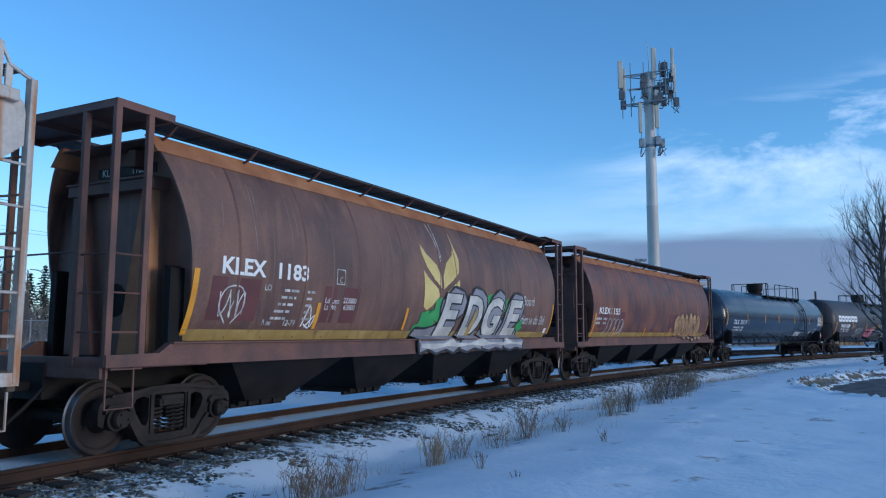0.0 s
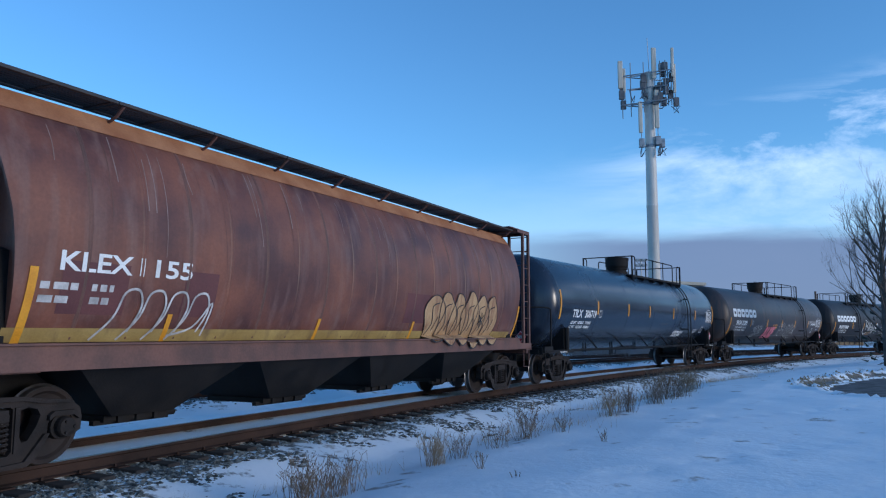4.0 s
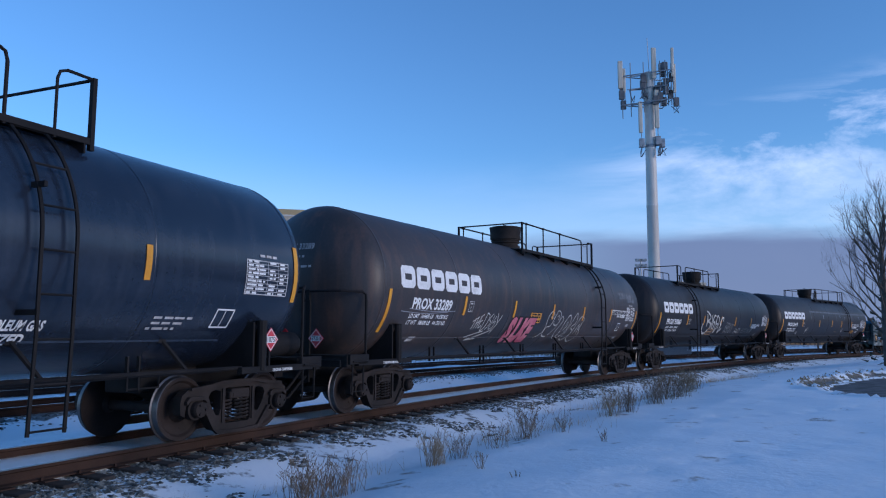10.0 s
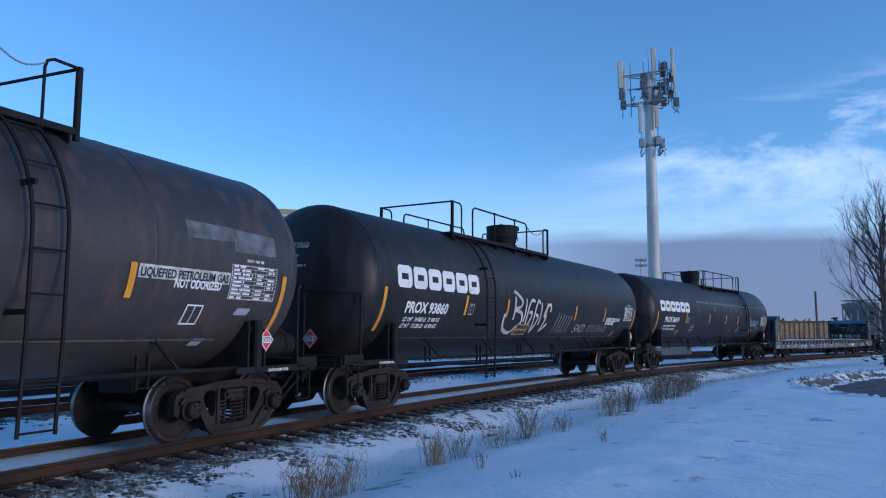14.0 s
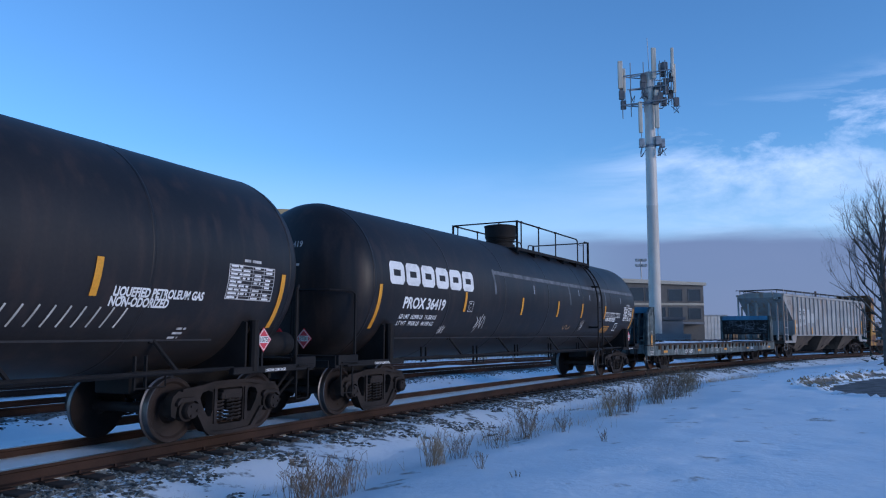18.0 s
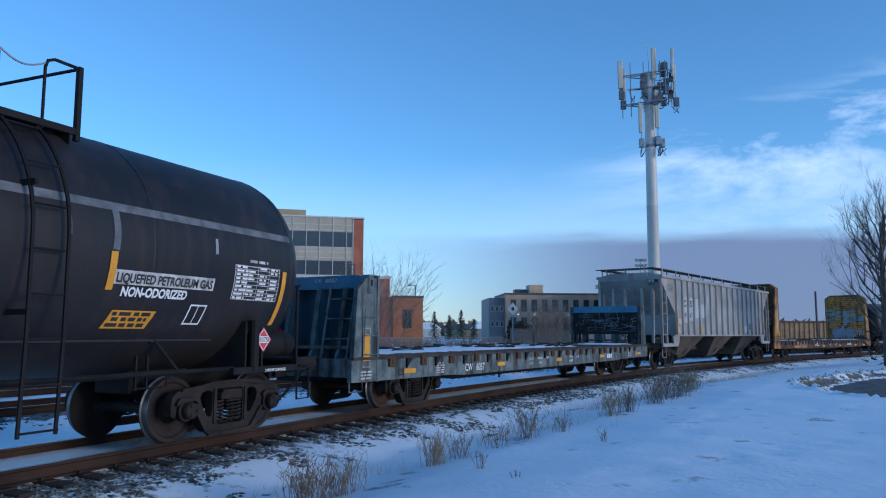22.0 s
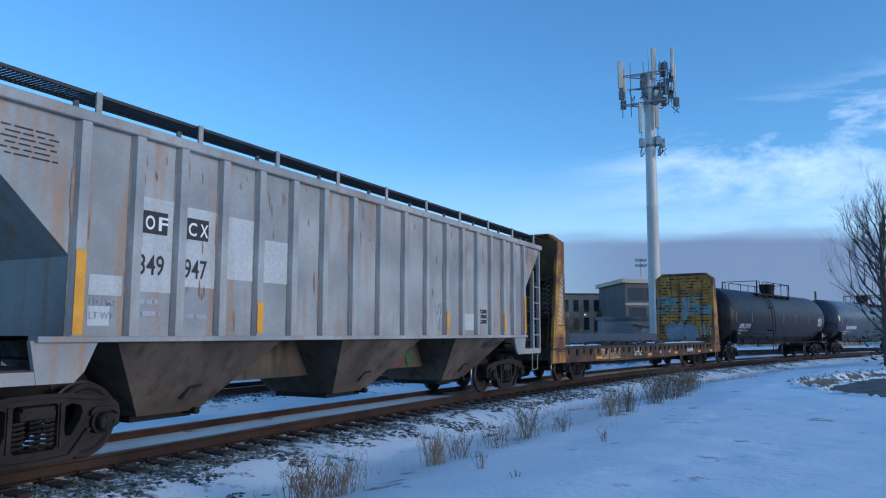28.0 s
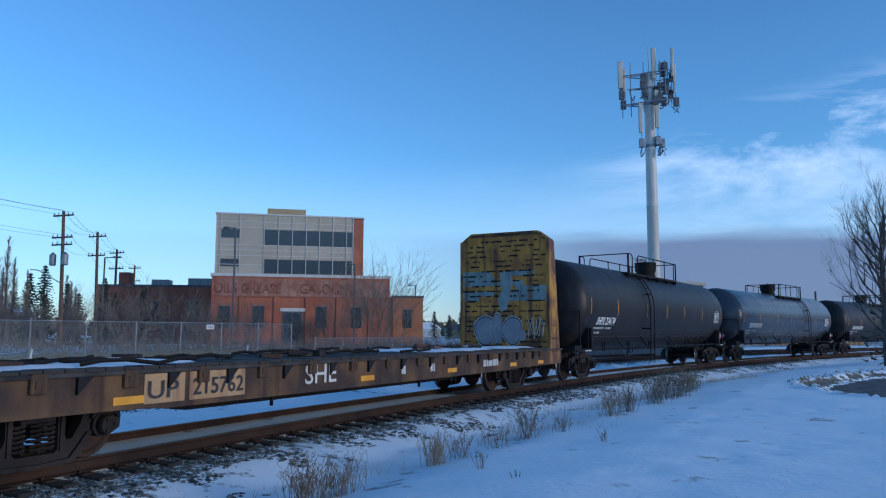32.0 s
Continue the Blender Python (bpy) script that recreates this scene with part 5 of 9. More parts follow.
        pipe(bm, [(e, -0.40, 1.1), (e, -0.34, 1.14), (e, -0.34, 2.12), (e, -0.40, 2.18)], 0.015, 5)
        box(bm, e - 0.03, e + 0.03, -0.50, -0.42, 2.16, 2.36)
        part("end_post", bm, steel, car)
        for y in (-1.42, 1.42):
            bm = pipe(B(), [(k * (H - 0.16), y, 0.98), (k * (H - 0.16), y, 0.47), (k * (H - 0.50), y, 0.47), (k * (H - 0.50), y, 0.98)], 0.017, 5)
            pipe(bm, [(k * (H - 0.10), y * 1.05, 1.02), (k * (H - 0.55), y * 1.05, 1.02)], 0.014, 5)
            part("stirrup_step", bm, steel, car)
        part("uncoupling_rod", pipe(B(), [(k * (H + 0.12), -1.36, 0.92), (k * (H + 0.05), -1.30, 1.04), (k * (H + 0.05), -0.3, 1.04), (k * (H + 0.3), -0.1, 0.98)], 0.014, 5), steel, car)
        part("air_hose", pipe(B(), [(k * (H - 0.1), -0.45, 0.80), (k * (H + 0.20), -0.46, 0.60), (k * (H + 0.42), -0.40, 0.36), (k * (H + 0.62), -0.30, 0.34)], 0.026, 6), UNDER, car)
        # brake-shoe words on the side bar
        bm = lettering("2 INCH HF COMP SHOES", 0.058, 0.002, width=0.52)
        for v in bm.verts:
            v.co = ((-half_sp - 0.55 if k == -1 else half_sp + 0.25) + v.co.x, -1.483, 0.955 + v.co.y)
        part("lettering", bm, WHITE, car, "small white brake-shoe words")
        # hazard placard on the end
        plac = placard(car, e + k * 0.03, -0.69, 1.44, "x", k)
        if k == 1:
            placard(car, half_sp + 0.15, -1.50, 1.44, "y", -1)
            part("placard_post", box(B(), half_sp + 0.13, half_sp + 0.17, -1.49, -1.46, 1.04, 1.6), steel, car)
            bm = lathe(B(), [(e + 0.08, 0.24), (e + 0.11, 0.28), (e + 0.14, 0.24)], 24, "x", (0, 0.55, 1.95))
            bmesh.ops.delete(bm, geom=[q for q in bm.faces if len(q.verts) > 4], context="FACES")
            for t in range(6):
                c, sn = math.cos(t * math.pi / 3), math.sin(t * math.pi / 3)
                pipe(bm, [(e + 0.11, 0.55, 1.95), (e + 0.11, 0.55 + 0.25 * c, 1.95 + 0.25 * sn)], 0.012, 4)
            part("brake_wheel", bm, steel, car)
            bm = lathe(B(), [(H - 1.10, 0.03), (H - 1.06, 0.17), (H - 1.0, 0.20), (H - 0.30, 0.20), (H - 0.24, 0.17), (H - 0.20, 0.03)], 20, "x", (0, -1.02, 1.36))
            part("air_reservoir", bm, steel, car, smooth=True).data.set_sharp_from_angle(angle=radians(30))
    # side pipes on hangers, slanted belly braces
    L0, L1 = -half_sp + 0.48, half_sp - 0.48
    part("side_pipe", pipe(B(), [(L0, -1.38, 1.03), (L1 + 0.1, -1.38, 1.03)], 0.027, 6), steel, car)
    part("train_pipe", pipe(B(), [(L0, -1.08, 0.99), (-1.5, -1.05, 0.96), (1.5, -1.05, 0.96), (L1, -1.08, 0.99)], 0.026, 6), steel, car)
    part("side_pipe", pipe(B(), [(L0, 1.38, 1.03), (L1, 1.38, 1.03)], 0.027, 6), steel, car)
    for k in range(6):
        x = -6.2 + 2.45 * k
        for dx in (0.0, 0.19):
            part("pipe_hanger", box(B(), x + dx - 0.014, x + dx + 0.014, -1.10, -1.06, 0.80 if k % 2 else 0.92, 1.24), steel, car)
        if k % 2:
            part("hanger_loop", pipe(B(), [(x, -1.08, 0.82), (x + 0.55, -1.08, 0.82), (x + 0.55, -1.08, 0.98)], 0.014, 5), steel, car)
    for x in braces:
        yb = -math.sqrt(R * R - (1.42 - zc) ** 2)
        bm = pipe(B(), [(x, yb - 0.01, 1.44), (x + 0.20, -1.37, 1.03)], 0.03, 5)
        box(bm, x - 0.07, x + 0.07, yb - 0.03, yb + 0.05, 1.40, 1.50, 0.01)
        part("belly_brace", bm, steel, car)
    part("belly_pad", box(B(), -0.75, 0.75, -0.4, 0.4, zc - R - 0.08, zc - R + 0.1, 0.03), paint, car)
    return car


def placard(car, u, v, z, axis, facing):
    """A red diamond with a white number panel: across the car (axis x) or on its side (axis y)."""
    def turned(bm, near):
        for q in bm.verts:
            a, b, c = q.co
            q.co = (u + facing * (near + c), v - facing * a, z + b) if axis == "x" else (u + a, v - near - c, z + b)
        bmesh.ops.recalc_face_normals(bm, faces=bm.faces)
        return bm
    plac = part("hazard_placard", turned(prism(B(), [(0, 0.185), (0.185, 0), (0, -0.185), (-0.185, 0)], 0.0, 0.008, "z"), 0.0), RED, car, "red diamond placard with white number panel")
    part("placard_border", turned(panel_diamond(0.17, 0.012), 0.010), WHITE, plac)
    part("placard_panel", turned(box(B(), -0.105, 0.105, -0.05, 0.05, 0.0, 0.003), 0.010), WHITE, plac)
    bm = lettering("1075", 0.105, 0.002, width=0.185)
    for q in bm.verts:
        q.co = (q.co.x - 0.0925, q.co.y - 0.036, 0)
    part("lettering", turned(bm, 0.0145), SPRAY_BLACK, plac)
    return plac


def panel_diamond(r, t):
    """A thin diamond frame in x, y."""
    o = [(0, r), (r, 0), (0, -r), (-r, 0)]
    q = [(a * (1 - t / r * 1.4), b * (1 - t / r * 1.4)) for a, b in o]
    return flat([[o[i], o[(i + 1) % 4], q[(i + 1) % 4], q[i]] for i in range(4)])


def logo(car, x, z, n=6):
    """The owner's emblem as plain white blocks with slots."""
    for k in range(n):
        w, h, c = 0.53, 0.455, 0.07
        x0, t = k * 0.596, 0.14
        o = [(c, 0), (w - c, 0), (w, c), (w, h - c), (w - c, h), (c, h), (0, h - c), (0, c)]
        q = [(t, h * 0.36), (w - t, h * 0.36), (w - t, h * 0.36), (w - t, h * 0.64), (w - t, h * 0.64), (t, h * 0.64), (t, h * 0.64), (t, h * 0.36)]
        quads = []
        for i in range(8):
            m = (i + 1) % 8
            quad = [o[i], o[m], q[m]] + ([q[i]] if q[i] != q[m] else [])
            quads.append([(x0 + u, v) for u, v in quad])
        mark(car, flat(quads), x, z, tank_surf, WHITE, "emblem_block", "white block emblem")


def head_lines(car, hc, body, rng, left=0.42, z0=3.18, R=R_P, zc=Z_P):
    """Number and data lines on the front head."""
    def face(y, z):
        r2 = (y * y + (z - zc) ** 2) / R ** 2
        return -(hc + 0.78 * math.sqrt(max(0.0, 1 - r2))) - 0.012
    for name, bm, z in (("lettering", lettering(body, 0.165, 0.004, width=0.80), z0), ("data_line", bars([(0.0, 0, 0.60), (0.0, -0.10, 0.46), (0.0, -0.20, 0.78), (-0.02, -0.31, 0.28), (-0.02, -0.42, 0.50)], 0.045, rng), z0 - 0.17)):
        for v in bm.verts:
            yy, zz = left - v.co.x, z + v.co.y
            v.co = (face(yy, zz), yy, zz)
        ob = part(name, bm, WHITE_WORN, car)
        if name == "data_line":
            ob["kind"] = "stuff"


def data_table(car, x, z, w, h, rng, surf):
    """The white ruled table of test dates."""
    mark(car, panel(w, h, 0.016, -0.02, 8, 3), x, z, surf, WHITE_WORN, "data_panel", "white ruled data table")
    rows = [(0.03, 0.016 + h * i / 9, w * 0.24) for i in range(9)] + [(w * (0.28 + 0.25 * c), 0.016 + h * i / 9, w * 0.15) for i in range(9) for c in range(3) if (i + c) % 4]
    mark(car, bars(rows, h * 0.055, rng), x, z, surf, WHITE, "data_line", "", 0.008)
    mark(car, bars([(w * 0.3, h + 0.05, w * 0.4)], 0.04, rng), x, z, surf, WHITE_WORN, "data_line", "", 0.008)


def plate_box(car, x, z, surf, w=0.23, h=0.25):
    mark(car, panel(w, h, 0.016, 0.04), x, z, surf, WHITE_WORN, "stencil_box")
    mark(car, lettering("C", 0.13), x + 0.07, z + 0.03, surf, WHITE_WORN)
    mark(car, bars([(0.05, 0.18, 0.13)], 0.03, rng), x, z, surf, WHITE_WORN, "data_line", "", 0.008)


c_car = tank_car("glossy navy-black pressure tank car with white number", 47.38, 8.30, 9.0, TANK_NAVY, -0.03, R_C, Z_C, chain=True, reach=5.38, braces=(-5.87, -3.35, -0.60, 2.03, 4.4, 6.6))
for x, z0, z1 in ((-8.90, 1.99, 2.90), (-5.92, 2.19, 2.64), (-2.96, 2.19, 2.64), (-0.55, 2.19, 2.64), (2.57, 2.18, 2.64), (5.87, 2.19, 2.63), (9.0, 2.03, 2.92)):
    tape(c_car, x - 0.05, z0, z1, navy_surf, 0.10)
mark(c_car, lettering("TILX", 0.345, 0.008, 0.10, width=0.78), -7.95, 2.07, navy_surf, WHITE, label="white slanted reporting mark")
mark(c_car, lettering("306719", 0.345, 0.008, 0.10, width=0.95), -6.97, 2.07, navy_surf, WHITE, label="white slanted car number")
for words, z in (("LD LMT  162500LB   73700KG", 1.855), ("LT WT   100500LB   45600KG", 1.715)):
    mark(c_car, lettering(words, 0.125, 0.003, 0.1, width=1.60), -7.94, z, navy_surf, WHITE, label="small white load line")
plate_box(c_car, -5.78, 2.09, navy_surf)
data_table(c_car, 7.77, 2.11, 1.03, 0.52, rng, navy_surf)
mark(c_car, panel(0.38, 0.27, 0.022, 0.05, 0, 1), 7.31, 1.61, navy_surf, WHITE, "stencil_box")
mark(c_car, bars([(0, 0, 0.7), (0.0, -0.07, 0.55), (-0.05, -0.14, 0.5)], 0.03, rng), 6.2, 1.72, navy_surf, WHITE_WORN, "data_line")
head_lines(c_car, 9.0, "TILX 306719", rng, 0.42, 2.92, R_C, Z_C)
mark(c_car, bars([(0, 0, 1.3), (0.2, -0.05, 0.9)], 0.012, rng), 0.9, 1.98, navy_surf, SCUFF, "scratch_mark", "thin scratch", 0.004)

d_car = tank_car("dull brown-black tank car with white blocks and graffiti", 68.0, 8.03, 8.7, TANK_BROWN, 0.05)
e_car = tank_car("dull black tank car with white graffiti", 88.28, 8.0, 8.7, TANK_BLACK, 0.0, flip=True, chain=True, braces=(-6.3, -3.6, -1.0, 1.6, 3.9, 6.3))
f_car = tank_car("black tank car with grey outline stripes", 108.4, 7.98, 8.7, TANK_BLACK, 0.07)
for car, num, lx, lz, zt, nx, nw, end_x in ((d_car, "PROX 33289", -8.14, 2.46, 1.56, -7.63, 1.64, 7.25), (e_car, "PROX 93860", -8.09, 2.46, 1.59, -7.69, 1.72, 7.22), (f_car, "PROX 36419", -8.20, 2.51, 1.63, -7.63, 1.68, 7.33)):
    logo(car, lx, lz)
    mark(car, lettering(num, 0.31, 0.010, 0.06, width=nw), nx, 2.055 if car is not e_car else 1.97, tank_surf, WHITE, label="white reporting mark")
    head_lines(car, 8.7, num, rng)
    tape(car, -8.55, zt, zt + 0.85, tank_surf, 0.10)
    tape(car, 8.45, zt + 0.03, zt + 0.86, tank_surf, 0.10)
    data_table(car, end_x, 2.02, 1.06, 0.50, rng, tank_surf)
    if car is not e_car:
        mark(car, panel(0.32, 0.27, 0.022, 0.05, 0, 1), end_x - 0.75, 1.65, tank_surf, WHITE, "stencil_box")
for car, x, z in ((d_car, -5.19, 2.04), (e_car, -4.99, 1.98), (f_car, -4.87, 2.04)):
    plate_box(car, x, z, tank_surf)
for car, one, two, z, w in ((d_car, "LD LMT  164400 LB   74 550 KG", "LT WT   98600 LB   44 750 KG", 1.86, 1.60), (e_car, "LD LMT  161800 LB   73 400 KG", "LT WT   101200 LB   45 900 KG", 1.79, 1.45), (f_car, "LD LMT  163900 LB   74 350 KG", "LT WT   99100 LB   44 950 KG", 1.84, 1.45)):
    mark(car, lettering(one, 0.12, 0.003, 0.1, width=w), -7.64, z, tank_surf, WHITE, label="small white load line")
    mark(car, lettering(two, 0.12, 0.003, 0.1, width=w - 0.02), -7.64, z - 0.135, tank_surf, WHITE, label="small white load line")
for car, surf, lines in ((c_car, navy_surf, (("LIQUEFIED PETROLEUM GAS", 3.30, 1.56, 1.38), ("NON-ODORIZED", 3.36, 1.41, 1.16))), (d_car, tank_surf, (("LIQUEFIED PETROLEUM GAS", 5.57, 2.24, 1.62), ("NOT ODORIZED", 6.17, 2.13, 0.90))),
                         (e_car, tank_surf, (("LIQUEFIED PETROLEUM GAS", 5.27, 1.98, 1.53), ("NON-ODORIZED", 5.25, 1.86, 0.95))), (f_car, tank_surf, (("LIQUEFIED PETROLEUM GAS", 5.24, 2.14, 1.66), ("NON-ODORIZED", 5.36, 1.98, 1.10)))):
    for i, (word, x, z, wide) in enumerate(lines):
        if i == 0 and car in (d_car, f_car):
            mark(car, flat([[(-0.03, -0.025), (wide + 0.03, -0.025), (wide + 0.03, 0.145), (-0.03, 0.145)]]), x, z, surf, WHITE_WORN, "stencil_patch", "white stencil patch", 0.005)
            mark(car, lettering(word, 0.155, 0.005, width=wide), x, z, surf, SPRAY_BLACK, label="dark stencilled contents words", lift=0.009)
        else:
            mark(car, lettering(word, 0.155, 0.006, 0.1 if car is c_car else 0.0, width=wide), x, z, surf, WHITE, label="white stencilled contents words")
for x in (-5.42, -2.67, 0.02, 2.60, 5.40):
    tape(d_car, x, 1.96, 2.39, tank_surf, 0.10)
for x in (-5.09, -1.89, 0.70, 2.78, 5.11):
    tape(f_car, x, 2.04, 2.49, tank_surf, 0.10)
for x in (-5.2, -2.95, -0.34, 2.06, 4.93):
    tape(e_car, x, 1.96, 2.41, tank_surf, 0.10)
# graffiti on the second tank car
tag = [[(-5.1, 1.80), (-4.72, 1.92)], [(-4.93, 1.88), (-5.0, 1.62)], [(-4.78, 1.90), (-4.84, 1.62)], [(-4.82, 1.76), (-4.64, 1.80)], [(-4.60, 1.94), (-4.68, 1.64)], [(-4.42, 1.98), (-4.56, 1.92), (-4.52, 1.66), (-4.36, 1.72)], [(-4.56, 1.8), (-4.4, 1.84)],
       [(-4.22, 1.98), (-4.28, 1.6), (-4.05, 1.68), (-3.98, 1.95), (-4.24, 2.02)], [(-3.72, 2.0), (-3.92, 1.88), (-3.74, 1.78), (-3.94, 1.62)], [(-3.62, 1.98), (-3.68, 1.64), (-3.5, 1.66)], [(-3.44, 1.95), (-3.56, 1.78), (-3.38, 1.82), (-3.48, 1.6)], [(-3.36, 2.02), (-3.2, 1.8), (-3.02, 1.98)], [(-3.16, 1.82), (-3.4, 1.5)],
       [(-4.0, 1.58), (-4.6, 1.5), (-5.1, 1.42)], [(-3.3, 1.62), (-4.2, 1.46), (-4.9, 1.36), (-4.2, 1.4)]]
mark(d_car, ribbon([[(-4.76 + (u + 5.1) * 0.70, v + 0.02) for u, v in q] for q in tag], 0.026), 0, 0, tank_surf, SPRAY_WHITE, "graffiti", "thin white tag", 0.008)
mark(d_car, ribbon([[(0, 0.0), (0.9, -0.03), (1.9, 0.02)], [(0.3, 0.06), (1.2, 0.02), (2.2, 0.05)]], 0.014), -8.0, 1.99, tank_surf, SPRAY_GREY, "graffiti", "thin grey scribbled line", 0.008)
for i, (body, x) in enumerate((("S", -2.68), ("L", -2.26), ("K", -1.90), ("E", -1.48))):
    mark(d_car, lettering(body, 0.80, 0.095, 0.15, 0.82), x, 1.36, tank_surf, SPRAY_BLACK, "graffiti", lift=0.010 + i * 0.002)
    mark(d_car, lettering(body, 0.80, 0.06, 0.15, 0.82), x, 1.36, tank_surf, SPRAY_PINK, "graffiti", "pink block-letter graffiti", lift=0.020 + i * 0.002)
mark(d_car, flat([[(0, 0), (0.74, 0), (0.72, 0.27), (-0.02, 0.27)]]), -1.50, 1.84, tank_surf, YELLOW, "warning_panel", "yellow warning panel", 0.008)
mark(d_car, bars([(0.05, 0.20, 0.6), (0.05, 0.13, 0.62), (0.3, 0.02, 0.4)], 0.05, rng), -1.50, 1.84, tank_surf, SPRAY_BLACK, "data_line", "", 0.012)
loops = [[(-0.95, 1.42), (-0.55, 1.62), (-0.62, 2.0), (-0.35, 2.2), (-0.1, 2.02), (-0.2, 1.78), (-0.5, 1.72), (-0.42, 1.5), (-0.05, 1.46)], [(-0.1, 1.95), (0.12, 2.22), (0.42, 2.12), (0.38, 1.85), (0.1, 1.8), (-0.05, 1.92)], [(-0.4, 2.02), (-0.3, 2.08), (-0.22, 1.98)], [(0.15, 2.04), (0.26, 2.08), (0.3, 1.96)],
         [(0.05, 1.5), (0.3, 1.72), (0.55, 2.05), (0.75, 1.95), (0.5, 1.6), (0.75, 1.4), (0.95, 1.62)], [(0.9, 1.45), (0.98, 1.9), (1.3, 2.12), (1.5, 1.85), (1.25, 1.5), (0.95, 1.42)], [(1.15, 1.65), (1.22, 1.9), (1.32, 1.8), (1.15, 1.65)], [(1.4, 1.4), (1.6, 1.85), (1.95, 2.2), (2.05, 1.9), (1.75, 1.75), (2.1, 1.6), (1.7, 1.35), (1.4, 1.4)],
         [(2.0, 1.4), (2.15, 1.85), (2.45, 2.1), (2.75, 2.0), (2.6, 1.75), (2.85, 1.5), (2.5, 1.3), (2.0, 1.4)], [(2.3, 1.55), (2.45, 1.85), (2.6, 1.55)]]
mark(d_car, ribbon([[(-0.52 + (u + 0.95) * 0.90, v - 0.01) for u, v in q] for q in loops], 0.028), 0, 0, tank_surf, SPRAY_WHITE, "graffiti", "thin white outline graffiti", 0.010)
mark(d_car, flat([[(0, 0), (0.26, 0.0), (0.32, 0.10), (0.08, 0.10)]]), -7.25, 1.37, tank_surf, WHITE_WORN, "paint_patch", "", 0.008)
mark(d_car, flat([[(0.0, 0.0), (0.0, 0.24), (0.85, 0.24), (1.9, 0.20), (1.92, -0.10), (0.95, -0.10), (0.95, 0.04)]]), 6.35, 2.80, tank_surf, SCUFF, "paint_patch", "grey overpainted band", 0.005)
for x, z, w, h in ((7.5, 1.80, 0.30, 0.10), (6.95, 1.36, 0.22, 0.10)):
    mark(d_car, flat([[(0, 0), (w, 0), (w + 0.05, h), (0.05, h)]]), x, z, tank_surf, SPRAY_GREY, "paint_patch", "", 0.006)
# graffiti on the third tank car: bold strokes and a row of thin ones
big = [[(-2.62, 2.62), (-2.45, 2.60), (-2.05, 2.40), (-2.12, 2.25), (-2.42, 2.16), (-2.0, 2.08), (-1.86, 1.84), (-2.05, 1.72), (-2.3, 1.56), (-2.75, 1.64), (-2.95, 1.82), (-3.02, 2.05)], [(-2.50, 2.50), (-2.42, 1.90)],
       [(-1.78, 2.48), (-1.74, 1.86)], [(-1.22, 2.42), (-1.45, 2.44), (-1.60, 2.20), (-1.55, 1.84), (-1.38, 1.76), (-1.30, 2.10), (-1.50, 2.10)],
       [(-0.82, 2.38), (-0.98, 2.44), (-1.10, 2.20), (-1.05, 1.80), (-0.95, 1.60), (-0.82, 1.98), (-1.02, 2.06)], [(-0.72, 2.40), (-0.62, 1.78)], [(0.0, 2.16), (-0.04, 2.36), (-0.28, 2.30), (-0.42, 2.06), (-0.26, 2.0), (-0.34, 1.62), (-0.02, 1.82)]]
mark(e_car, ribbon(big, 0.085), 0, 0, tank_surf, SPRAY_WHITE, "graffiti", "bold white tag", 0.012)
mark(e_car, flat([[(0, 0), (0.82, 0), (0.86, 0.30), (0.04, 0.30)]]), -2.05, 1.50, tank_surf, TAN_FILL, "warning_panel", "worn pale warning panel", 0.014)
mark(e_car, bars([(0.1, 0.17, 0.7), (0.08, 0.03, 0.7)], 0.09, rng), -2.05, 1.50, tank_surf, SPRAY_BLACK, "data_line", "dark bars of small print", 0.018)
small = [[(0.62 + 0.22 * i + 0.10, 2.16 - 0.02 * i), (0.60 + 0.22 * i, 1.58)] for i in range(6)] + [[(3.70 + 0.20 * i + 0.06, 1.84), (3.68 + 0.20 * i, 1.60)] for i in range(10)]
small += [[(2.62, 1.80), (2.46, 1.82), (2.42, 1.72), (2.56, 1.68), (2.52, 1.60), (2.40, 1.60)], [(2.66, 1.60), (2.80, 1.82), (2.88, 1.60)], [(2.70, 1.68), (2.86, 1.70)], [(2.94, 1.82), (3.06, 1.82)], [(3.0, 1.82), (2.98, 1.60)], [(2.92, 1.60), (3.05, 1.60)], [(3.14, 1.60), (3.17, 1.82), (3.32, 1.76), (3.30, 1.64), (3.14, 1.60)]]
mark(e_car, ribbon(small, 0.026), 0, 0, tank_surf, SPRAY_WHITE, "graffiti", "row of thin hand-drawn strokes", 0.012)
mark(e_car, bars([(0.06, 0.12, 0.18), (0.03, 0.06, 0.18), (0, 0, 0.18)], 0.03, rng), 6.5, 1.46, tank_surf, WHITE_WORN, "data_line")
# grey outlines on the fourth tank car
mark(f_car, ribbon([[(0.0, -0.55), (-0.02, 0.0), (0.05, 0.0)], [(0.0, 0.0), (5.0, -0.03), (10.4, -0.03), (12.2, -0.03)], [(5.18, 0.0), (5.22, -0.35), (5.26, -0.65)], [(8.68, 0.0), (8.70, -0.30), (8.68, -0.55)]], 0.10), -3.5, 3.06, tank_surf, SCUFF, "outline_stripe", "dull grey outline stripe", 0.005)
for x, z, h in ((-1.1, 2.62, 0.24), (2.5, 2.72, 0.20), (3.5, 2.62, 0.18), (4.5, 2.62, 0.22), (6.9, 2.62, 0.22)):
    mark(f_car, flat([[(0, 0), (0.06, 0.01), (0.06, h), (0.01, h)]]), x, z, tank_surf, SPRAY_GREY, "paint_patch", "", 0.005)
mark(f_car, flat([[(0, 0), (0.70, 0), (0.76, 0.22), (0.06, 0.22)]]), 5.27, 1.59, tank_surf, YELLOW, "warning_panel", "yellow warning panel", 0.008)
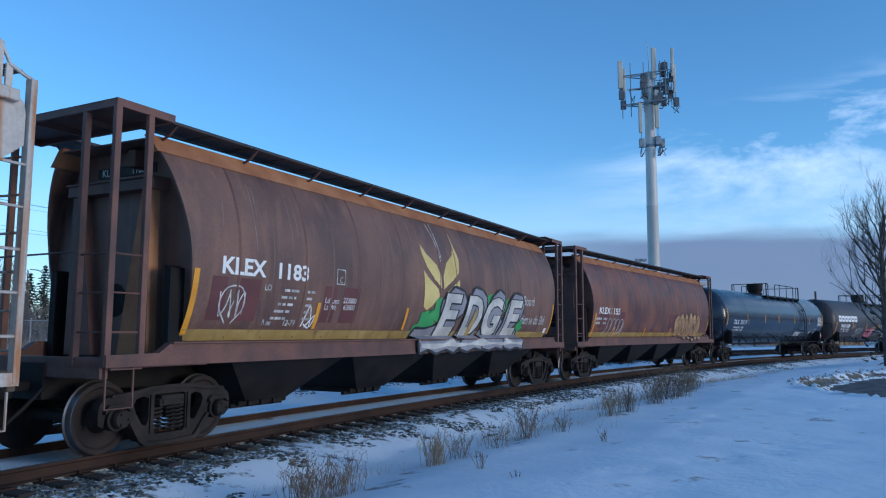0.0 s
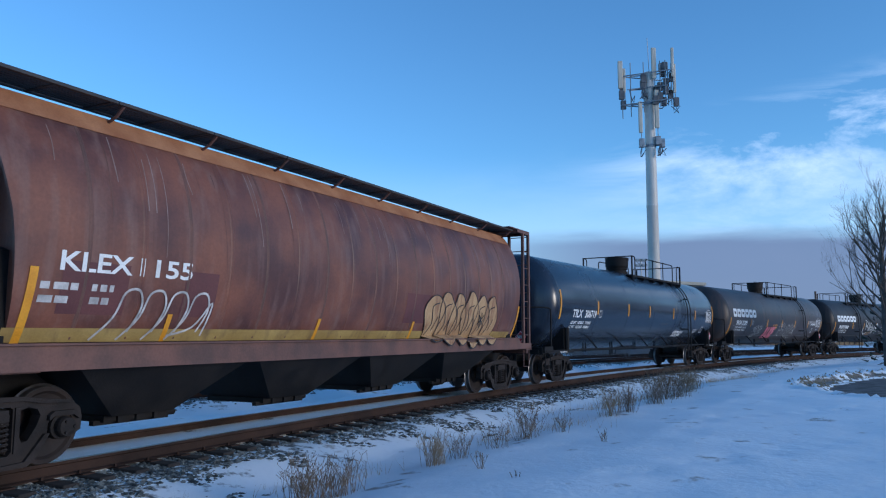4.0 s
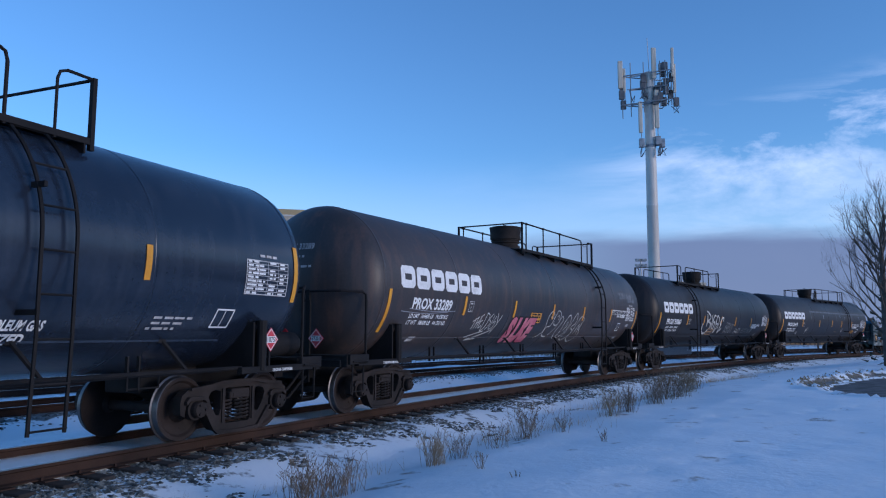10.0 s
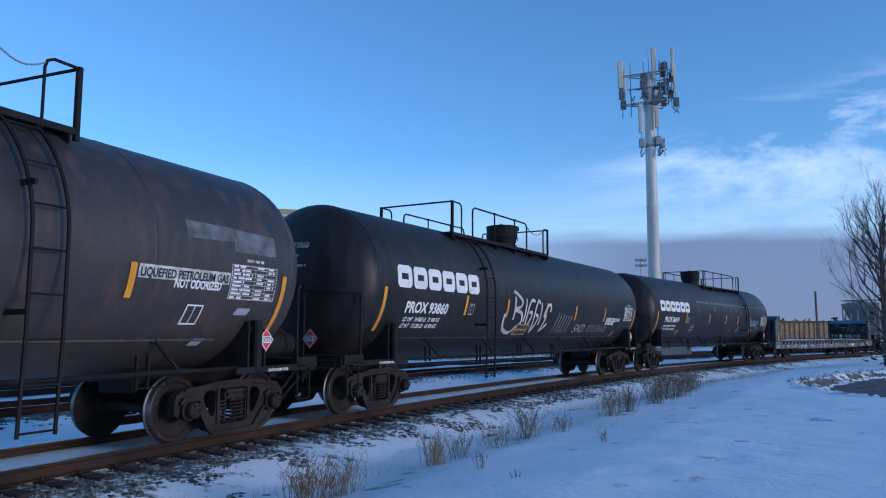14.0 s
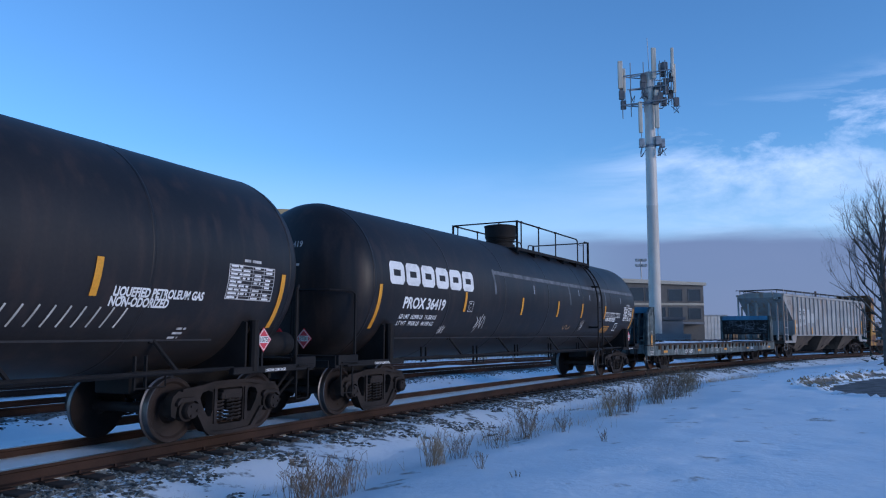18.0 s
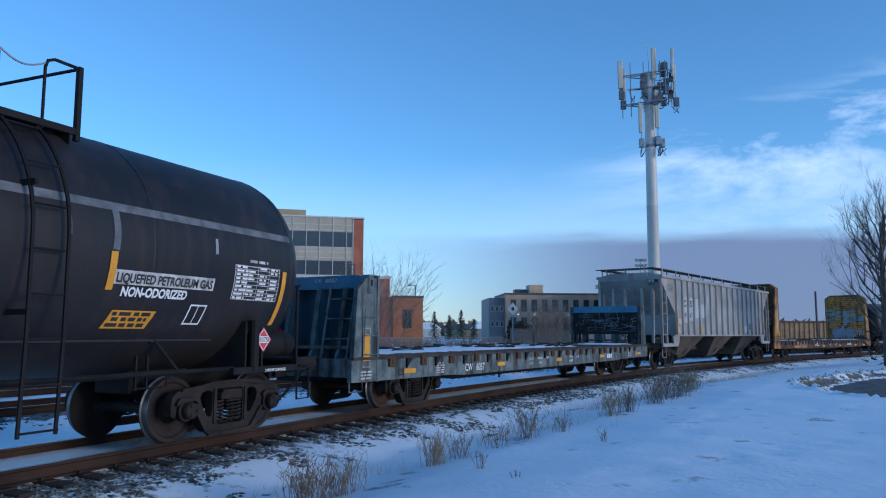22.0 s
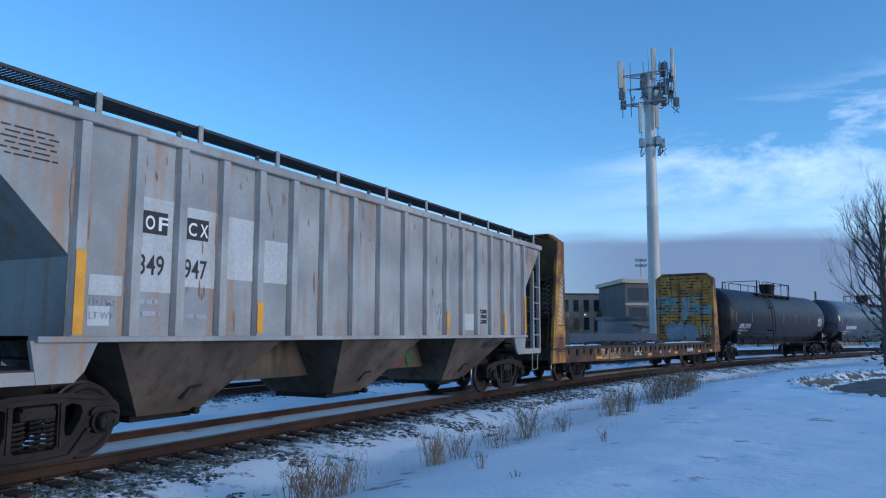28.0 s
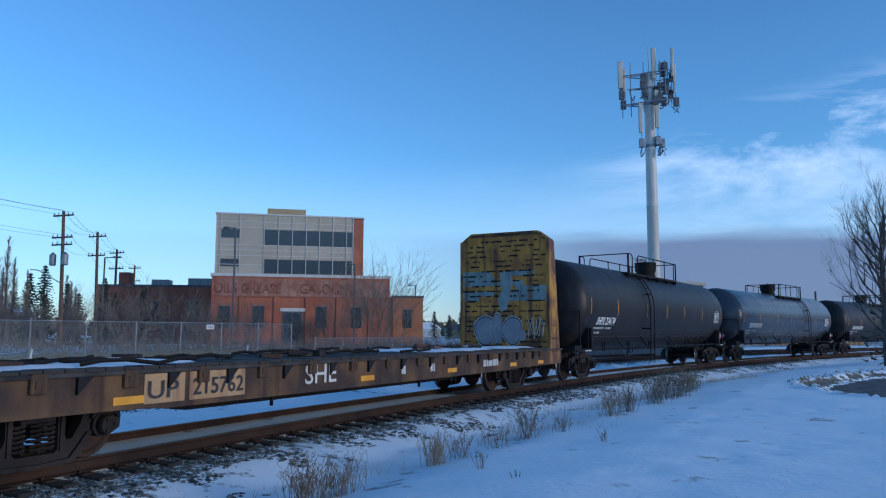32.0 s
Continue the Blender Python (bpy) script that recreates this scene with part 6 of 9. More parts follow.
mark(f_car, bars([(0.08, 0.155, 0.6), (0.10, 0.09, 0.55), (0.05, 0.02, 0.6)], 0.045, rng), 5.27, 1.59, tank_surf, SPRAY_BLACK, "data_line", "dark bars of small print", 0.012)
mark(f_car, ribbon([scribble(rng, 0, 0.5, 0, 0.28, 11), [(0.1, -0.1), (0.3, 0.35)], scribble(rng, -1.55, -1.30, -0.12, 0.03, 13)], 0.018), -4.3, 1.66, tank_surf, WHITE_WORN, "graffiti", "thin white tag", 0.012)
mark(f_car, ribbon([scribble(rng, 0, 0.5, 0, 0.1, 9)], 0.02), 1.6, 1.68, tank_surf, TAN_FILL, "graffiti", "faint tan scrawl", 0.012)
mark(f_car, ribbon([scribble(rng, 0, 0.25, 0, 0.3, 9)], 0.018), 3.0, 1.66, tank_surf, WHITE_WORN, "graffiti", "thin white tag", 0.012)

j_car = tank_car("black tank car with thin yellow stripes and small marks", 190.05, 8.05, 8.5, TANK_BLACK, 1.6, flip=True)
k_car = tank_car("glossy grey-black tank car", 210.8, 8.3, 8.5, TANK_GREY, 0.3, reach=3.3)
l_car = tank_car("dull black tank car at the end of the visible train", 231.6, 8.05, 8.5, TANK_BLACK, -1.4, reach=3.4)
for car, num in ((j_car, "SHPX 224174"), (k_car, ""), (l_car, "")):
    for x in (-8.3, -5.9, -2.8, -0.4, 2.0, 4.8, 8.2):
        tape(car, x, 2.2, 2.75, tank_surf, 0.045)
    if num:
        mark(car, lettering(num, 0.36, 0.008, 0.12, 0.80), -7.6, 1.86, tank_surf, WHITE, label="white slanted reporting mark")
    else:
        mark(car, bars([(0, 0, 2.0)], 0.26, rng), -7.4, 1.9, tank_surf, WHITE_WORN, "lettering")
    mark(car, bars([(0, 0, 0.9), (1.05, 0, 0.5), (0, -0.16, 0.8)], 0.07, rng), -7.7, 1.70, tank_surf, WHITE_WORN, "data_line")
    data_table(car, 7.0, 2.1, 0.9, 0.5, rng, tank_surf)

# ---- bulkhead flat cars ----


def side_1_5(z):
    return 1.5


def flat_deck(name, label, place, sill_paint, half_len, bulk_in, rng):
    """A deck with deep side sills; the bulkheads are added to it."""
    car = start_car(name, label, place, 7.2, half_len, "33", "flat car")
    b = bulk_in
    for side in (-1, 1):
        bm = prism(B(), [(-half_len, 0.63), (-half_len, 1.06), (half_len, 1.06), (half_len, 0.63), (6.4, 0.62), (5.6, 0.585), (-5.6, 0.585), (-6.4, 0.62)], side * 1.44 - 0.05, side * 1.44 + 0.05)
        part("side_sill", bm, sill_paint, car)
        bm = box(B(), -half_len, half_len, side * 1.46 - 0.08, side * 1.46 + 0.08, 1.04, 1.09, 0.008)
        part("deck_edge", bm, PLANK, car)
    bm = box(B(), -half_len + 0.05, half_len - 0.05, -0.38, 0.38, 0.62, 1.0)
    part("centre_sill", bm, UNDER, car)
    for x in (-half_len + 0.06, half_len - 0.06):
        part("end_beam", box(B(), x - 0.06, x + 0.06, -1.42, 1.42, 0.72, 1.06, 0.01), sill_paint, car)
    for k in range(9):
        x = -6.4 + k * 1.6
        part("cross_bearer", prism(B(), [(-1.38, 0.9), (-0.4, 0.66), (0.4, 0.66), (1.38, 0.9), (1.38, 1.02), (-1.38, 1.02)], x - 0.06, x + 0.06, "x"), UNDER, car)
    n = int(2 * b / 0.262)
    first = None
    for k in range(n):
        x = -b + (k + 0.5) * 2 * b / n
        m = Matrix.Translation((x, 0, 1.06 + rng.uniform(0, 0.012)))
        if first is None:
            first = part("deck_plank", box(B(), -0.125, 0.125, -1.49, 1.49, 0, 0.06), PLANK, car)
            first.matrix_basis = m
        else:
            again(first, car, m)
    first = gus = None
    n = int((b - 0.3) / 1.196)
    for k in range(-n, n + 1):
        x = -0.308 + k * 1.196
        if first is None:
            bm = box(B(), -0.095, 0.095, -0.055, 0.03, -0.17, 0.05, 0.012)
            box(bm, -0.05, 0.05, -0.068, -0.055, -0.11, -0.03)
            first = part("stake_pocket", bm, RUST_SILL, car, "rusted stake pocket")
            first.location = (x, -1.50, 1.05)
            gus = part("sill_gusset", prism(B(), [(-0.02, 0.0), (0.18, 0.0), (-0.02, -0.20)], -0.05, 0.0), UNDER, car)
            gus.location = (x + 0.56, -1.49, 1.04)
        else:
            again(first, car, Matrix.Translation((x, -1.50, 1.05)))
            if k < n:
                again(gus, car, Matrix.Translation((x + 0.56 + rng.uniform(-0.1, 0.1), -1.49, 1.04)))
    # deep fish-belly centre sill and a few brake hangers
    part("belly_sill", prism(B(), [(-6.0, 0.62), (-4.4, 0.40), (4.4, 0.40), (6.0, 0.62)], -0.50, 0.50), UNDER, car)
    for x in (-3.4, 1.3, 3.0):
        part("rod_hanger", box(B(), x - 0.02, x + 0.02, -1.30, -1.26, 0.42, 0.62), UNDER, car)
    return car


def snow_sheet(car, x0, x1, y0, y1, z, rng):
    bm = B()
    n, m = max(4, int((x1 - x0) / 0.3)), 9
    grid = []
    for i in range(n + 1):
        row = []
        for j in range(m + 1):
            edge = min(i, n - i) / n * 2 * (x1 - x0), min(j, m - j) / m * 2 * (y1 - y0)
            h = 0.035 * min(1, min(edge) / 0.5) + rng.uniform(0, 0.010)
            x, y = x0 + (x1 - x0) * i / n, y0 + (y1 - y0) * j / m
            if j in (0, m):
                y += rng.uniform(-0.10, 0.10)
            if i in (0, n):
                x += rng.uniform(-0.2, 0.2)
            row.append(bm.verts.new((x, min(max(y, -1.48), 1.48), z + (h if 0 < i < n and 0 < j < m else -0.01))))
        grid.append(row)
    for i in range(n):
        for j in range(m):
            bm.faces.new((grid[i][j], grid[i + 1][j], grid[i + 1][j + 1], grid[i][j + 1]))
    bmesh.ops.recalc_face_normals(bm, faces=bm.faces)
    return part("snow_patch", bm, SNOW_LUMP, car, "thin snow lying on the deck", smooth=True)


def lashings(car, rng, b, z):
    """Chains, wedges and broken boards left on the deck."""
    for k in range(24):
        x, y = rng.uniform(-b + 0.8, b - 0.6), rng.uniform(-1.3, 1.2)
        pts = [(x, y, z + 0.04)]
        for _ in range(7):
            pts.append((pts[-1][0] + rng.uniform(0.1, 0.3), max(-1.45, min(1.4, pts[-1][1] + rng.uniform(-0.12, 0.12))), z + rng.uniform(0.03, 0.09)))
        if pts[-1][0] < b:
            part("lashing_chain", pipe(B(), pts, 0.028, 5), UNDER, car)
    for k in range(18):
        x, y, a = rng.uniform(-b + 0.8, b - 0.8), rng.uniform(-1.3, 1.2), rng.uniform(0, 3.1)
        bm = box(B(), -rng.uniform(0.12, 0.3), 0.2, -0.07, 0.07, 0, rng.uniform(0.04, 0.11), 0.01)
        ob = part("timber_block", bm, (RUST_SILL, PLANK, RUST, PURPLE)[k % 4], car)
        ob.matrix_basis = Matrix.Translation((x, y, z + 0.004)) @ Matrix.Rotation(a, 4, "Z") @ Matrix.Rotation(rng.uniform(-0.15, 0), 4, "Y")


g_car = flat_deck("bulkhead_flat_car", "faded teal bulkhead flat car with snow on its plank deck", 129.3, TEAL, 9.95, 9.08, rng)
snow_sheet(g_car, -9.0, -4.4, -1.42, 1.42, 1.125, rng)
snow_sheet(g_car, 6.2, 8.8, -1.3, 1.3, 1.125, rng)
snow_sheet(g_car, -3.0, -0.5, 0.1, 1.4, 1.125, rng)
snow_sheet(g_car, -5.2, -1.6, -1.38, 1.3, 1.142, rng)
snow_sheet(g_car, -1.3, 2.4, -1.36, 1.3, 1.142, rng)
lashings(g_car, rng, 9.0, 1.125)
for k in (-1, 1):
    x_in, x_out = k * 9.1, k * 9.9
    bm = box(B(), min(x_in, x_in + k * 0.12), max(x_in, x_in + k * 0.12), -1.38, 1.38, 1.52 if k == 1 else 1.08, 2.40)
    part("bulkhead_wall", bm, UNDER if k == 1 else TEAL_DARK, g_car, "dark ribbed bulkhead wall")
    if k == 1:
        for y in (-1.33, -0.98, -0.62, -0.28, 0.08, 0.42, 0.78, 1.1, 1.33):
            part("bulkhead_post", box(B(), x_in + 0.01, x_in + 0.09, y - 0.04, y + 0.04, 1.06, 1.53), (TEAL, UNDER)[int(abs(y) * 10) % 2], g_car)
    for i in range(8):
        z = 1.16 + i * 0.155
        if k == 1 and z < 1.5:
            continue
        part("bulkhead_slat", box(B(), min(x_in - k * 0.03, x_in), max(x_in - k * 0.03, x_in), -1.36, 1.36, z, z + 0.13), UNDER, g_car)
    bm = prism(B(), [(-1.46, 2.40), (1.46, 2.40), (1.40, 2.62), (1.2, 2.66), (-1.2, 2.66), (-1.40, 2.62)], x_in, x_in + k * 0.38, "x")
    part("bulkhead_cap", bm, BLUE_CAP, g_car, "blue top beam")
    for y in (-1.42, 1.42):
        bm = prism(B(), [(x_in, 0.63), (x_in, 2.60), (x_in + k * 0.38, 2.60), (x_in + k * 0.66, 2.36), (x_out, 0.63)], y - 0.05, y + 0.05)
        part("corner_gusset", bm, TEAL, g_car)
        part("gusset_edge", prism(B(), [(x_in, 0.62), (x_in + k * 0.06, 0.62), (x_in + k * 0.06, 2.66), (x_in, 2.66)], y - 0.08, y + 0.08), TEAL, g_car)
        part("lifting_lug", box(B(), min(x_in + k * 0.20, x_in + k * 0.36), max(x_in + k * 0.20, x_in + k * 0.36), y - 0.09, y + 0.09, 2.30, 2.66, 0.02), TEAL, g_car)
        part("lug_hole", box(B(), min(x_in + k * 0.25, x_in + k * 0.31), max(x_in + k * 0.25, x_in + k * 0.31), y - 0.094, y + 0.094, 2.44, 2.56), UNDER, g_car)
    for y in (-1.0, -0.35, 0.35, 1.0):
        bm = prism(B(), [(x_in + k * 0.12, 1.06), (x_in + k * 0.72, 1.06), (x_in + k * 0.60, 1.30), (x_in + k * 0.40, 2.42), (x_in + k * 0.12, 2.42)], y - 0.03, y + 0.03)
        part("bulkhead_brace", bm, TEAL_DARK, g_car)
        part("brace_flange", prism(B(), [(x_in + k * 0.60, 1.30), (x_in + k * 0.63, 1.30), (x_in + k * 0.43, 2.42), (x_in + k * 0.40, 2.42)], y - 0.055, y + 0.055), TEAL, g_car)
    part("bulkhead_shelf", box(B(), min(x_in + k * 0.10, x_in + k * 0.66), max(x_in + k * 0.10, x_in + k * 0.66), -1.36, 1.36, 1.24, 1.30), TEAL, g_car)
    bm = B()
    for y0, y1 in ((-1.27, -0.66),):
        xa, xb = x_out - k * 0.04, x_in + k * 0.46
        for y in (y0, y1):
            pipe(bm, [(xa, y, 0.9), (xb, y, 2.42)], 0.024, 5)
        for q in range(4):
            f = (q + 0.4) / 4
            pipe(bm, [(xa + (xb - xa) * f, y0, 0.9 + 1.52 * f), (xa + (xb - xa) * f, y1, 0.9 + 1.52 * f)], 0.016, 5)
    pipe(bm, [(x_in + k * 0.12, -1.50, 1.1), (x_in + k * 0.12, -1.54, 2.3)], 0.013, 5)
    pipe(bm, [(x_in + k * 0.5, -1.50, 1.1), (x_in + k * 0.5, -1.54, 2.0)], 0.013, 5)
    part("bulkhead_ladder", bm, TEAL, g_car)
    rungs(g_car, (x_in + k * 0.12, -1.54), (x_in + k * 0.5, -1.54), (1.14, 1.5, 1.85), TEAL)
    bm = pipe(B(), [(x_out, -1.4, 0.70), (x_out, -1.4, 0.45), (x_out - k * 0.4, -1.4, 0.45), (x_out - k * 0.4, -1.4, 0.70)], 0.016, 5)
    part("stirrup_step", bm, TEAL, g_car)
mark(g_car, flat([[(0, 0), (0.19, 0), (0.19, 0.50), (0, 0.50)]]), -9.60, 1.02, side_1_5, YELLOW, "reflective_stripe", "yellow reflective panel", 0.0)
mark(g_car, panel(0.23, 0.74, 0.012), -9.62, 0.90, side_1_5, WHITE_WORN, "stencil_box", "", 0.004)
for x in (-8.20, -3.92, 0.03, 4.0, 8.45):
    mark(g_car, flat([[(0, 0), (0.44, 0), (0.44, 0.095), (0, 0.095)]]), x, 0.73, side_1_5, YELLOW, "reflective_stripe", "yellow reflective stripe", 0.0)
mark(g_car, lettering("CW", 0.235, 0.003, width=0.36), -5.63, 0.675, side_1_5, WHITE, label="white reporting mark")
mark(g_car, lettering("6057", 0.235, 0.003, width=0.43), -5.08, 0.67, side_1_5, WHITE, label="white car number")
mark(g_car, bars([(0, -0.05 * i, 0.35) for i in range(5)], 0.026, rng), -6.94, 0.88, side_1_5, WHITE_WORN, "data_line")
mark(g_car, bars([(0, -0.06 * i, 0.34) for i in range(3)], 0.03, rng), -9.68, 0.80, side_1_5, WHITE_WORN, "data_line")
for word, x, z, wide in (("LD LMT", -1.99, 0.815, 0.31), ("LT WT", -1.98, 0.685, 0.27)):
    mark(g_car, lettering(word, 0.10, 0.002, width=wide), x, z, side_1_5, WHITE_WORN, label="worn white load words")
mark(g_car, bars([(0, 0.0, 0.33), (0.05, -0.13, 0.25), (0.62, 0.0, 0.14)], 0.05, rng), -1.37, 0.83, side_1_5, WHITE_WORN, "data_line")
for word, x, z, wide in (("IH 5-0", 1.08, 0.81, 0.25), ("IL 62-0", 1.07, 0.685, 0.27), ("L 67", 1.69, 0.79, 0.2)):
    mark(g_car, lettering(word, 0.095, 0.002, width=wide), x, z, side_1_5, WHITE, label="white stencilled size marks")
mark(g_car, flat([[(0.0, 0.0), (0.14, 0.0), (0.18, 0.15), (0.04, 0.15)], [(0.20, 0.0), (0.32, 0.0), (0.36, 0.15), (0.24, 0.15)], [(0.38, 0.0), (0.50, 0.0), (0.54, 0.15), (0.42, 0.15)]]), 4.71, 0.69, side_1_5, WHITE, "emblem_block", "small white slanted emblem", 0.004)
mark(g_car, flat([[(0, 0), (0.3, 0), (0.3, 0.30), (0, 0.30)]]), 8.1, 0.66, side_1_5, SPRAY_BLACK, "data_panel", "black data panel", 0.004)
mark(g_car, bars([(0.02, 0.03 + 0.08 * i, 0.26) for i in range(4)], 0.045, rng), 8.1, 0.66, side_1_5, WHITE_WORN, "data_line", "", 0.008)
mark(g_car, bars([(0, -0.07 * i, 0.45) for i in range(4)], 0.04, rng), 7.2, 0.9, side_1_5, WHITE_WORN, "data_line", "", 0.004)
for body, y in (("CW", -0.20), ("6057", -0.46)):
    bm = lettering(body, 0.11, 0.002, width=0.17 if body == "CW" else 0.30)
    for v in bm.verts:
        v.co = (-9.485, y - v.co.x, 2.53 + v.co.y)
    part("lettering", bm, WHITE_WORN, g_car)
mark(g_car, panel(0.2, 0.13, 0.016, 0, 1, 1), -8.42, 0.70, side_1_5, UNDER, "stencil_box", "", 0.004)
# hand-drawn white lines on the far bulkhead's inner face
for i in range(80):
    y0, z0, ln, up = rng.uniform(-1.2, 1.2), rng.uniform(1.62, 2.3), rng.uniform(0.15, 0.7), rng.random() < 0.4
    bm = ribbon([[(0, 0), (ln * 0.5, rng.uniform(-0.06, 0.06)), (ln, rng.uniform(-0.1, 0.1))]], rng.uniform(0.008, 0.02))
    for v in bm.verts:
        a, b = (v.co.y, v.co.x * 0.9) if up else (v.co.x, v.co.y)
        v.co = (9.065, max(-1.34, min(1.34, y0 - a)), min(2.38, max(1.56, z0 + b)))
    part("scratch_mark", bm, SCUFF, g_car)

i_car = flat_deck("bulkhead_flat_car", "rusty yellow flat car with tall bulkheads and graffiti", 169.4, RUST_SILL, 10.0, 9.0, rng)
snow_sheet(i_car, -8.0, -4.5, -1.2, 1.3, 1.125, rng)
snow_sheet(i_car, 2.0, 5.5, -1.3, 0.8, 1.125, rng)
snow_sheet(i_car, 6.2, 8.8, -1.2, 1.3, 1.125, rng)
lashings(i_car, rng, 8.9, 1.125)
for k in (-1, 1):
    x_in, x_out = k * 9.0, k * 9.9
    bm = prism(B(), [(-1.46, 1.06), (1.46, 1.06), (1.46, 4.42), (1.12, 4.68), (-1.12, 4.68), (-1.46, 4.42)], x_in, x_in + k * 0.10, "x")
    part("bulkhead_wall", bm, BULK_BROWN, i_car, "rusting bulkhead wall behind lining boards")
    slots = B()
    for r in range(22):                   # battered lining boards, with dark slots where the edges are chewed away
        z = 1.14 + r * 0.156
        lim = 1.42 if z < 4.25 else 1.42 - (z - 4.25) * 0.9
        lo, hi = min(x_in - k * 0.035, x_in), max(x_in - k * 0.035, x_in)
        cuts = [-lim]
        while cuts[-1] < lim - 0.5:
            cuts.append(cuts[-1] + rng.uniform(0.35, 1.1))
        cuts[-1] = lim
        for y0, y1 in zip(cuts, cuts[1:]):
            pale = 2.3 < z < 3.42 and rng.random() < 0.66
            part("lining_board", box(B(), lo, hi, y0, y1, z, z + 0.152), SPRAY_BLUE if pale else (LIT_BOARD_YEL if z > 2.2 or rng.random() < 0.35 else YEL_RUST), i_car)
        for _ in range(11):
            y, w = rng.uniform(-lim, lim - 0.2), rng.uniform(0.04, 0.24)
            box(slots, lo - 0.003, hi + 0.003, y, min(y + w, lim), z - rng.uniform(0.015, 0.035), z + rng.uniform(0.01, 0.03))
    part("chewed_slot", slots, TRUCK, i_car, "dark chewed slots between boards")["kind"] = "stuff"
    for y in (-1.45, 1.45):
        bm = prism(B(), [(x_in - k * 0.04, 0.64), (x_in - k * 0.04, 4.44), (x_in + k * 0.42, 4.40), (x_out, 0.64)], y - 0.05, y + 0.05)
        part("corner_gusset", bm, YEL_RUST, i_car)
    for y in (-0.55, 0.12, 0.8):
        bm = prism(B(), [(x_in + k * 0.1, 1.06), (x_out - k * 0.08, 1.06), (x_in + k * 0.38, 4.45), (x_in + k * 0.1, 4.45)], y - 0.03, y + 0.03)
        box(bm, min(x_in + k * 0.1, x_in + k * 0.32), max(x_in + k * 0.1, x_in + k * 0.32), y - 0.08, y + 0.08, 4.30, 4.46)
        part("bulkhead_brace", bm, BULK_BROWN, i_car)
    for z in (2.0, 3.2):
        part("cross_beam", box(B(), min(x_in + k * 0.1, x_in + k * 0.42), max(x_in + k * 0.1, x_in + k * 0.42), -1.4, 1.4, z, z + 0.08), BULK_BROWN, i_car)
    bm = prism(B(), [(-1.50, 4.42), (-1.12, 4.70), (1.12, 4.70), (1.50, 4.42), (1.44, 4.40), (1.1, 4.65), (-1.1, 4.65), (-1.44, 4.40)], x_in - k * 0.03, x_in + k * 0.36, "x")
    part("bulkhead_cap", bm, YEL_RUST, i_car)
    xa, xb = x_out - k * 0.04, x_in + k * 0.5
    for y in (-1.30, -0.85):
        part("ladder_rail", pipe(B(), [(xa, y, 1.0), (xb, y, 3.2)], 0.022, 5), RUST_SILL, i_car)
    for i in range(6):
        f = (i + 0.4) / 6
        part("rung", pipe(B(), [(xa + (xb - xa) * f, -1.30, 1.0 + 2.2 * f), (xa + (xb - xa) * f, -0.85, 1.0 + 2.2 * f)], 0.014, 5), RUST_SILL, i_car)
    for z in (1.0, 1.4, 1.8):
        part("hand_hold", pipe(B(), [(x_in + k * 0.1, -1.54, z), (x_in + k * 0.5, -1.54, z)], 0.014, 5), RUST_SILL, i_car)
    bm = pipe(B(), [(x_out, -1.4, 0.70), (x_out, -1.4, 0.45), (x_out - k * 0.4, -1.4, 0.45), (x_out - k * 0.4, -1.4, 0.70)], 0.016, 5)
    part("stirrup_step", bm, RUST_SILL, i_car)
for x in (-6.50, -1.24, 2.2, 5.8, 7.9):
    mark(i_car, flat([[(0, 0), (0.45, 0), (0.45, 0.095), (0, 0.095)]]), x, 0.68, side_1_5, YELLOW, "reflective_stripe", "yellow reflective stripe", 0.0)
for body, x, size, mt in (("UP", -6.0, 0.31, SPRAY_BLACK), ("215762", -5.25, 0.31, SPRAY_BLACK), ("SHE", -2.86, 0.44, SPRAY_WHITE)):
    mark(i_car, lettering(body, size, 0.004, width={"UP": 0.50, "SHE": 0.86}.get(body, 0.96)), x, 0.725, side_1_5, mt, label="hand-painted lettering")
mark(i_car, flat([[(0, 0), (0.66, 0), (0.66, 0.37), (0, 0.37)]]), -6.05, 0.66, side_1_5, TAN_FILL, "paint_patch", "dirty tan patch", -0.004)
mark(i_car, flat([[(0, 0), (1.06, 0), (1.06, 0.37), (0, 0.37)]]), -5.31, 0.66, side_1_5, TAN_FILL, "paint_patch", "dirty tan patch", -0.004)
mark(i_car, bars([(-0.6, 0, 0.2), (0.6, 0, 0.2), (3.3, 0, 0.9)], 0.16, rng), 0.8, 0.74, side_1_5, WHITE_WORN, "graffiti", "", 0.002)
# bubble graffiti and tag on the far bulkhead, tag on the near one
for i, (y, wd, ht, up) in enumerate(((0.62, 0.36, 0.44, 1.62), (-0.28, 0.32, 0.42, 1.62), (0.22, 0.17, 0.46, 1.68), (-0.62, 0.10, 0.16, 1.5))):
    ring = [(y + wd * math.cos(t) * (1 + 0.12 * math.sin(3 * t + i)), up + ht * math.sin(t)) for t in [q * math.tau / 20 for q in range(20)]]
    for grow_by, mt, lift in ((1.12, SPRAY_WHITE, 0.0), (1.05, SPRAY_BLACK, 0.001), (0.97, LAVENDER, 0.002)):
        bm = B()
        bm.faces.new([bm.verts.new((8.955 - lift - 0.003 * i, y + (u - y) * grow_by, up + (v - up) * grow_by)) for u, v in ring])
        part("graffiti", bm, mt, i_car, "pale blue bubble graffiti")
bm = B()
bm.faces.new([bm.verts.new((8.957, u, v)) for u, v in ((0.12, 3.42), (-0.3, 3.42), (-0.22, 2.7), (-0.1, 2.3), (0.1, 2.2), (0.2, 2.6), (0.05, 2.9))])
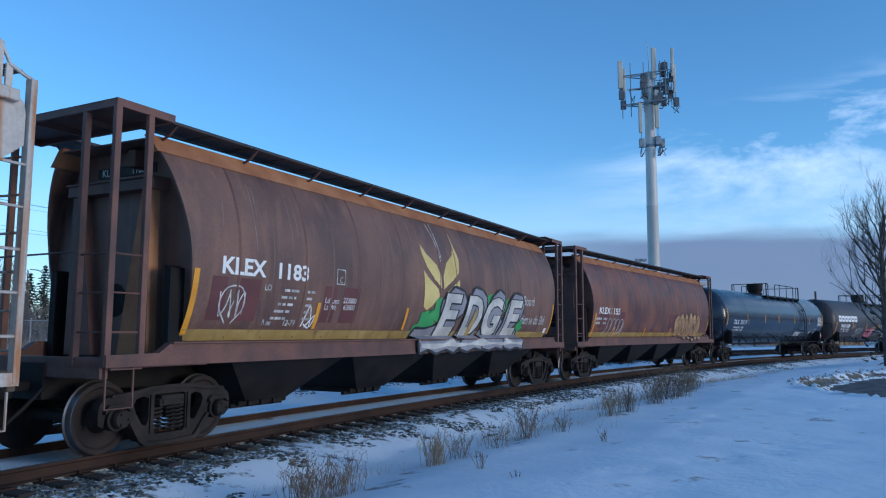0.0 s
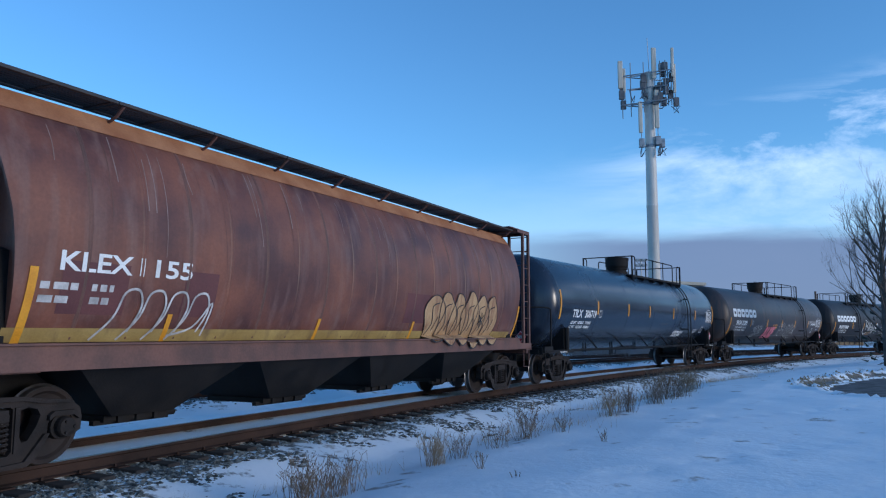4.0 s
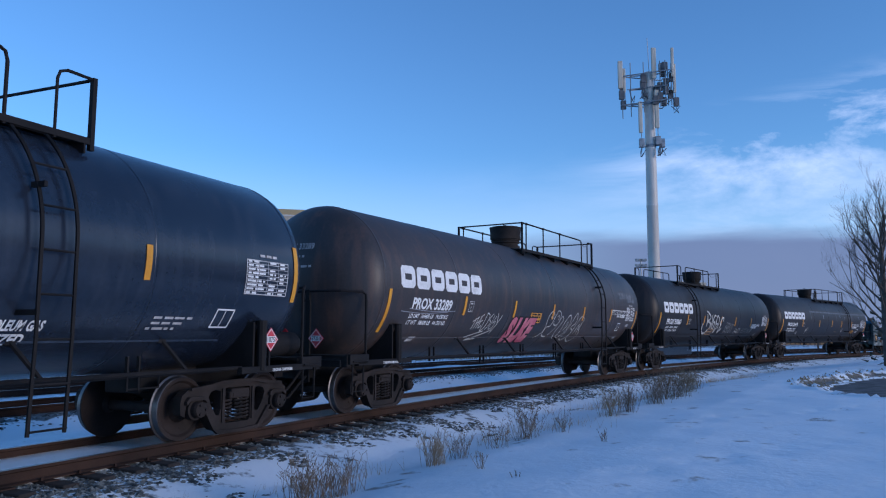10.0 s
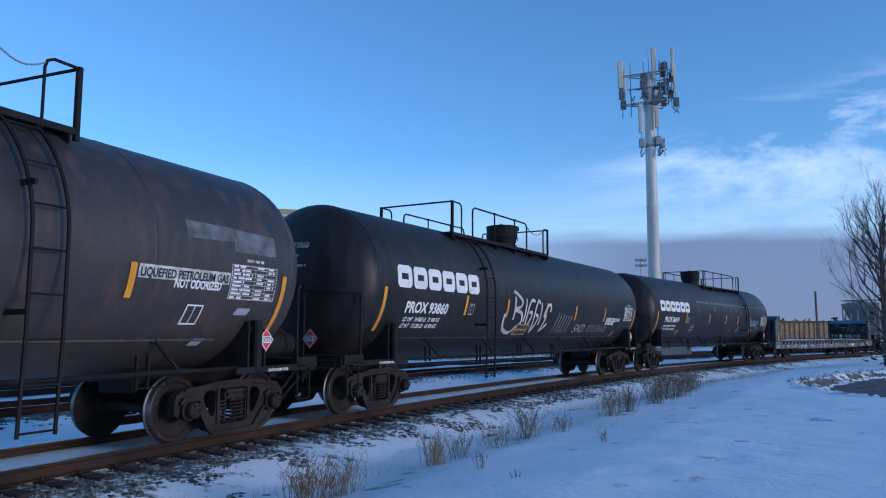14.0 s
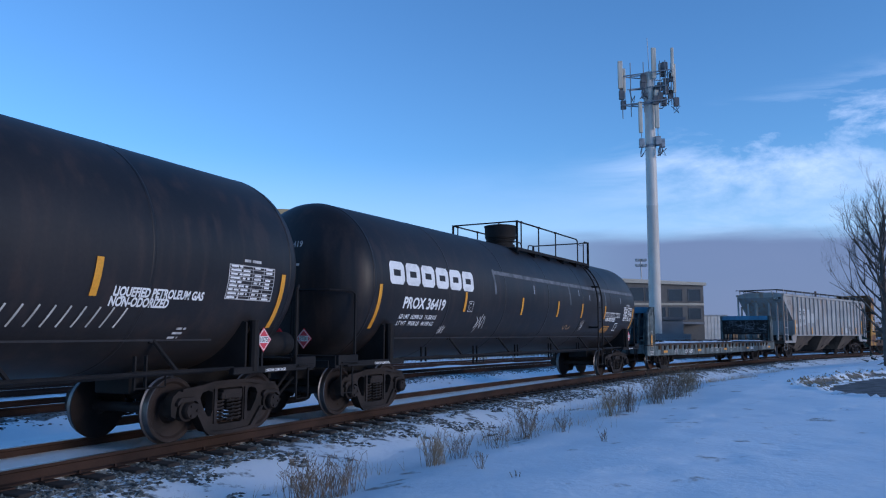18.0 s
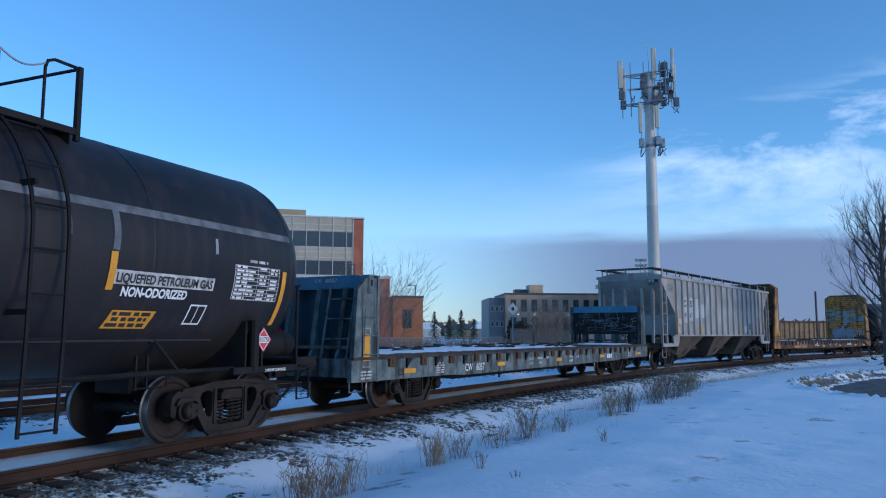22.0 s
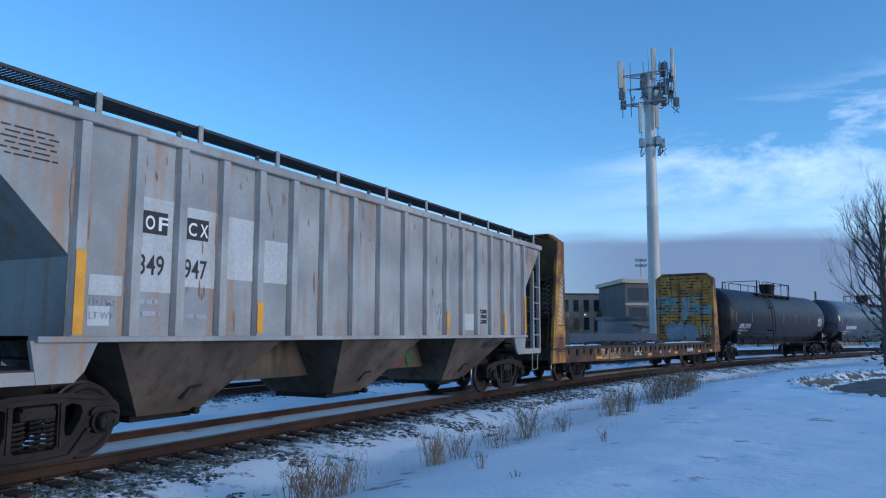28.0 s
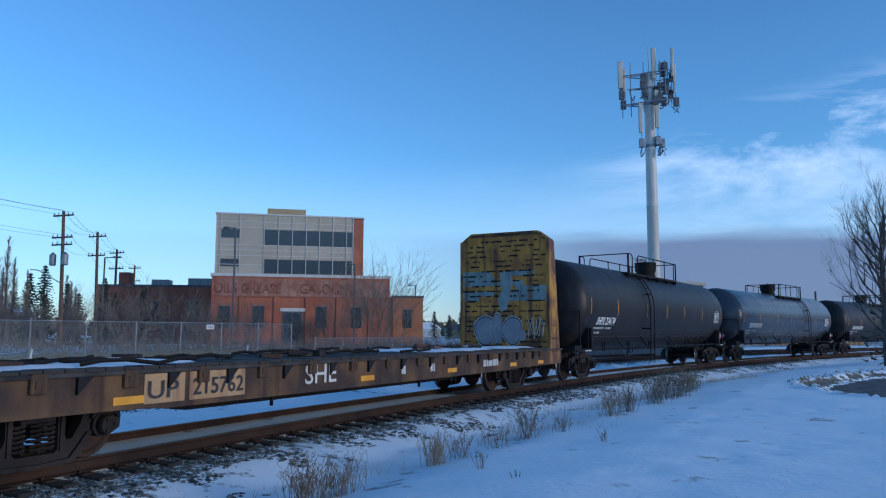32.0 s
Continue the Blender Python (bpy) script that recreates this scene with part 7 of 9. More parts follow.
part("graffiti", bm, SPRAY_BLUE, i_car, "pale blue sprayed figure")
bm = ribbon([scribble(rng, 0, 0.6, 0.1, 0.6, 16), scribble(rng, 0.05, 0.5, 0.2, 0.7, 10)], 0.014)
for v in bm.verts:
    v.co = (8.940, -0.75 - v.co.x, 1.35 + v.co.y)
part("graffiti", bm, SPRAY_WHITE, i_car)
strokes = []
for q in range(9):
    h = 0.15 * q
    strokes.append([(-0.12, h + 0.05), (0.05, h + 0.22), (0.16, h + 0.1), (-0.04, h), (0.1, h - 0.08), (-0.16, h - 0.02)])
bm = ribbon(strokes + [[(-0.14, 1.42), (0.16, 1.56)], [(0.0, 1.66), (0.04, 1.38)]], 0.026)
for v in bm.verts:
    v.co = (-9.36 + v.co.x * 0.8 + v.co.y * 0.12, -1.505, 1.75 + v.co.y)
part("graffiti", bm, SPRAY_WHITE, i_car, "white vertical tag")
bm = ribbon(strokes[:7] + [[(-0.14, 1.12), (0.16, 1.26)]], 0.022)
for v in bm.verts:
    v.co = (-9.12, -0.95 - v.co.x, 2.1 + v.co.y)
part("graffiti", bm, WHITE_WORN, i_car, "white vertical tag")

# ---- ribbed covered hoppers ----


RIBS = (-6.78, -6.00, -5.28, -4.50, -3.73, -2.93, -2.11, -1.23, -0.33, 0.60, 1.53, 2.44, 3.26, 4.08, 4.90, 5.71, 6.40, 7.16)


def ribbed_hopper(label, place, paint, chute, rear=(8.5, 3.90), post=3.95):
    H = 8.5
    car = start_car("covered_hopper_car", label, place, 6.92, H, "36", "hopper car")
    top, low = 4.08, 1.50
    # body: straight sides, slope sheets at the ends
    bm = B()
    prof = [(-8.5, top), (rear[0] - 0.12, top), (rear[0] - 0.03, top - 0.06), (rear[0], top - 0.18), rear, (7.22, 2.62), (7.22, low), (-6.86, low), (-6.86, 2.40), (-8.5, 3.90)]
    prism(bm, prof, -1.46, 1.46)
    part("body_shell", bm, paint, car)
    bm = prism(B(), [(-1.46, top), (-0.9, 4.22), (0.9, 4.22), (1.46, top)], -8.5, rear[0] - 0.1, "x")
    part("roof", bm, paint, car)
    first = groove = None
    for x in RIBS:
        if first is None:
            bm = prism(B(), [(-0.085, -1.46), (-0.065, -1.54), (0.065, -1.54), (0.085, -1.46)], low - 0.02, top - 0.06, "z")
            first = part("side_rib", bm, paint, car)
            first.location = (x, 0, 0)
        else:
            again(first, car, Matrix.Translation((x, 0, 0)))
        again(first, car, Matrix.Translation((x, 0, 0)) @ Matrix.Rotation(math.pi, 4, "Z"))
        # dark strips beside each rib: grime with the rib's shade put in as colour
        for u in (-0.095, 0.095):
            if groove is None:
                groove = part("rib_seam", box(B(), -0.011, 0.011, -1.466, -1.455, low - 0.02, top - 0.08), SEAM, car, "dark seam of grime and painted rib shade")
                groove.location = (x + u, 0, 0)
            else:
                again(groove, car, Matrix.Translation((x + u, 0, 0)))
    for side in (-1, 1):
        part("top_chord", box(B(), -8.54, rear[0] + 0.04 if rear[0] > 8.45 else rear[0] - 0.15, side * 1.49 - 0.07, side * 1.49 + 0.07, top - 0.10, top + 0.03, 0.012), paint, car)
        part("side_sill", box(B(), -7.25, 7.3, side * 1.47 - 0.09, side * 1.47 + 0.09, low - 0.07, low, 0.008), paint, car)
    # mesh running boards on brackets
    for side in (-1, 1):
        bm = B()
        for y in (0.95, 1.36):
            box(bm, -8.4, 8.4, side * y - 0.015, side * y + 0.015, 4.36, 4.40)
        for q in range(300):
            x = -8.38 + q * 16.76 / 299
            box(bm, x - 0.012, x + 0.012, side * 1.155 - 0.2, side * 1.155 + 0.2, 4.37, 4.385)
        part("running_board", bm, GRATING, car, "dark mesh running board")
        for q in range(11):
            x = -8.2 + q * 1.64
            part("board_bracket", box(B(), x - 0.04, x + 0.04, side * 1.42 - 0.012, side * 1.42 + 0.012, 4.05, 4.40), paint, car)
            part("board_bracket", box(B(), x - 0.03, x + 0.03, side * 1.0 - 0.02, side * 1.0 + 0.02, 4.15, 4.37), paint, car)
    for k in (-1, 1):
        if k == -1 or post < 4:
            bm = B()
            for q in range(16):
                y = -1.3 + q * 2.6 / 15
                box(bm, min(k * 8.4, k * 9.0), max(k * 8.4, k * 9.0), y - 0.03, y + 0.03, 4.38, 4.40)
            for x in (8.42, 8.98):
                box(bm, k * x - 0.02, k * x + 0.02, -1.36, 1.36, 4.35, 4.39)
            part("end_walkway", bm, GRATING, car)
            for y in (-0.9, 0.0, 0.9):
                part("walkway_strut", pipe(B(), [(k * 8.5, y, 3.98), (k * 8.94, y, 4.36)], 0.03, 5), paint, car)
        # end floor, bolster web, posts
        bm = box(B(), min(k * 6.7, k * H), max(k * 6.7, k * H), -1.42, 1.42, 1.06, 1.14)
        box(bm, min(k * H, k * (H - 0.1)), max(k * H, k * (H - 0.1)), -1.45, 1.45, 0.92, 1.12, 0.01)
        part("end_floor", bm, chute, car)
        bm = box(B(), min(k * 5.0, k * (H + 0.02)), max(k * 5.0, k * (H + 0.02)), -0.33, 0.33, 0.70, 1.08)
        part("draft_sill", bm, UNDER, car)
        for side in (-1, 1):
            part("sill_plate", prism(B(), [(k * 6.45, 1.45), (k * 7.3, 1.45), (k * 7.2, 0.98), (k * 6.75, 0.98), (k * 6.62, 1.1)], side * 1.47 - 0.03, side * 1.47 + 0.03), paint, car)
            part("side_bar", box(B(), min(k * 7.0, k * H), max(k * 7.0, k * H), side * 1.45 - 0.04, side * 1.45 + 0.04, 0.98, 1.12), paint, car)
            for x, z1 in ((8.46, post if k == 1 else 3.95), (7.95, 3.35)):
                part("corner_post", box(B(), k * x - 0.04, k * x + 0.04, side * 1.45 - 0.05, side * 1.45 + 0.05, 1.0, z1, 0.006), paint, car)
        for y in (-0.95, -0.45, 0.35, 0.9):
            part("slope_stay", prism(B(), [(k * 8.30, 1.12), (k * 8.18, 1.12), (k * 8.05, 3.4), (k * 8.19, 3.55)], y - 0.05, y + 0.05), paint, car)
        rungs(car, (k * 8.46, -1.47), (k * 7.95, -1.47), [1.50 + 0.46 * q for q in range(4 if post < 4 else 5)], paint, 0.018)
        rungs(car, (k * 8.48, -1.45), (k * 8.46, -0.95), [1.35 + 0.42 * q for q in range(7)], paint, 0.015)
        if k == 1 and post > 4:
            part("handrail", pipe(B(), [(8.46, -1.45, post), (8.38, -1.45, post + 0.02), (8.20, -1.43, 4.40), (8.08, -1.42, 4.62), (7.92, -1.41, 4.66)], 0.022, 6), paint, car)
            part("handrail_post", box(B(), 8.05, 8.12, -1.44, -1.38, 4.10, 4.62, 0.006), paint, car)
        part("hand_hold", pipe(B(), [(k * 8.48, -0.95, 2.6), (k * 8.48, 1.42, 2.6)], 0.014, 5), paint, car)
        for y in (-1.42, 1.42):
            part("stirrup_step", pipe(B(), [(k * 8.42, y, 1.0), (k * 8.42, y, 0.52), (k * 8.0, y, 0.52), (k * 8.0, y, 1.0)], 0.016, 5), paint, car)
        bm = box(B(), min(k * 7.2, k * 7.9), max(k * 7.2, k * 7.9), -0.9, -0.3, 1.14, 1.42, 0.03)
        lathe(bm, [(k * 7.0, 0.15), (k * 7.7, 0.15)], 14, "x", (0, 0.3, 1.35))
        pipe(bm, [(k * 7.0, -1.2, 1.25), (k * 7.6, -0.6, 1.3), (k * 8.1, 0.4, 1.25)], 0.02, 5)
        part("brake_gear", bm, UNDER, car)
    # discharge chutes
    part("chute_sill", box(B(), -6.2, 6.2, -0.34, 0.34, 0.76, 1.46), chute, car, "dusty sill plate between the chutes")
    for x, front, rear_top in ((-4.62, 1.5, 1.56), (-0.15, 1.25, 1.58), (4.28, 1.20, 1.84)):
        bm = frustum(B(), (x - front, x + rear_top, 1.42, 1.43), (x - 0.58, x + 0.50, 0.74, 0.42))
        part("discharge_chute", bm, chute, car)
        bm = box(B(), x - 0.58, x + 0.52, -0.6, 0.6, 0.33, 0.42)
        pipe(bm, [(x + 0.02, -0.90, 0.62), (x + 0.10, -0.98, 0.78), (x + 0.30, -1.0, 0.80)], 0.03, 5)
        lathe(bm, [(-0.85, 0.05), (-0.5, 0.05)], 10, "y", (x + 0.4, 0, 0.42))
        part("outlet_gate", bm, UNDER, car)
    return car


def side_rib(z):
    return 1.462


h_car = ribbed_hopper("chalky grey ribbed hopper car with rust streaks", 149.75, HOPPER_GREY, HOPPER_DIRT)
for x, z0, z1 in ((-6.845, 1.52, 2.48), (-3.795, 1.54, 1.99), (2.375, 1.54, 2.02), (5.645, 1.55, 2.04), (7.095, 1.55, 2.54)):
    tape(h_car, x, z0, z1, lambda z: 1.542, 0.13)
# repainted rectangles between the ribs: (x from, x to, z from, z to)
for x0, x1, z0, z1 in ((-6.6, -6.14, 1.98, 2.22), (-5.90, -5.38, 2.05, 3.25), (-5.18, -4.60, 2.15, 3.22), (-4.40, -3.83, 2.30, 3.2), (-3.63, -3.03, 2.30, 2.95), (-6.6, -6.3, 1.62, 1.85), (3.42, 3.97, 1.62, 2.0)):
    mark(h_car, flat([[(x0, z0), (x1, z0), (x1, z1), (x0, z1)]]), 0, 0, side_rib, PATCH_GREY, "paint_patch", "pale repaint patch", 0.003)
for bx, w, body in ((-5.905, 0.43, "OF"), (-5.19, 0.44, "CX")):
    mark(h_car, flat([[(0, 0), (w, 0), (w, 0.29), (0, 0.29)]]), bx, 2.79, side_rib, SPRAY_BLACK, "number_board", "", 0.006)
    mark(h_car, lettering(body[0], 0.25, 0.004, width=0.15), bx + 0.07, 2.845, side_rib, WHITE, label="white letter on black", lift=0.010)
    mark(h_car, lettering(body[1], 0.25, 0.004, width=0.15), bx + 0.28, 2.845, side_rib, WHITE, label="white letter on black", lift=0.010)
for bx, body in ((-5.92, "349"), (-5.17, "947")):
    mark(h_car, lettering(body, 0.36, 0.004, width=0.41), bx, 2.27, side_rib, SPRAY_BLACK, label="black car number", lift=0.008)
for body, x, z, w in (("LD LMT", -6.58, 1.86, 0.38), ("LT WT", -6.58, 1.70, 0.34), ("LD", -5.15, 2.06, 0.10)):
    mark(h_car, lettering(body, 0.12, 0.002, width=w), x, z, side_rib, SPRAY_GREY, label="worn grey load words", lift=0.008)
mark(h_car, bars([(0, 0, 0.32), (0.05, -0.15, 0.28), (0.72, -0.17, 0.42)], 0.06, rng), -5.88, 1.90, side_rib, SPRAY_GREY, "data_line", "", 0.008)
mark(h_car, bars([(0.05 * (q % 2), -0.06 * q, 0.62) for q in range(6)], 0.018, rng), -7.75, 3.72, side_rib, HOPPER_DIRT, "data_line", "", 0.006)
mark(h_car, ribbon([[(0.10 * math.cos(q * math.tau / 12), 0.11 * math.sin(q * math.tau / 12)) for q in range(13)]], 0.012), 2.93, 1.98, side_rib, SPRAY_GREY, "stencil_ring", "small round stencil", 0.008)
# rust bleeding down from chips in the paint
for q in range(60):
    panel = rng.choice(RIBS[:-1])
    x, z, tall, wide = panel + rng.uniform(0.12, 0.62), rng.choice((rng.uniform(3.3, 3.9), rng.uniform(1.8, 3.9))), rng.uniform(0.05, 0.5) * rng.random() + 0.04, rng.uniform(0.012, 0.05)
    mark(h_car, flat([[(0, 0), (wide * 0.5, -tall * 0.3), (wide * 0.3, -tall), (-wide * 0.2, -tall * 0.8), (-wide * 0.55, -tall * 0.25), (-wide * 0.3, 0.04)]]), x, z, side_rib, RUST_STAIN, "rust_streak", "", 0.005)
for q in range(16):
    x, z, tall = rng.choice(RIBS) + rng.choice((-0.1, 0.1)), rng.uniform(2.2, 3.7), rng.uniform(0.2, 0.8)
    mark(h_car, flat([[(-0.02, 0), (0.025, 0.06), (0.03, -tall * 0.5), (0.005, -tall), (-0.025, -tall * 0.6)]]), x, z, side_rib, RUST_STAIN, "rust_streak", "", 0.009)
for q in range(30):
    x, z, w, ln = rng.uniform(7.4, 8.3), rng.uniform(3.55, 3.95), rng.uniform(0.008, 0.03), rng.uniform(0.03, 0.16)
    mark(h_car, flat([[(-w, 0), (w * 0.4, 0.02), (w, -ln * 0.3), (w * 0.5, -ln), (-w * 0.6, -ln * 0.7)]]), x, z, side_rib, RUST_STAIN, "rust_streak", "", 0.005)
mark(h_car, flat([[(0, 0), (0.50, 0), (0.50, 0.34), (0, 0.34)]]), 4.20, 1.78, side_rib, SPRAY_BLACK, "data_panel", "black data panel", 0.006)
mark(h_car, bars([(0.03, 0.035 + 0.06 * i, 0.20 + 0.22 * (i % 2)) for i in range(5)], 0.03, rng), 4.20, 1.78, side_rib, WHITE_WORN, "data_line", "", 0.010)
mark(h_car, bars([(0, -0.09 * i, 0.4) for i in range(3)], 0.05, rng), 5.05, 1.95, side_rib, SPRAY_GREY, "data_line", "", 0.008)
mark(h_car, ribbon([scribble(rng, 0, 0.5, 0, 0.3, 12), scribble(rng, 0.0, 0.5, 0.35, 0.6, 12)], 0.012), 1.98, 1.6, side_rib, SEAM, "graffiti", "thin dark scribble", 0.008)
mark(h_car, ribbon([scribble(rng, 0, 1.1, -0.06, 0.13, 22), scribble(rng, 0, 1.1, -0.02, 0.12, 12)], 0.028), 4.75, 1.24, lambda z: 0.74 + (z - 0.42) * 0.683, SPRAY_BLACK, "graffiti", "thin black tag", 0.012)
# sprayed blobs on the sill plate behind the middle chute
# muted green, and plum for pink: shade under the car put into colour
for k, (x, z, wide, tall, turn, mt) in enumerate(((1.55, 0.98, 0.50, 0.20, 0.3, SHADED_GREEN), (2.10, 1.00, 0.62, 0.22, 0.1, PURPLE), (2.45, 1.20, 0.40, 0.20, 0.6, SHADED_GREEN), (2.42, 1.22, 0.15, 0.10, 0.2, SPRAY_BLACK), (1.75, 1.05, 0.14, 0.09, 0.9, SPRAY_BLACK), (2.80, 0.98, 0.16, 0.18, 0.0, SHADED_GREEN))):
    ring = [(wide * math.cos(t) * (1 + 0.2 * math.sin(3 * t + k)), tall * math.sin(t) * (1 + 0.15 * math.cos(2 * t + k))) for t in [q * math.tau / 18 for q in range(18)]]
    mark(h_car, flat([[(x + u * math.cos(turn) * 0.9, min(1.43, max(0.78, z + v + u * math.sin(turn) * 0.25))) for u, v in ring]]), 0, 0, lambda z: 0.342, mt, "graffiti", "green and pink graffiti under the car", 0.004 + 0.003 * k)
bm = flat([[(0, 0), (0.5, 0), (0.5, 0.13), (0, 0.13)]])
for v in bm.verts:
    v.co = (-8.506, -0.85 - v.co.x, 3.78 + v.co.y)
part("number_board", bm, SPRAY_BLACK, h_car)
for body, z, mt in (("OFCX", 3.80, WHITE), ("349947", 3.64, SPRAY_BLACK)):
    bm = lettering(body, 0.13, 0.003, squeeze=0.8)
    for v in bm.verts:
        v.co = (-8.510, -0.88 - v.co.x, z + v.co.y)
    part("lettering", bm, mt, h_car)
z_car = ribbed_hopper("rust-stained white ribbed hopper car", -8.22, CAR_WHITE, HOPPER_DIRT, (8.40, 3.55), 4.30)

# ---- surroundings: buildings ----


def frame_m(x, y, ang, z=0.0):
    return Matrix.Translation((x, y, z)) @ Matrix.Rotation(radians(ang), 4, "Z")


def window(parent, x0, x1, z0, z1, y=0.0, frame_mat=PALE_TRIM, name="window", sill=False):
    """A recessed window with frame and pane in a wall whose face lies at y (outwards is -y)."""
    bm = B()
    t = 0.07
    for a, b, c, d in ((x0, x1, z0, z0 + t), (x0, x1, z1 - t, z1), (x0, x0 + t, z0 + t, z1 - t), (x1 - t, x1, z0 + t, z1 - t)):
        box(bm, a, b, y - 0.06, y + 0.05, c, d)
    w = part(name, bm, frame_mat, parent)
    part("pane", box(B(), x0 + t, x1 - t, y - 0.015, y + 0.05, z0 + t, z1 - t), WINDOW, w)
    if sill:
        part("lintel", box(B(), x0 - 0.25, x1 + 0.25, y - 0.06, y + 0.02, z1, z1 + 0.3), SIGN_BAND, w)
    return w


def brick_block():
    b = thing("brick_office_building", "four-storey building with red brick base and beige panel upper floors", "building", m=frame_m(-26.45, 86.0, 13.3, 0.0))
    part("brick_wall", box(B(), 0, 20.6, 0, 14, -0.6, 8.0), BRICK, b, "old red brick walls")
    part("parapet", box(B(), -0.15, 20.75, -0.15, 14.1, 8.004, 8.35), PALE_TRIM, b)
    part("upper_wall", box(B(), 0.25, 16.2, 0.2, 13, 8.35, 15.25), BEIGE, b, "beige panelled upper walls")
    part("red_corner", box(B(), 16.2, 17.35, 0.16, 13, 8.35, 15.15), BRICK, b, "red corner wall")
    part("roof_coping", box(B(), 0.15, 17.45, 0.08, 13.1, 15.25, 15.42), PALE_TRIM, b)
    part("penthouse", box(B(), 6.0, 10.6, 3, 8, 15.42, 16.55, 0.03), TAN_BLOCK, b, "tan rooftop penthouse")
    part("painted_band", box(B(), 0.3, 20.2, -0.03, 0.0, 5.75, 7.75), SIGN_BAND, b, "faded whitewashed sign band on brick")
    faded = mat("faded_sign_paint", (0.16, 0.055, 0.04), (0.34, 0.14, 0.09), 0.9, 0, 1.2, 8, 0.1)
    for word, x, wide in (("OILS", 0.25, 2.6), ("GREASE", 3.25, 4.5), ("GASOLINE", 9.9, 6.4)):
        bm = lettering(word, 1.6, 0.05, width=wide)
        for v in bm.verts:
            v.co = (x + v.co.x, -0.036, 6.1 + v.co.y)
        part("painted_sign", bm, faded, b, "faded dark red painted lettering")
    for x in (3.4, 7.3, 10.9, 14.5, 18.3):
        part("pilaster", box(B(), x - 0.3, x + 0.3, -0.14, 0.0, -0.6, 5.7), BRICK, b)
    part("stone_course", box(B(), -0.02, 20.62, -0.10, 0.0, 5.62, 5.75), BRICK_DARK, b)
    for x in (1.5, 5.3, 12.5, 16.6):
        window(b, x - 0.65, x + 0.65, 2.1, 4.6, 0.0, DARK_BOX, sill=True)
    d = part("entrance", box(B(), 8.0, 10.3, -0.05, 0.12, 0.2, 4.0), DARK_BOX, b, "dark glazed entrance")
    part("pane", box(B(), 8.15, 9.1, -0.07, 0.0, 0.4, 3.8), WINDOW, d)
    part("pane", box(B(), 9.2, 10.15, -0.07, 0.0, 0.4, 3.8), WINDOW, d)
    part("lintel", box(B(), 7.7, 10.6, -0.12, 0.0, 4.0, 4.4), PALE_TRIM, b)
    # upper floors: rows of panes, pale joints between panels
    edges = [5.75, 7.35, 8.95, 10.55, 12.1, 13.7, 15.3, 16.0]
    for z0, z1 in ((8.40, 10.08), (11.73, 13.56)):
        for a, c in zip(edges, edges[1:]):
            window(b, a + 0.02, c - 0.02, z0, z1, 0.2, DARK_BOX)
        window(b, 0.85, 2.9, z0 + 0.75, z1 - 0.05, 0.2, DARK_BOX)
    for x in (0.3, 0.8, 2.95, 5.7, 7.35, 8.95, 10.55, 12.1, 13.7, 15.3, 16.1):
        part("panel_joint", box(B(), x - 0.035, x + 0.035, 0.12, 0.2, 8.36, 15.24), PALE_TRIM, b)
    for z in (10.45, 11.1, 11.7, 13.75, 14.4, 9.4):
        bm = box(B(), 0.3, 5.65 if z in (9.4,) else 16.1, 0.14, 0.2, z - 0.04, z + 0.04)
        part("panel_joint", bm, PALE_TRIM, b)
    part("hand_rail", pipe(B(), [(10.4, -1.2, 0.9), (11.2, -1.2, 1.9), (11.2, -1.2, 0.2)], 0.04, 6), DARK_BOX, b)


brick_block()


def low_brick(x, y, ang, length, height, wall, name, label, wins, roof_units=True):
    b = thing(name, label, "building", m=frame_m(x, y, ang))
    part("wall", box(B(), 0, length, 0, 9, -0.6, height), wall, b)
    part("roof_coping", box(B(), -0.12, length + 0.12, -0.12, 9.1, height, height + 0.28), DARK_BOX, b)
    for a in wins:
        window(b, a, a + 1.2, height * 0.35, height * 0.75, 0.0, DARK_BOX, sill=True)
    if roof_units:
        part("chimney", box(B(), 2.2, 3.6, 1, 2.4, height + 0.28, height + 1.9, 0.03), BRICK_DARK, b)
        for a, w, h in ((6.0, 2.2, 0.8), (10.6, 3.0, 1.0), (15.5, 2.4, 1.1)):
            part("roof_unit", box(B(), a, a + w, 2, 4, height + 0.28, height + 0.28 + h, 0.05), GALV, b, "grey rooftop unit")
    return b


low_brick(-43.6, 95, 6, 15.5, 7.3, BRICK_DARK, "low_brick_building", "low dark red brick building with rooftop units", (1.5, 6.4, 11.2))
low_brick(-28.6, 97, 6, 3.2, 6.2, BRICK_DARK, "low_brick_link", "low dark brick link with a window", (0.9,), False)
low_brick(-6.6, 100, 8, 4.0, 6.2, mat("orange_brick", (0.34, 0.15, 0.07), (0.44, 0.21, 0.11), 0.85, 0, 0.6, 9, 0.2), "orange_brick_building", "small orange brick building with a window", (1.3,), False)


def house(x, y, ang, label, wall):
    b = thing("house", label, "house", m=frame_m(x, y, ang))
    part("wall", box(B(), 0, 7, 0, 6, -0.5, 2.8), wall, b)
    part("gable", prism(B(), [(0, 2.8), (7, 2.8), (3.5, 4.9)], 0.0, 6.0), wall, b)
    for k in (0, 1):
        p = [(-0.4, 2.6), (3.5, 5.0), (3.5, 5.2), (-0.5, 2.8)] if k == 0 else [(7.4, 2.6), (3.5, 5.0), (3.5, 5.2), (7.5, 2.8)]
        part("roof", prism(B(), p, -0.4, 6.4), SNOW_LUMP if k else DARK_BOX, b)
    window(b, 2.2, 3.6, 1.0, 2.2, 0.0)


house(-58, 92, 20, "small tan gabled house behind bare trees", TAN_BLOCK)
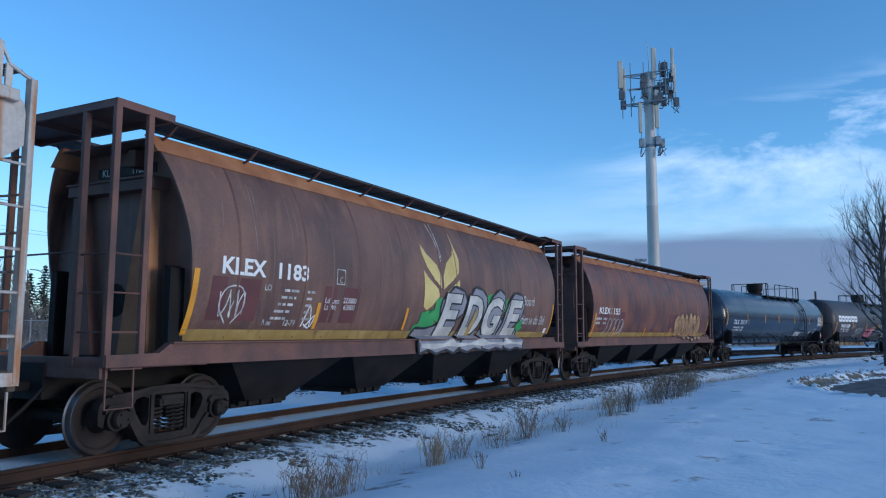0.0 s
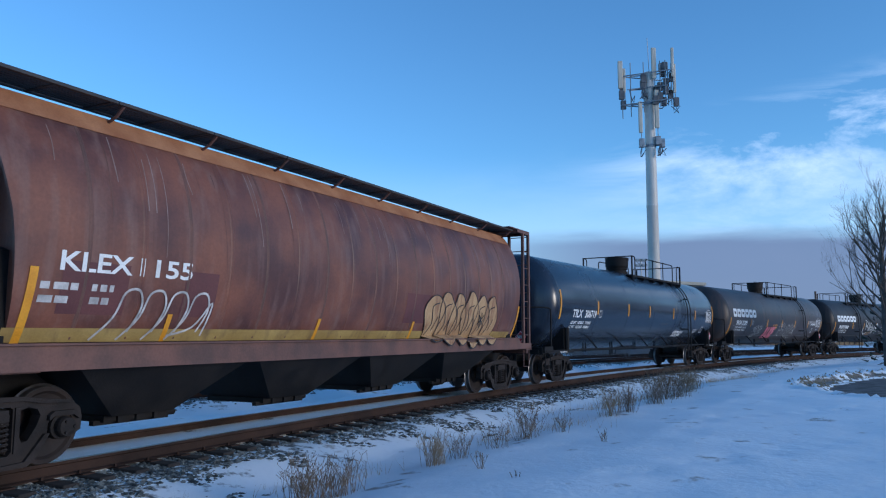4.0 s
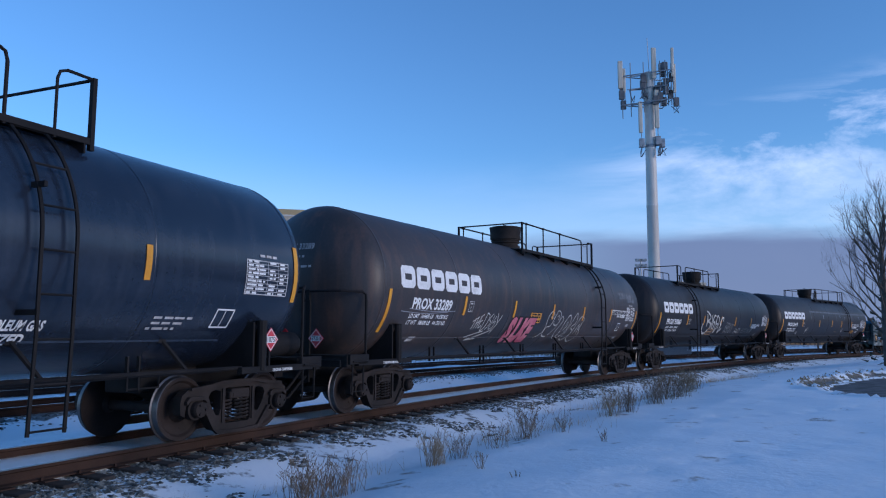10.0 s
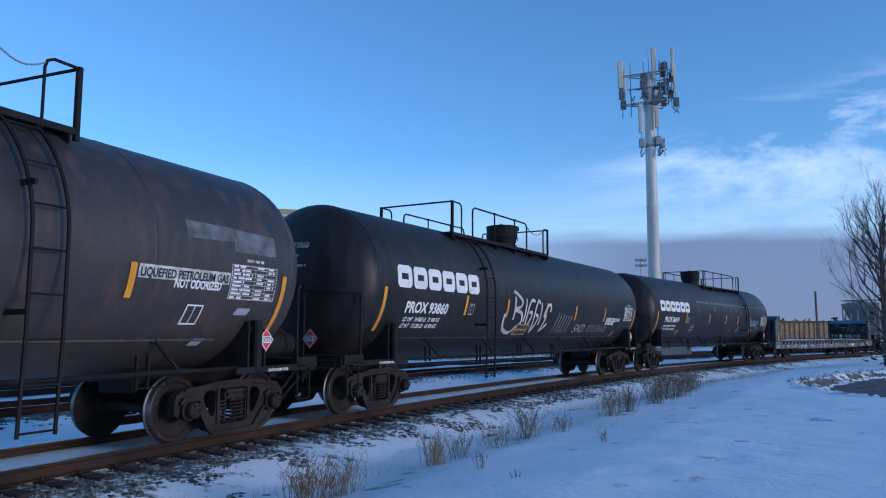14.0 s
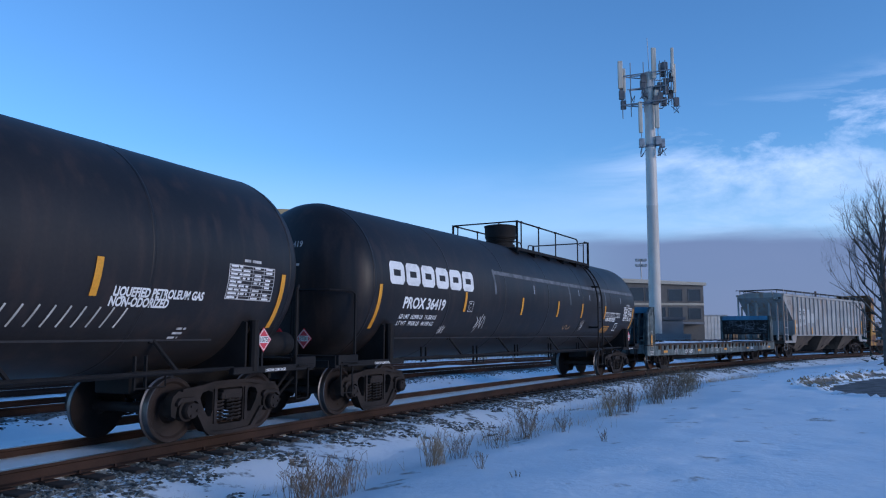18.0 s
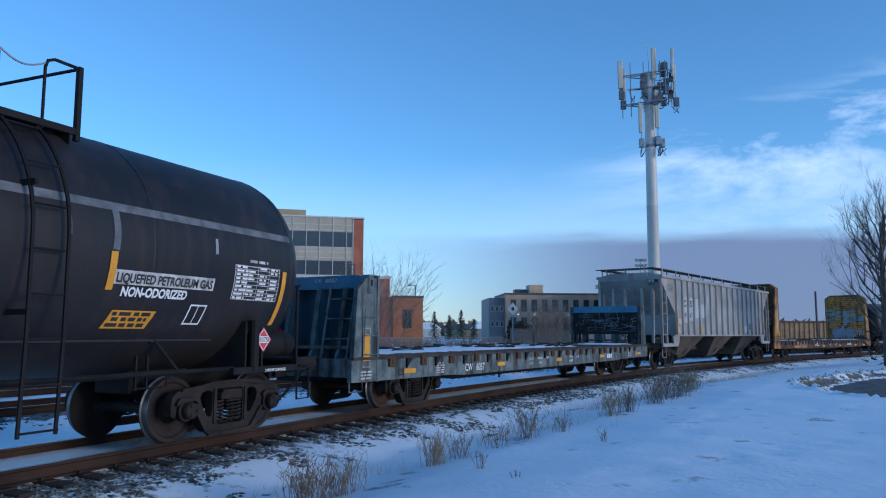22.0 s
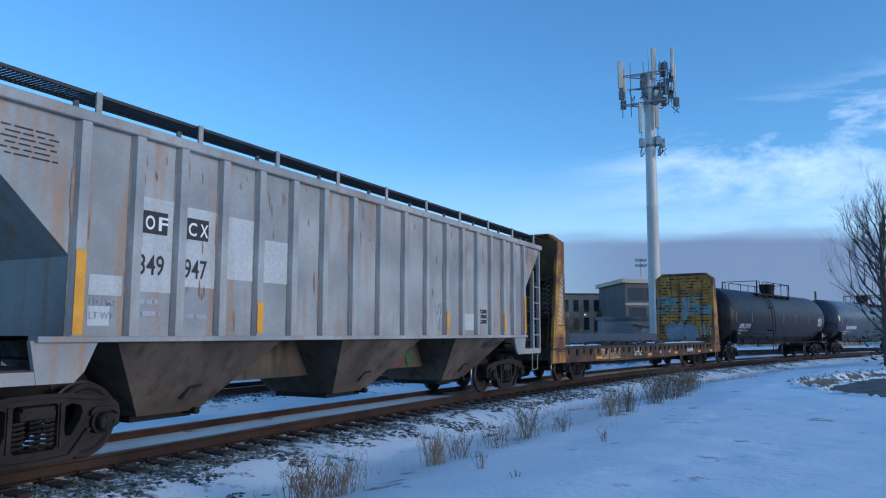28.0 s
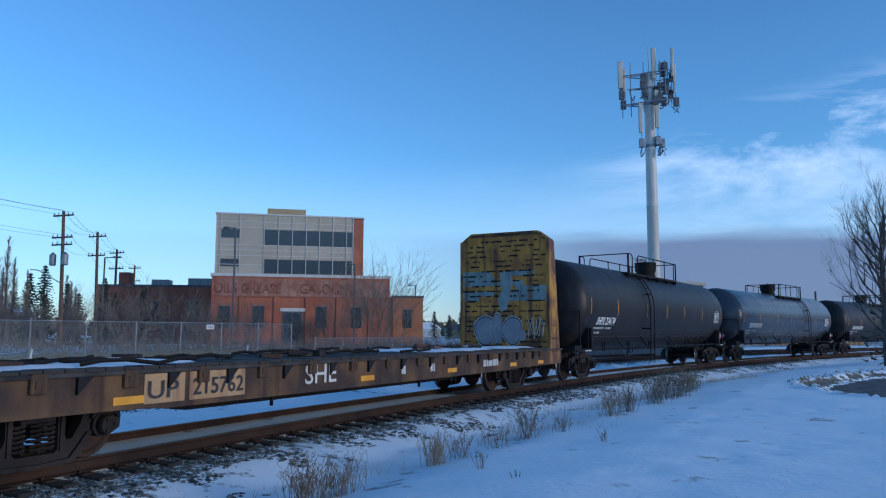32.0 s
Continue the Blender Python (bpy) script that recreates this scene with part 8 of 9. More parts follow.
house(-66, 104, -10, "grey gabled house behind bare trees", GREY_CLAD)


def buff_block():
    b = thing("buff_brick_building", "long buff brick building with two rows of tall windows", "building", m=frame_m(10.0, 120.0, 4.0))
    part("wall", box(B(), 0, 17.6, 0, 12, -0.6, 7.7), TAN_BRICK, b)
    part("roof_coping", box(B(), -0.15, 17.75, -0.15, 12.1, 7.7, 7.95), DARK_BOX, b)
    part("stair_tower", box(B(), 4.2, 6.4, 2, 5, 7.95, 9.4), TAN_BRICK, b)
    part("roof_unit", box(B(), 2.0, 4.0, 3, 5, 7.95, 8.7, 0.05), DARK_BOX, b)
    for k in range(10):
        for z0, z1 in ((5.0, 6.9), (2.1, 4.1)):
            window(b, 0.8 + k * 1.68, 1.7 + k * 1.68, z0, z1, 0.0, DARK_BOX)
    for k in range(6):
        part("wall_lamp", box(B(), 1.92 + k * 2.7, 2.02 + k * 2.7, -0.14, 0.0, 4.47, 4.60), LAMP_GLOW, b, "small lit wall lamp")
    g = thing("grey_building", "plain grey clad block beside the buff building", "building", m=frame_m(7.4, 121.0, 4.0))
    part("wall", box(B(), 0, 2.5, 0, 10, -0.6, 7.2), GREY_CLAD, g)
    for k in range(3):
        window(g, 0.3 + k * 0.75, 0.8 + k * 0.75, 5.0, 5.9, 0.0, PALE_TRIM)
        window(g, 0.3 + k * 0.75, 0.8 + k * 0.75, 2.6, 3.5, 0.0, PALE_TRIM)


buff_block()


def modern_block():
    b = thing("modern_office_building", "dark grey office building with a sloping roof edge and dark windows", "building", m=frame_m(25.2, 104.0, 3.0))
    part("wall", box(B(), 0, 11.0, 0, 14, -0.6, 8.6), mat("grey_brown_stucco", (0.115, 0.105, 0.095), (0.16, 0.145, 0.13), 0.8, 0, 0.5, 14, 0.05), b)
    part("roof_fascia", prism(B(), [(-0.5, 8.55), (11.3, 8.2), (11.3, 8.6), (-0.5, 9.1)], -0.4, 14.2), BEIGE, b, "sloping beige fascia")
    for x0, x1, z0, z1 in ((0.4, 2.6, 6.0, 7.9), (2.8, 4.4, 6.0, 7.9), (0.6, 2.9, 3.5, 5.2), (3.4, 5.6, 3.5, 5.2), (6.0, 8.0, 3.5, 5.2), (8.8, 10.6, 3.5, 5.1), (6.0, 8.0, 6.0, 7.7), (8.8, 10.6, 6.0, 7.7), (0.6, 2.9, 1.0, 2.6), (3.4, 5.6, 1.0, 2.4)):
        window(b, x0, x1, z0, z1, 0.0, DARK_BOX)
    part("canopy", box(B(), 3.2, 10.4, -1.6, 0.0, 2.85, 3.15), GREY_CLAD, b)
    part("floor_band", box(B(), -0.05, 11.0, -0.06, 0.0, 5.45, 5.75), BEIGE, b)
    m = thing("floodlight_mast", "thin mast with floodlights behind the office building", "mast", m=frame_m(37.5, 142.0, 0))
    part("mast_pole", pipe(B(), [(0, 0, 0), (0, 0, 15.6)], 0.12, 8), GALV, m)
    for z in (14.2, 15.2):
        part("lamp_bar", pipe(B(), [(-1.0, 0, z), (1.0, 0, z)], 0.08, 6), GALV, m)
        for x in (-0.9, -0.3, 0.3, 0.9):
            part("flood_lamp", box(B(), x - 0.22, x + 0.22, -0.2, 0.2, z, z + 0.45, 0.03), GALV, m)


modern_block()


# ---- mobile phone mast ----
def phone_mast():
    X, Y = 17.45, 62.0
    t = thing("phone_mast", "tall pale steel monopole with cream antennas on a ring frame", "phone mast", m=frame_m(X, Y, 0))
    bm = lathe(B(), [(0.0, 0.60), (0.04, 0.60), (0.05, 0.50), (12, 0.465), (12.02, 0.48), (12.2, 0.48), (12.22, 0.46), (23.6, 0.40)], 28, "z")
    part("pole_shaft", bm, POLE_STEEL, t, smooth=True).data.set_sharp_from_angle(angle=radians(40))
    part("lightning_rod", pipe(B(), [(0.05, 0, 23.5), (-0.05, 0, 26.7)], 0.025, 5), GALV, t)
    for k in range(5):
        part("base_bolt", pipe(B(), [(0.54 * math.cos(k * 1.26), 0.54 * math.sin(k * 1.26), 0.0), (0.54 * math.cos(k * 1.26), 0.54 * math.sin(k * 1.26), 0.15)], 0.03, 6), GALV, t)
    # ring frames on stand-off arms
    for z in (23.4, 20.9, 22.2):
        tri = [(-2.5, -0.3, z - 0.25), (1.6, -1.3, z + 0.05), (1.5, 1.5, z + 0.05), (-2.5, -0.3, z - 0.25)]
        if z == 22.2:
            tri = [(-1.9, -0.3, z - 0.2), (-0.3, -0.4, z), (1.3, -1.0, z)]
        part("ring_bar", pipe(B(), tri, 0.05, 6), GALV, t)
        part("stand_off", pipe(B(), [(-1.6, -0.3, z - 0.22), (0, 0, z)], 0.05, 6), GALV, t)
        part("stand_off", pipe(B(), [(1.3, -0.6, z), (0, 0, z)], 0.05, 6), GALV, t)
    # panel antennas: (x, y, z from, z to, width)
    for x, y, z0, z1, w in ((-2.50, -0.35, 22.1, 24.5, 0.40), (-2.15, -0.2, 21.8, 23.9, 0.24), (0.30, -0.55, 22.9, 25.6, 0.40), (1.70, -1.1, 22.9, 25.4, 0.24), (1.92, -0.8, 21.6, 24.1, 0.24), (0.42, -0.65, 18.6, 21.9, 0.36), (-0.95, -0.6, 18.2, 20.9, 0.32)):
        a = part("panel_antenna", box(B(), x - w / 2, x + w / 2, y - 0.1, y + 0.1, z0, z1, 0.05), ANTENNA, t, "cream panel antenna")
        part("antenna_pipe", pipe(B(), [(x + 0.1, y + 0.16, z0 - 1.0), (x + 0.1, y + 0.16, z1 - 0.2)], 0.035, 6), GALV, a)
    rng2 = random.Random(5)
    for x, y, z in ((-2.3, -0.1, 22.2), (-2.2, 0.0, 20.8), (-0.6, -0.3, 22.5), (0.55, -0.4, 22.0), (1.2, -0.2, 23.6), (1.5, 0.1, 22.8), (1.0, 0.2, 22.5), (1.7, -0.4, 21.6), (2.1, -0.6, 20.9), (-0.85, -0.45, 17.4), (0.5, -0.5, 17.6), (0.85, -0.45, 17.4), (1.35, 0.3, 21.2), (1.35, 0.0, 24.2), (0.95, -0.5, 23.9), (1.75, -0.7, 23.0), (0.75, -0.7, 21.3), (-2.45, -0.5, 21.5), (-0.55, -0.35, 23.0), (0.35, -0.75, 21.0), (1.2, -0.7, 21.9)):
        part("radio_unit", box(B(), x - 0.22, x + 0.22, y - 0.14, y + 0.14, z - 0.4, z + 0.35, 0.03), DARK_BOX if z > 18 else GALV, t, "grey radio unit")
    for k in range(30):
        x, y, z = rng2.choice(((-1.75, -0.2, 21.6), (-0.6, -0.3, 21.9), (0.6, -0.5, 21.6), (1.4, -0.4, 22.4), (-0.8, -0.4, 16.9), (0.7, -0.45, 17.0), (1.9, -0.6, 20.6)))
        pts = [(x, y - 0.15, z + 0.4), (x + rng2.uniform(-0.3, 0.3), y - 0.25, z - 0.4), (x + rng2.uniform(-0.4, 0.4), y - 0.2, z - 0.75), (x + rng2.uniform(-0.3, 0.5), y - 0.1, z - 0.1)]
        part("antenna_cable", pipe(B(), pts, 0.03, 5), DARK_BOX, t)
    for x, y in ((-2.3, -0.15), (-1.6, -0.2), (-0.55, -0.4), (0.75, -0.75), (1.15, -0.9), (1.5, -0.4), (1.85, -0.2)):
        part("mount_pipe", pipe(B(), [(x, y, 20.2 + 0.3 * x), (x, y, 24.4)], 0.04, 6), GALV, t)
    for z in (17.2, 20.9):
        part("pole_collar", lathe(B(), [(z - 0.12, 0.47), (z + 0.12, 0.47)], 24, "z"), GALV, t)
        part("collar_arm", pipe(B(), [(-0.95, -0.5, z), (0, 0, z), (0.75, -0.5, z)], 0.05, 6), GALV, t)
    # equipment shelter and its boarded compound
    s = thing("equipment_shelter", "grey equipment shelter with a door at the foot of the mast", "shed", m=frame_m(13.6, 63.5, 0))
    part("wall", box(B(), 0, 6.6, 0, 3, -0.3, 2.7, 0.02), GREY_CLAD, s)
    part("roof", box(B(), -0.15, 6.75, -0.2, 3.2, 2.7, 2.95), DARK_BOX, s)
    part("door", box(B(), 3.0, 4.4, -0.05, 0.0, 0.0, 2.1), GALV, s)
    part("cable_bridge", pipe(B(), [(2.4, -0.1, 2.3), (3.4, -0.15, 2.1), (4.0, -1.2, 2.0)], 0.06, 6), DARK_BOX, s)
    f = thing("board_fence", "weathered board fence round the mast compound", "fence", m=frame_m(10.2, 61.0, 2))
    first = None
    for k in range(64):
        m = Matrix.Translation((k * 0.155, random.uniform(-0.01, 0.01), random.uniform(-0.03, 0.03)))
        if first is None:
            first = part("board", box(B(), 0, 0.14, -0.02, 0.0, -0.4, 1.55), GREY_CLAD, f)
            first.matrix_basis = m
        else:
            again(first, f, m)
    for z in (0.3, 1.2):
        part("fence_rail", box(B(), 0, 9.9, 0.0, 0.06, z, z + 0.1), PLANK, f)


phone_mast()


# ---- poles, lamps, fence ----
POLES = ((-36.2, 71.0, 13.0), (-39.8, 86.0, 13.0), (-45.3, 104.0, 13.0), (-53.0, 129.0, 13.0))


def power_poles():
    for i, (x, y, h) in enumerate(POLES):
        p = thing("power_pole", "leaning wooden power pole with two crossarms" if i else "wooden power pole with crossarms and two transformers", "power pole", "power poles along the street", m=frame_m(x, y, -20))
        part("pole_shaft", pipe(B(), [(0.5 if i < 2 else 0, 0, -0.6), (0, 0, h)], 0.17, 8, (0.20, 0.14)), POLE_WOOD, p)
        for z in (h - 0.5, h - 2.7) if i else (h - 0.4, h - 2.5, h - 3.2):
            arm = part("crossarm", box(B(), -1.25, 1.25, -0.06, 0.06, z - 0.07, z + 0.07), POLE_WOOD, p)
            for k in (-1.15, -0.6, 0.6, 1.15):
                part("insulator", pipe(B(), [(k, 0, z + 0.07), (k, 0, z + 0.28)], 0.05, 6), GALV, arm)
        if i == 0:
            for k in (-0.75, 0.75):
                part("transformer", lathe(B(), [(h - 5.2, 0.25), (h - 5.1, 0.3), (h - 4.2, 0.3), (h - 4.1, 0.2), (h - 3.95, 0.08)], 16, "z", (k, -0.25, 0)), GALV, p, "grey can transformer")
            part("lamp_arm", pipe(B(), [(0, 0, h - 6.8), (-2.4, -0.3, h - 5.6), (-3.3, -0.4, h - 5.5)], 0.05, 6), GALV, p)
    runs = [(-52.0, 46.0, 16.5)] + list(POLES) + [(-62.0, 160.0, 12.0)]
    wires = []
    for off, dz in ((-1.15, -0.15), (0.0, 0.1), (1.15, -0.15), (-1.1, -2.4), (1.1, -2.4)):
        pts = []
        for (xa, ya, ha), (xb, yb, hb) in zip(runs, runs[1:]):
            for k in range(8):
                f = k / 8
                pts.append((xa + (xb - xa) * f + off * 0.9, ya + (yb - ya) * f - off * 0.35, ha + (hb - ha) * f + dz - 1.6 * f * (1 - f) * 2))
        wires.append(part("wire", pipe(B(), pts, 0.014, 4), UNDER, None))
    root = thing("overhead_wires", "black overhead wires strung between the poles", "wires")
    for w in wires:
        w.parent = root


power_poles()


def street_lamp(x, y, h, arm, label):
    p = thing("street_lamp", label, "street lamp", m=frame_m(x, y, 0))
    part("lamp_post", pipe(B(), [(0, 0, -0.5), (0, 0, h)], 0.09, 8), DARK_BOX, p)
    part("lamp_arm", pipe(B(), [(0, 0, h - 0.05), (arm, 0, h)], 0.05, 6), DARK_BOX, p)
    part("lamp_head", box(B(), min(arm, arm * 1.9), max(arm, arm * 1.9), -0.16, 0.16, h - 0.08, h + 0.1, 0.03), DARK_BOX, p)


street_lamp(-19.6, 70.5, 11.4, -0.6, "dark street lamp standing before the brick building")
street_lamp(-36.1, 80.0, 9.5, 0.9, "dark street lamp beside the power poles")
street_lamp(-10.1, 86.0, 9.4, -0.5, "dark street lamp among bare bushes")
street_lamp(-4.3, 118.0, 9.0, -0.6, "distant dark street lamp")
q = thing("wooden_post", "plain wooden pole beyond the line", "pole", m=frame_m(47.0, 95.0, 0))
part("post_shaft", pipe(B(), [(0, 0, -0.5), (0, 0, 6.9)], 0.13, 8), POLE_WOOD, q)
q = thing("railway_sign", "white diamond railway sign on a thin post", "sign", m=frame_m(4.35, 47.0, 0))
part("sign_post", pipe(B(), [(0, 0, -0.4), (0, 0, 3.4)], 0.04, 6), GALV, q)
part("sign_plate", prism(B(), [(0, 3.45), (0.34, 3.05), (0, 2.65), (-0.34, 3.05)], -0.06, -0.045), PALE_TRIM, q)
part("sign_symbol", box(B(), -0.08, 0.08, -0.066, -0.061, 2.95, 3.15), SPRAY_BLACK, q)


def chain_fence(x0, y0, x1, y1, n, top, label):
    f = thing("chain_link_fence", label, "fence")
    d = Vector((x1 - x0, y1 - y0, 0))
    ln = d.length
    d.normalize()
    f.matrix_basis = Matrix.Translation((x0, y0, 0)) @ Matrix.Rotation(math.atan2(d.y, d.x), 4, "Z")
    for k in range(n + 1):
        x = ln * k / n
        part("fence_post", pipe(B(), [(x, 0, -0.5), (x, 0, top + 0.05)], 0.035, 6), GALV, f)
    part("top_rail", pipe(B(), [(0, 0, top), (ln, 0, top)], 0.025, 6), GALV, f)
    verts, faces = [], []
    pitch = 0.11
    for lean in (1, -1):
        for k in range(int((ln + top) / pitch)):
            a = k * pitch - (top if lean == 1 else 0)
            p, r = (a, 0.02), (a + lean * top, top)
            lo, hi = max(0.0, min(ln, p[0])), max(0.0, min(ln, r[0]))
            if abs(hi - lo) < 0.05:
                continue
            z_at = [abs(u - p[0]) for u in (lo, hi)]
            i = len(verts)
            for u, z in zip((lo, hi), z_at):
                verts.extend([(u - 0.004, 0, z), (u + 0.004, 0, z), (u, 0.006, z)])
            faces.extend([(i, i + 1, i + 4, i + 3), (i + 1, i + 2, i + 5, i + 4), (i + 2, i, i + 3, i + 5)])
    me = bpy.data.meshes.new("wire_mesh")
    me.from_pydata(verts, [], faces)
    me.materials.append(GALV)
    w = new("wire_mesh", me)
    w.parent = f
    w["kind"] = "stuff"
    return f


chain_fence(-30.5, 27.5, -10.8, 54.0, 11, 2.15, "tall galvanised chain-link fence along the far side")
chain_fence(-9.4, 56.0, 6.0, 78.0, 9, 1.15, "low chain-link fence beyond the sidings")
q = thing("fence_sign", "small white notice on the fence", "sign", m=frame_m(-14.9, 48.4, 53.4, 0))
part("notice_plate", box(B(), -0.3, 0.3, -0.05, -0.03, 1.75, 2.05), PALE_TRIM, q)
part("notice_lines", box(B(), -0.2, 0.2, -0.054, -0.051, 1.86, 1.93), SPRAY_GREY, q)
for x, y in ((-16.8, 27.5), (-15.6, 28.6), (-10.0, 38.5)):
    q = thing("marker_stake", "short white marker stake leaning in the snow", "stake", "white marker stakes", m=frame_m(x, y, 0, surface(x, y)) @ Matrix.Rotation(radians(6), 4, "Y"))
    part("stake_shaft", pipe(B(), [(0, 0, -0.2), (0, 0, 1.15)], 0.04, 6), PALE_TRIM, q)


# ---- trees, bushes, weeds ----
def grow(bm, rng, base, direction, length, rad, depth, spread, droop=0.0, n=5, lift=0.25):
    """Branches that fork and taper."""
    pts, rads = [base], [rad]
    d = direction.copy()
    for k in range(3):
        d = (d + Vector((rng.gauss(0, 0.11), rng.gauss(0, 0.11), rng.gauss(0, 0.08) - droop))).normalized()
        pts.append(pts[-1] + d * length / 3)
        rads.append(rad * (1 - 0.42 * (k + 1) / 3))
    pipe(bm, pts, rad, n if rad > 0.03 else 3, rads)
    if depth == 0:
        return
    kids = rng.choice((2, 3, 3, 4)) if depth > 1 else 4
    for k in range(kids):
        f = rng.uniform(0.35, 1.0)
        i = min(2, int(f * 3))
        p = pts[i].lerp(pts[i + 1], f * 3 - i)
        side = Vector((rng.gauss(0, 1), rng.gauss(0, 1), rng.gauss(lift, 0.5))).normalized()
        grow(bm, rng, p, (d * (1 - spread) + side * spread).normalized(), length * rng.uniform(0.55, 0.8), rads[i] * rng.uniform(0.45, 0.65), depth - 1, spread, droop, n, lift)


def bare_tree(x, y, h, label, seed, rad=0.16, depth=5, spread=0.45, lean=(0, 0), stems=1, twig=TWIG, start=0.28, limb=0.36, limbs=13):
    rng3 = random.Random(seed)
    t = thing("bare_tree", label, "tree", m=frame_m(x, y, 0, surface(x, y) - 0.05))
    trunk = pipe(B(), [(0, 0, -0.2), (lean[0] * 0.3, lean[1] * 0.3, h * 0.3), (lean[0], lean[1], h * 0.62)], rad, 8, (rad * 1.25, rad, rad * 0.55))
    part("trunk", trunk, BARK, t)
    bm = B()
    for k in range(limbs):
        f = start + (0.62 - start) * k / (limbs - 1)
        p = Vector((lean[0] * f / 0.62, lean[1] * f / 0.62, h * f))
        a = k * 2.4 + rng3.uniform(-0.5, 0.5)
        up = rng3.uniform(0.5, 1.1) + f
        grow(bm, rng3, p, Vector((math.cos(a), math.sin(a), up)).normalized(), h * rng3.uniform(0.17, 0.27), rad * limb, depth - 2, spread, -0.03, 5, 0.6)
    grow(bm, rng3, Vector((lean[0], lean[1], h * 0.6)), Vector((0, 0, 1)), h * 0.2, rad * 0.5, depth - 2, spread, -0.02, 5, 0.6)
    part("crown", bm, twig, t)
    return t


bare_tree(22.85, 39.0, 9.9, "bare grey tree with a wide twiggy crown beside the road", 4, 0.17, 7, 0.36, start=0.14, limb=0.34, twig=BARK, limbs=24)


def twig_mesh(shoots, material, parent, name="crown"):
    """Many thin tapering twigs: (base, direction, length, width)."""
    verts, faces = [], []
    for p, d, ln, w in shoots:
        side = d.cross(Vector((0.3, 0.9, 0.2))).normalized() * w
        fore = d.cross(side).normalized() * w
        n = len(verts)
        verts.extend([tuple(p - side), tuple(p + side), tuple(p + fore), tuple(p + d * ln)])
        faces.extend([(n, n + 1, n + 3), (n + 1, n + 2, n + 3), (n + 2, n, n + 3)])
    me = bpy.data.meshes.new(name)
    me.from_pydata(verts, [], faces)
    me.materials.append(material)
    ob = new(name, me)
    ob.parent = parent
    return ob


def fan(rng3, shoots, p, d, ln, w, depth, spread, kids):
    shoots.append((p, d, ln, w))
    if depth:
        for _ in range(kids):
            f = rng3.uniform(0.25, 0.95)
            e = (d + Vector((rng3.gauss(0, spread), rng3.gauss(0, spread), rng3.gauss(0.1, spread * 0.6)))).normalized()
            fan(rng3, shoots, p + d * ln * f, e, ln * rng3.uniform(0.35, 0.6), w * 0.6, depth - 1, spread, kids)


def bush(x, y, h, label, seed, stems=60, twig=TWIG):
    rng3 = random.Random(seed)
    t = thing("bare_bush", label, "bush", m=frame_m(x, y, 0, surface(x, y) - 0.05))
    shoots = []
    for k in range(stems):
        a, r = rng3.uniform(0, math.tau), rng3.uniform(0, h * 0.22)
        lean = rng3.uniform(0.05, 0.75)
        fan(rng3, shoots, Vector((r * math.cos(a), r * math.sin(a), 0)), Vector((math.cos(a) * lean, math.sin(a) * lean, 1)).normalized(), h * rng3.uniform(0.6, 1.0), 0.028, 2, 0.45, 6)
    twig_mesh(shoots, twig, t)


def poplar(x, y, h, label, seed):
    rng3 = random.Random(seed)
    t = thing("bare_tree", label, "tree", m=frame_m(x, y, 0, surface(x, y) - 0.05))
    part("trunk", pipe(B(), [(0, 0, -0.2), (0.1, 0, h * 0.5), (0, 0, h * 0.95)], 0.1, 6, (0.16, 0.10, 0.02)), BARK, t)
    shoots = []
    for k in range(130):
        f = rng3.uniform(0.12, 0.93)
        a, lean = rng3.uniform(0, math.tau), rng3.uniform(0.18, 0.5)
        fan(rng3, shoots, Vector((0, 0, h * f)), Vector((math.cos(a) * lean, math.sin(a) * lean, 1)).normalized(), h * rng3.uniform(0.10, 0.22) * (1.15 - f), 0.03, 2, 0.3, 4)
    twig_mesh(shoots, TWIG, t)


for k, (x, y, h) in enumerate(((-7.6, 76, 8.6), (-9.6, 73, 6.2), (-5.4, 74, 6.8), (-6.3, 79, 8.0), (-11.0, 75, 3.8), (-24.0, 74, 4.0), (-22.2, 75, 3.4), (-29.5, 72, 5.4), (-32.0, 75, 5.2), (-27.0, 76, 4.8), (-34.5, 73, 4.6), (-38.0, 74, 5.2), (11.2, 84, 4.5), (13.0, 90, 5.0), (-19.0, 75, 3.6), (-13.5, 76, 3.2), (-41.0, 76, 4.5), (-44.5, 75, 4.2))):
    bush(x, y, h, "bare brown bush before the buildings" if k % 2 else "tangled bare bush behind the fence", 20 + k, 15 if k < 5 else 24)
for k, (x, y, h) in enumerate(((-50, 82, 10.5), (-46.5, 80, 12.0), (-44, 88, 8.5), (-54, 90, 9.5), (-41.5, 84, 7.5), (-56, 84, 9.5), (-48, 76, 7.0), (-52, 78, 9.0), (-43, 78, 6.0), (-39, 80, 6.5), (-58, 95, 9.0), (-47.4, 83, 10.0), (-49.2, 84, 9.0), (-44.8, 81, 8.5), (-51, 86, 10.5), (-53.2, 83, 10.0), (-45.8, 78, 5.5), (-50.8, 80, 8.5), (-55, 80, 8.0))):
    poplar(x, y, h, "slim bare poplar in the far row", 50 + k)


def brush():
    """Grey dead brush along the fence and before the buildings."""
    rng3 = random.Random(77)
    shoots = []
    for _ in range(5200):
        x = rng3.uniform(-50, 14)
        y = rng3.uniform(56, 74)
        d = Vector((rng3.gauss(0, 0.35), rng3.gauss(0, 0.35), 1)).normalized()
        fan(rng3, shoots, Vector((x, y, -0.1)), d, rng3.uniform(0.4, 1.3), 0.02, 1, 0.5, 3)
    ob = twig_mesh(shoots, TWIG, None, "dead_brush")
    tagged(ob, "grey dead brush behind the chain fence", "brush", kind="stuff")


brush()


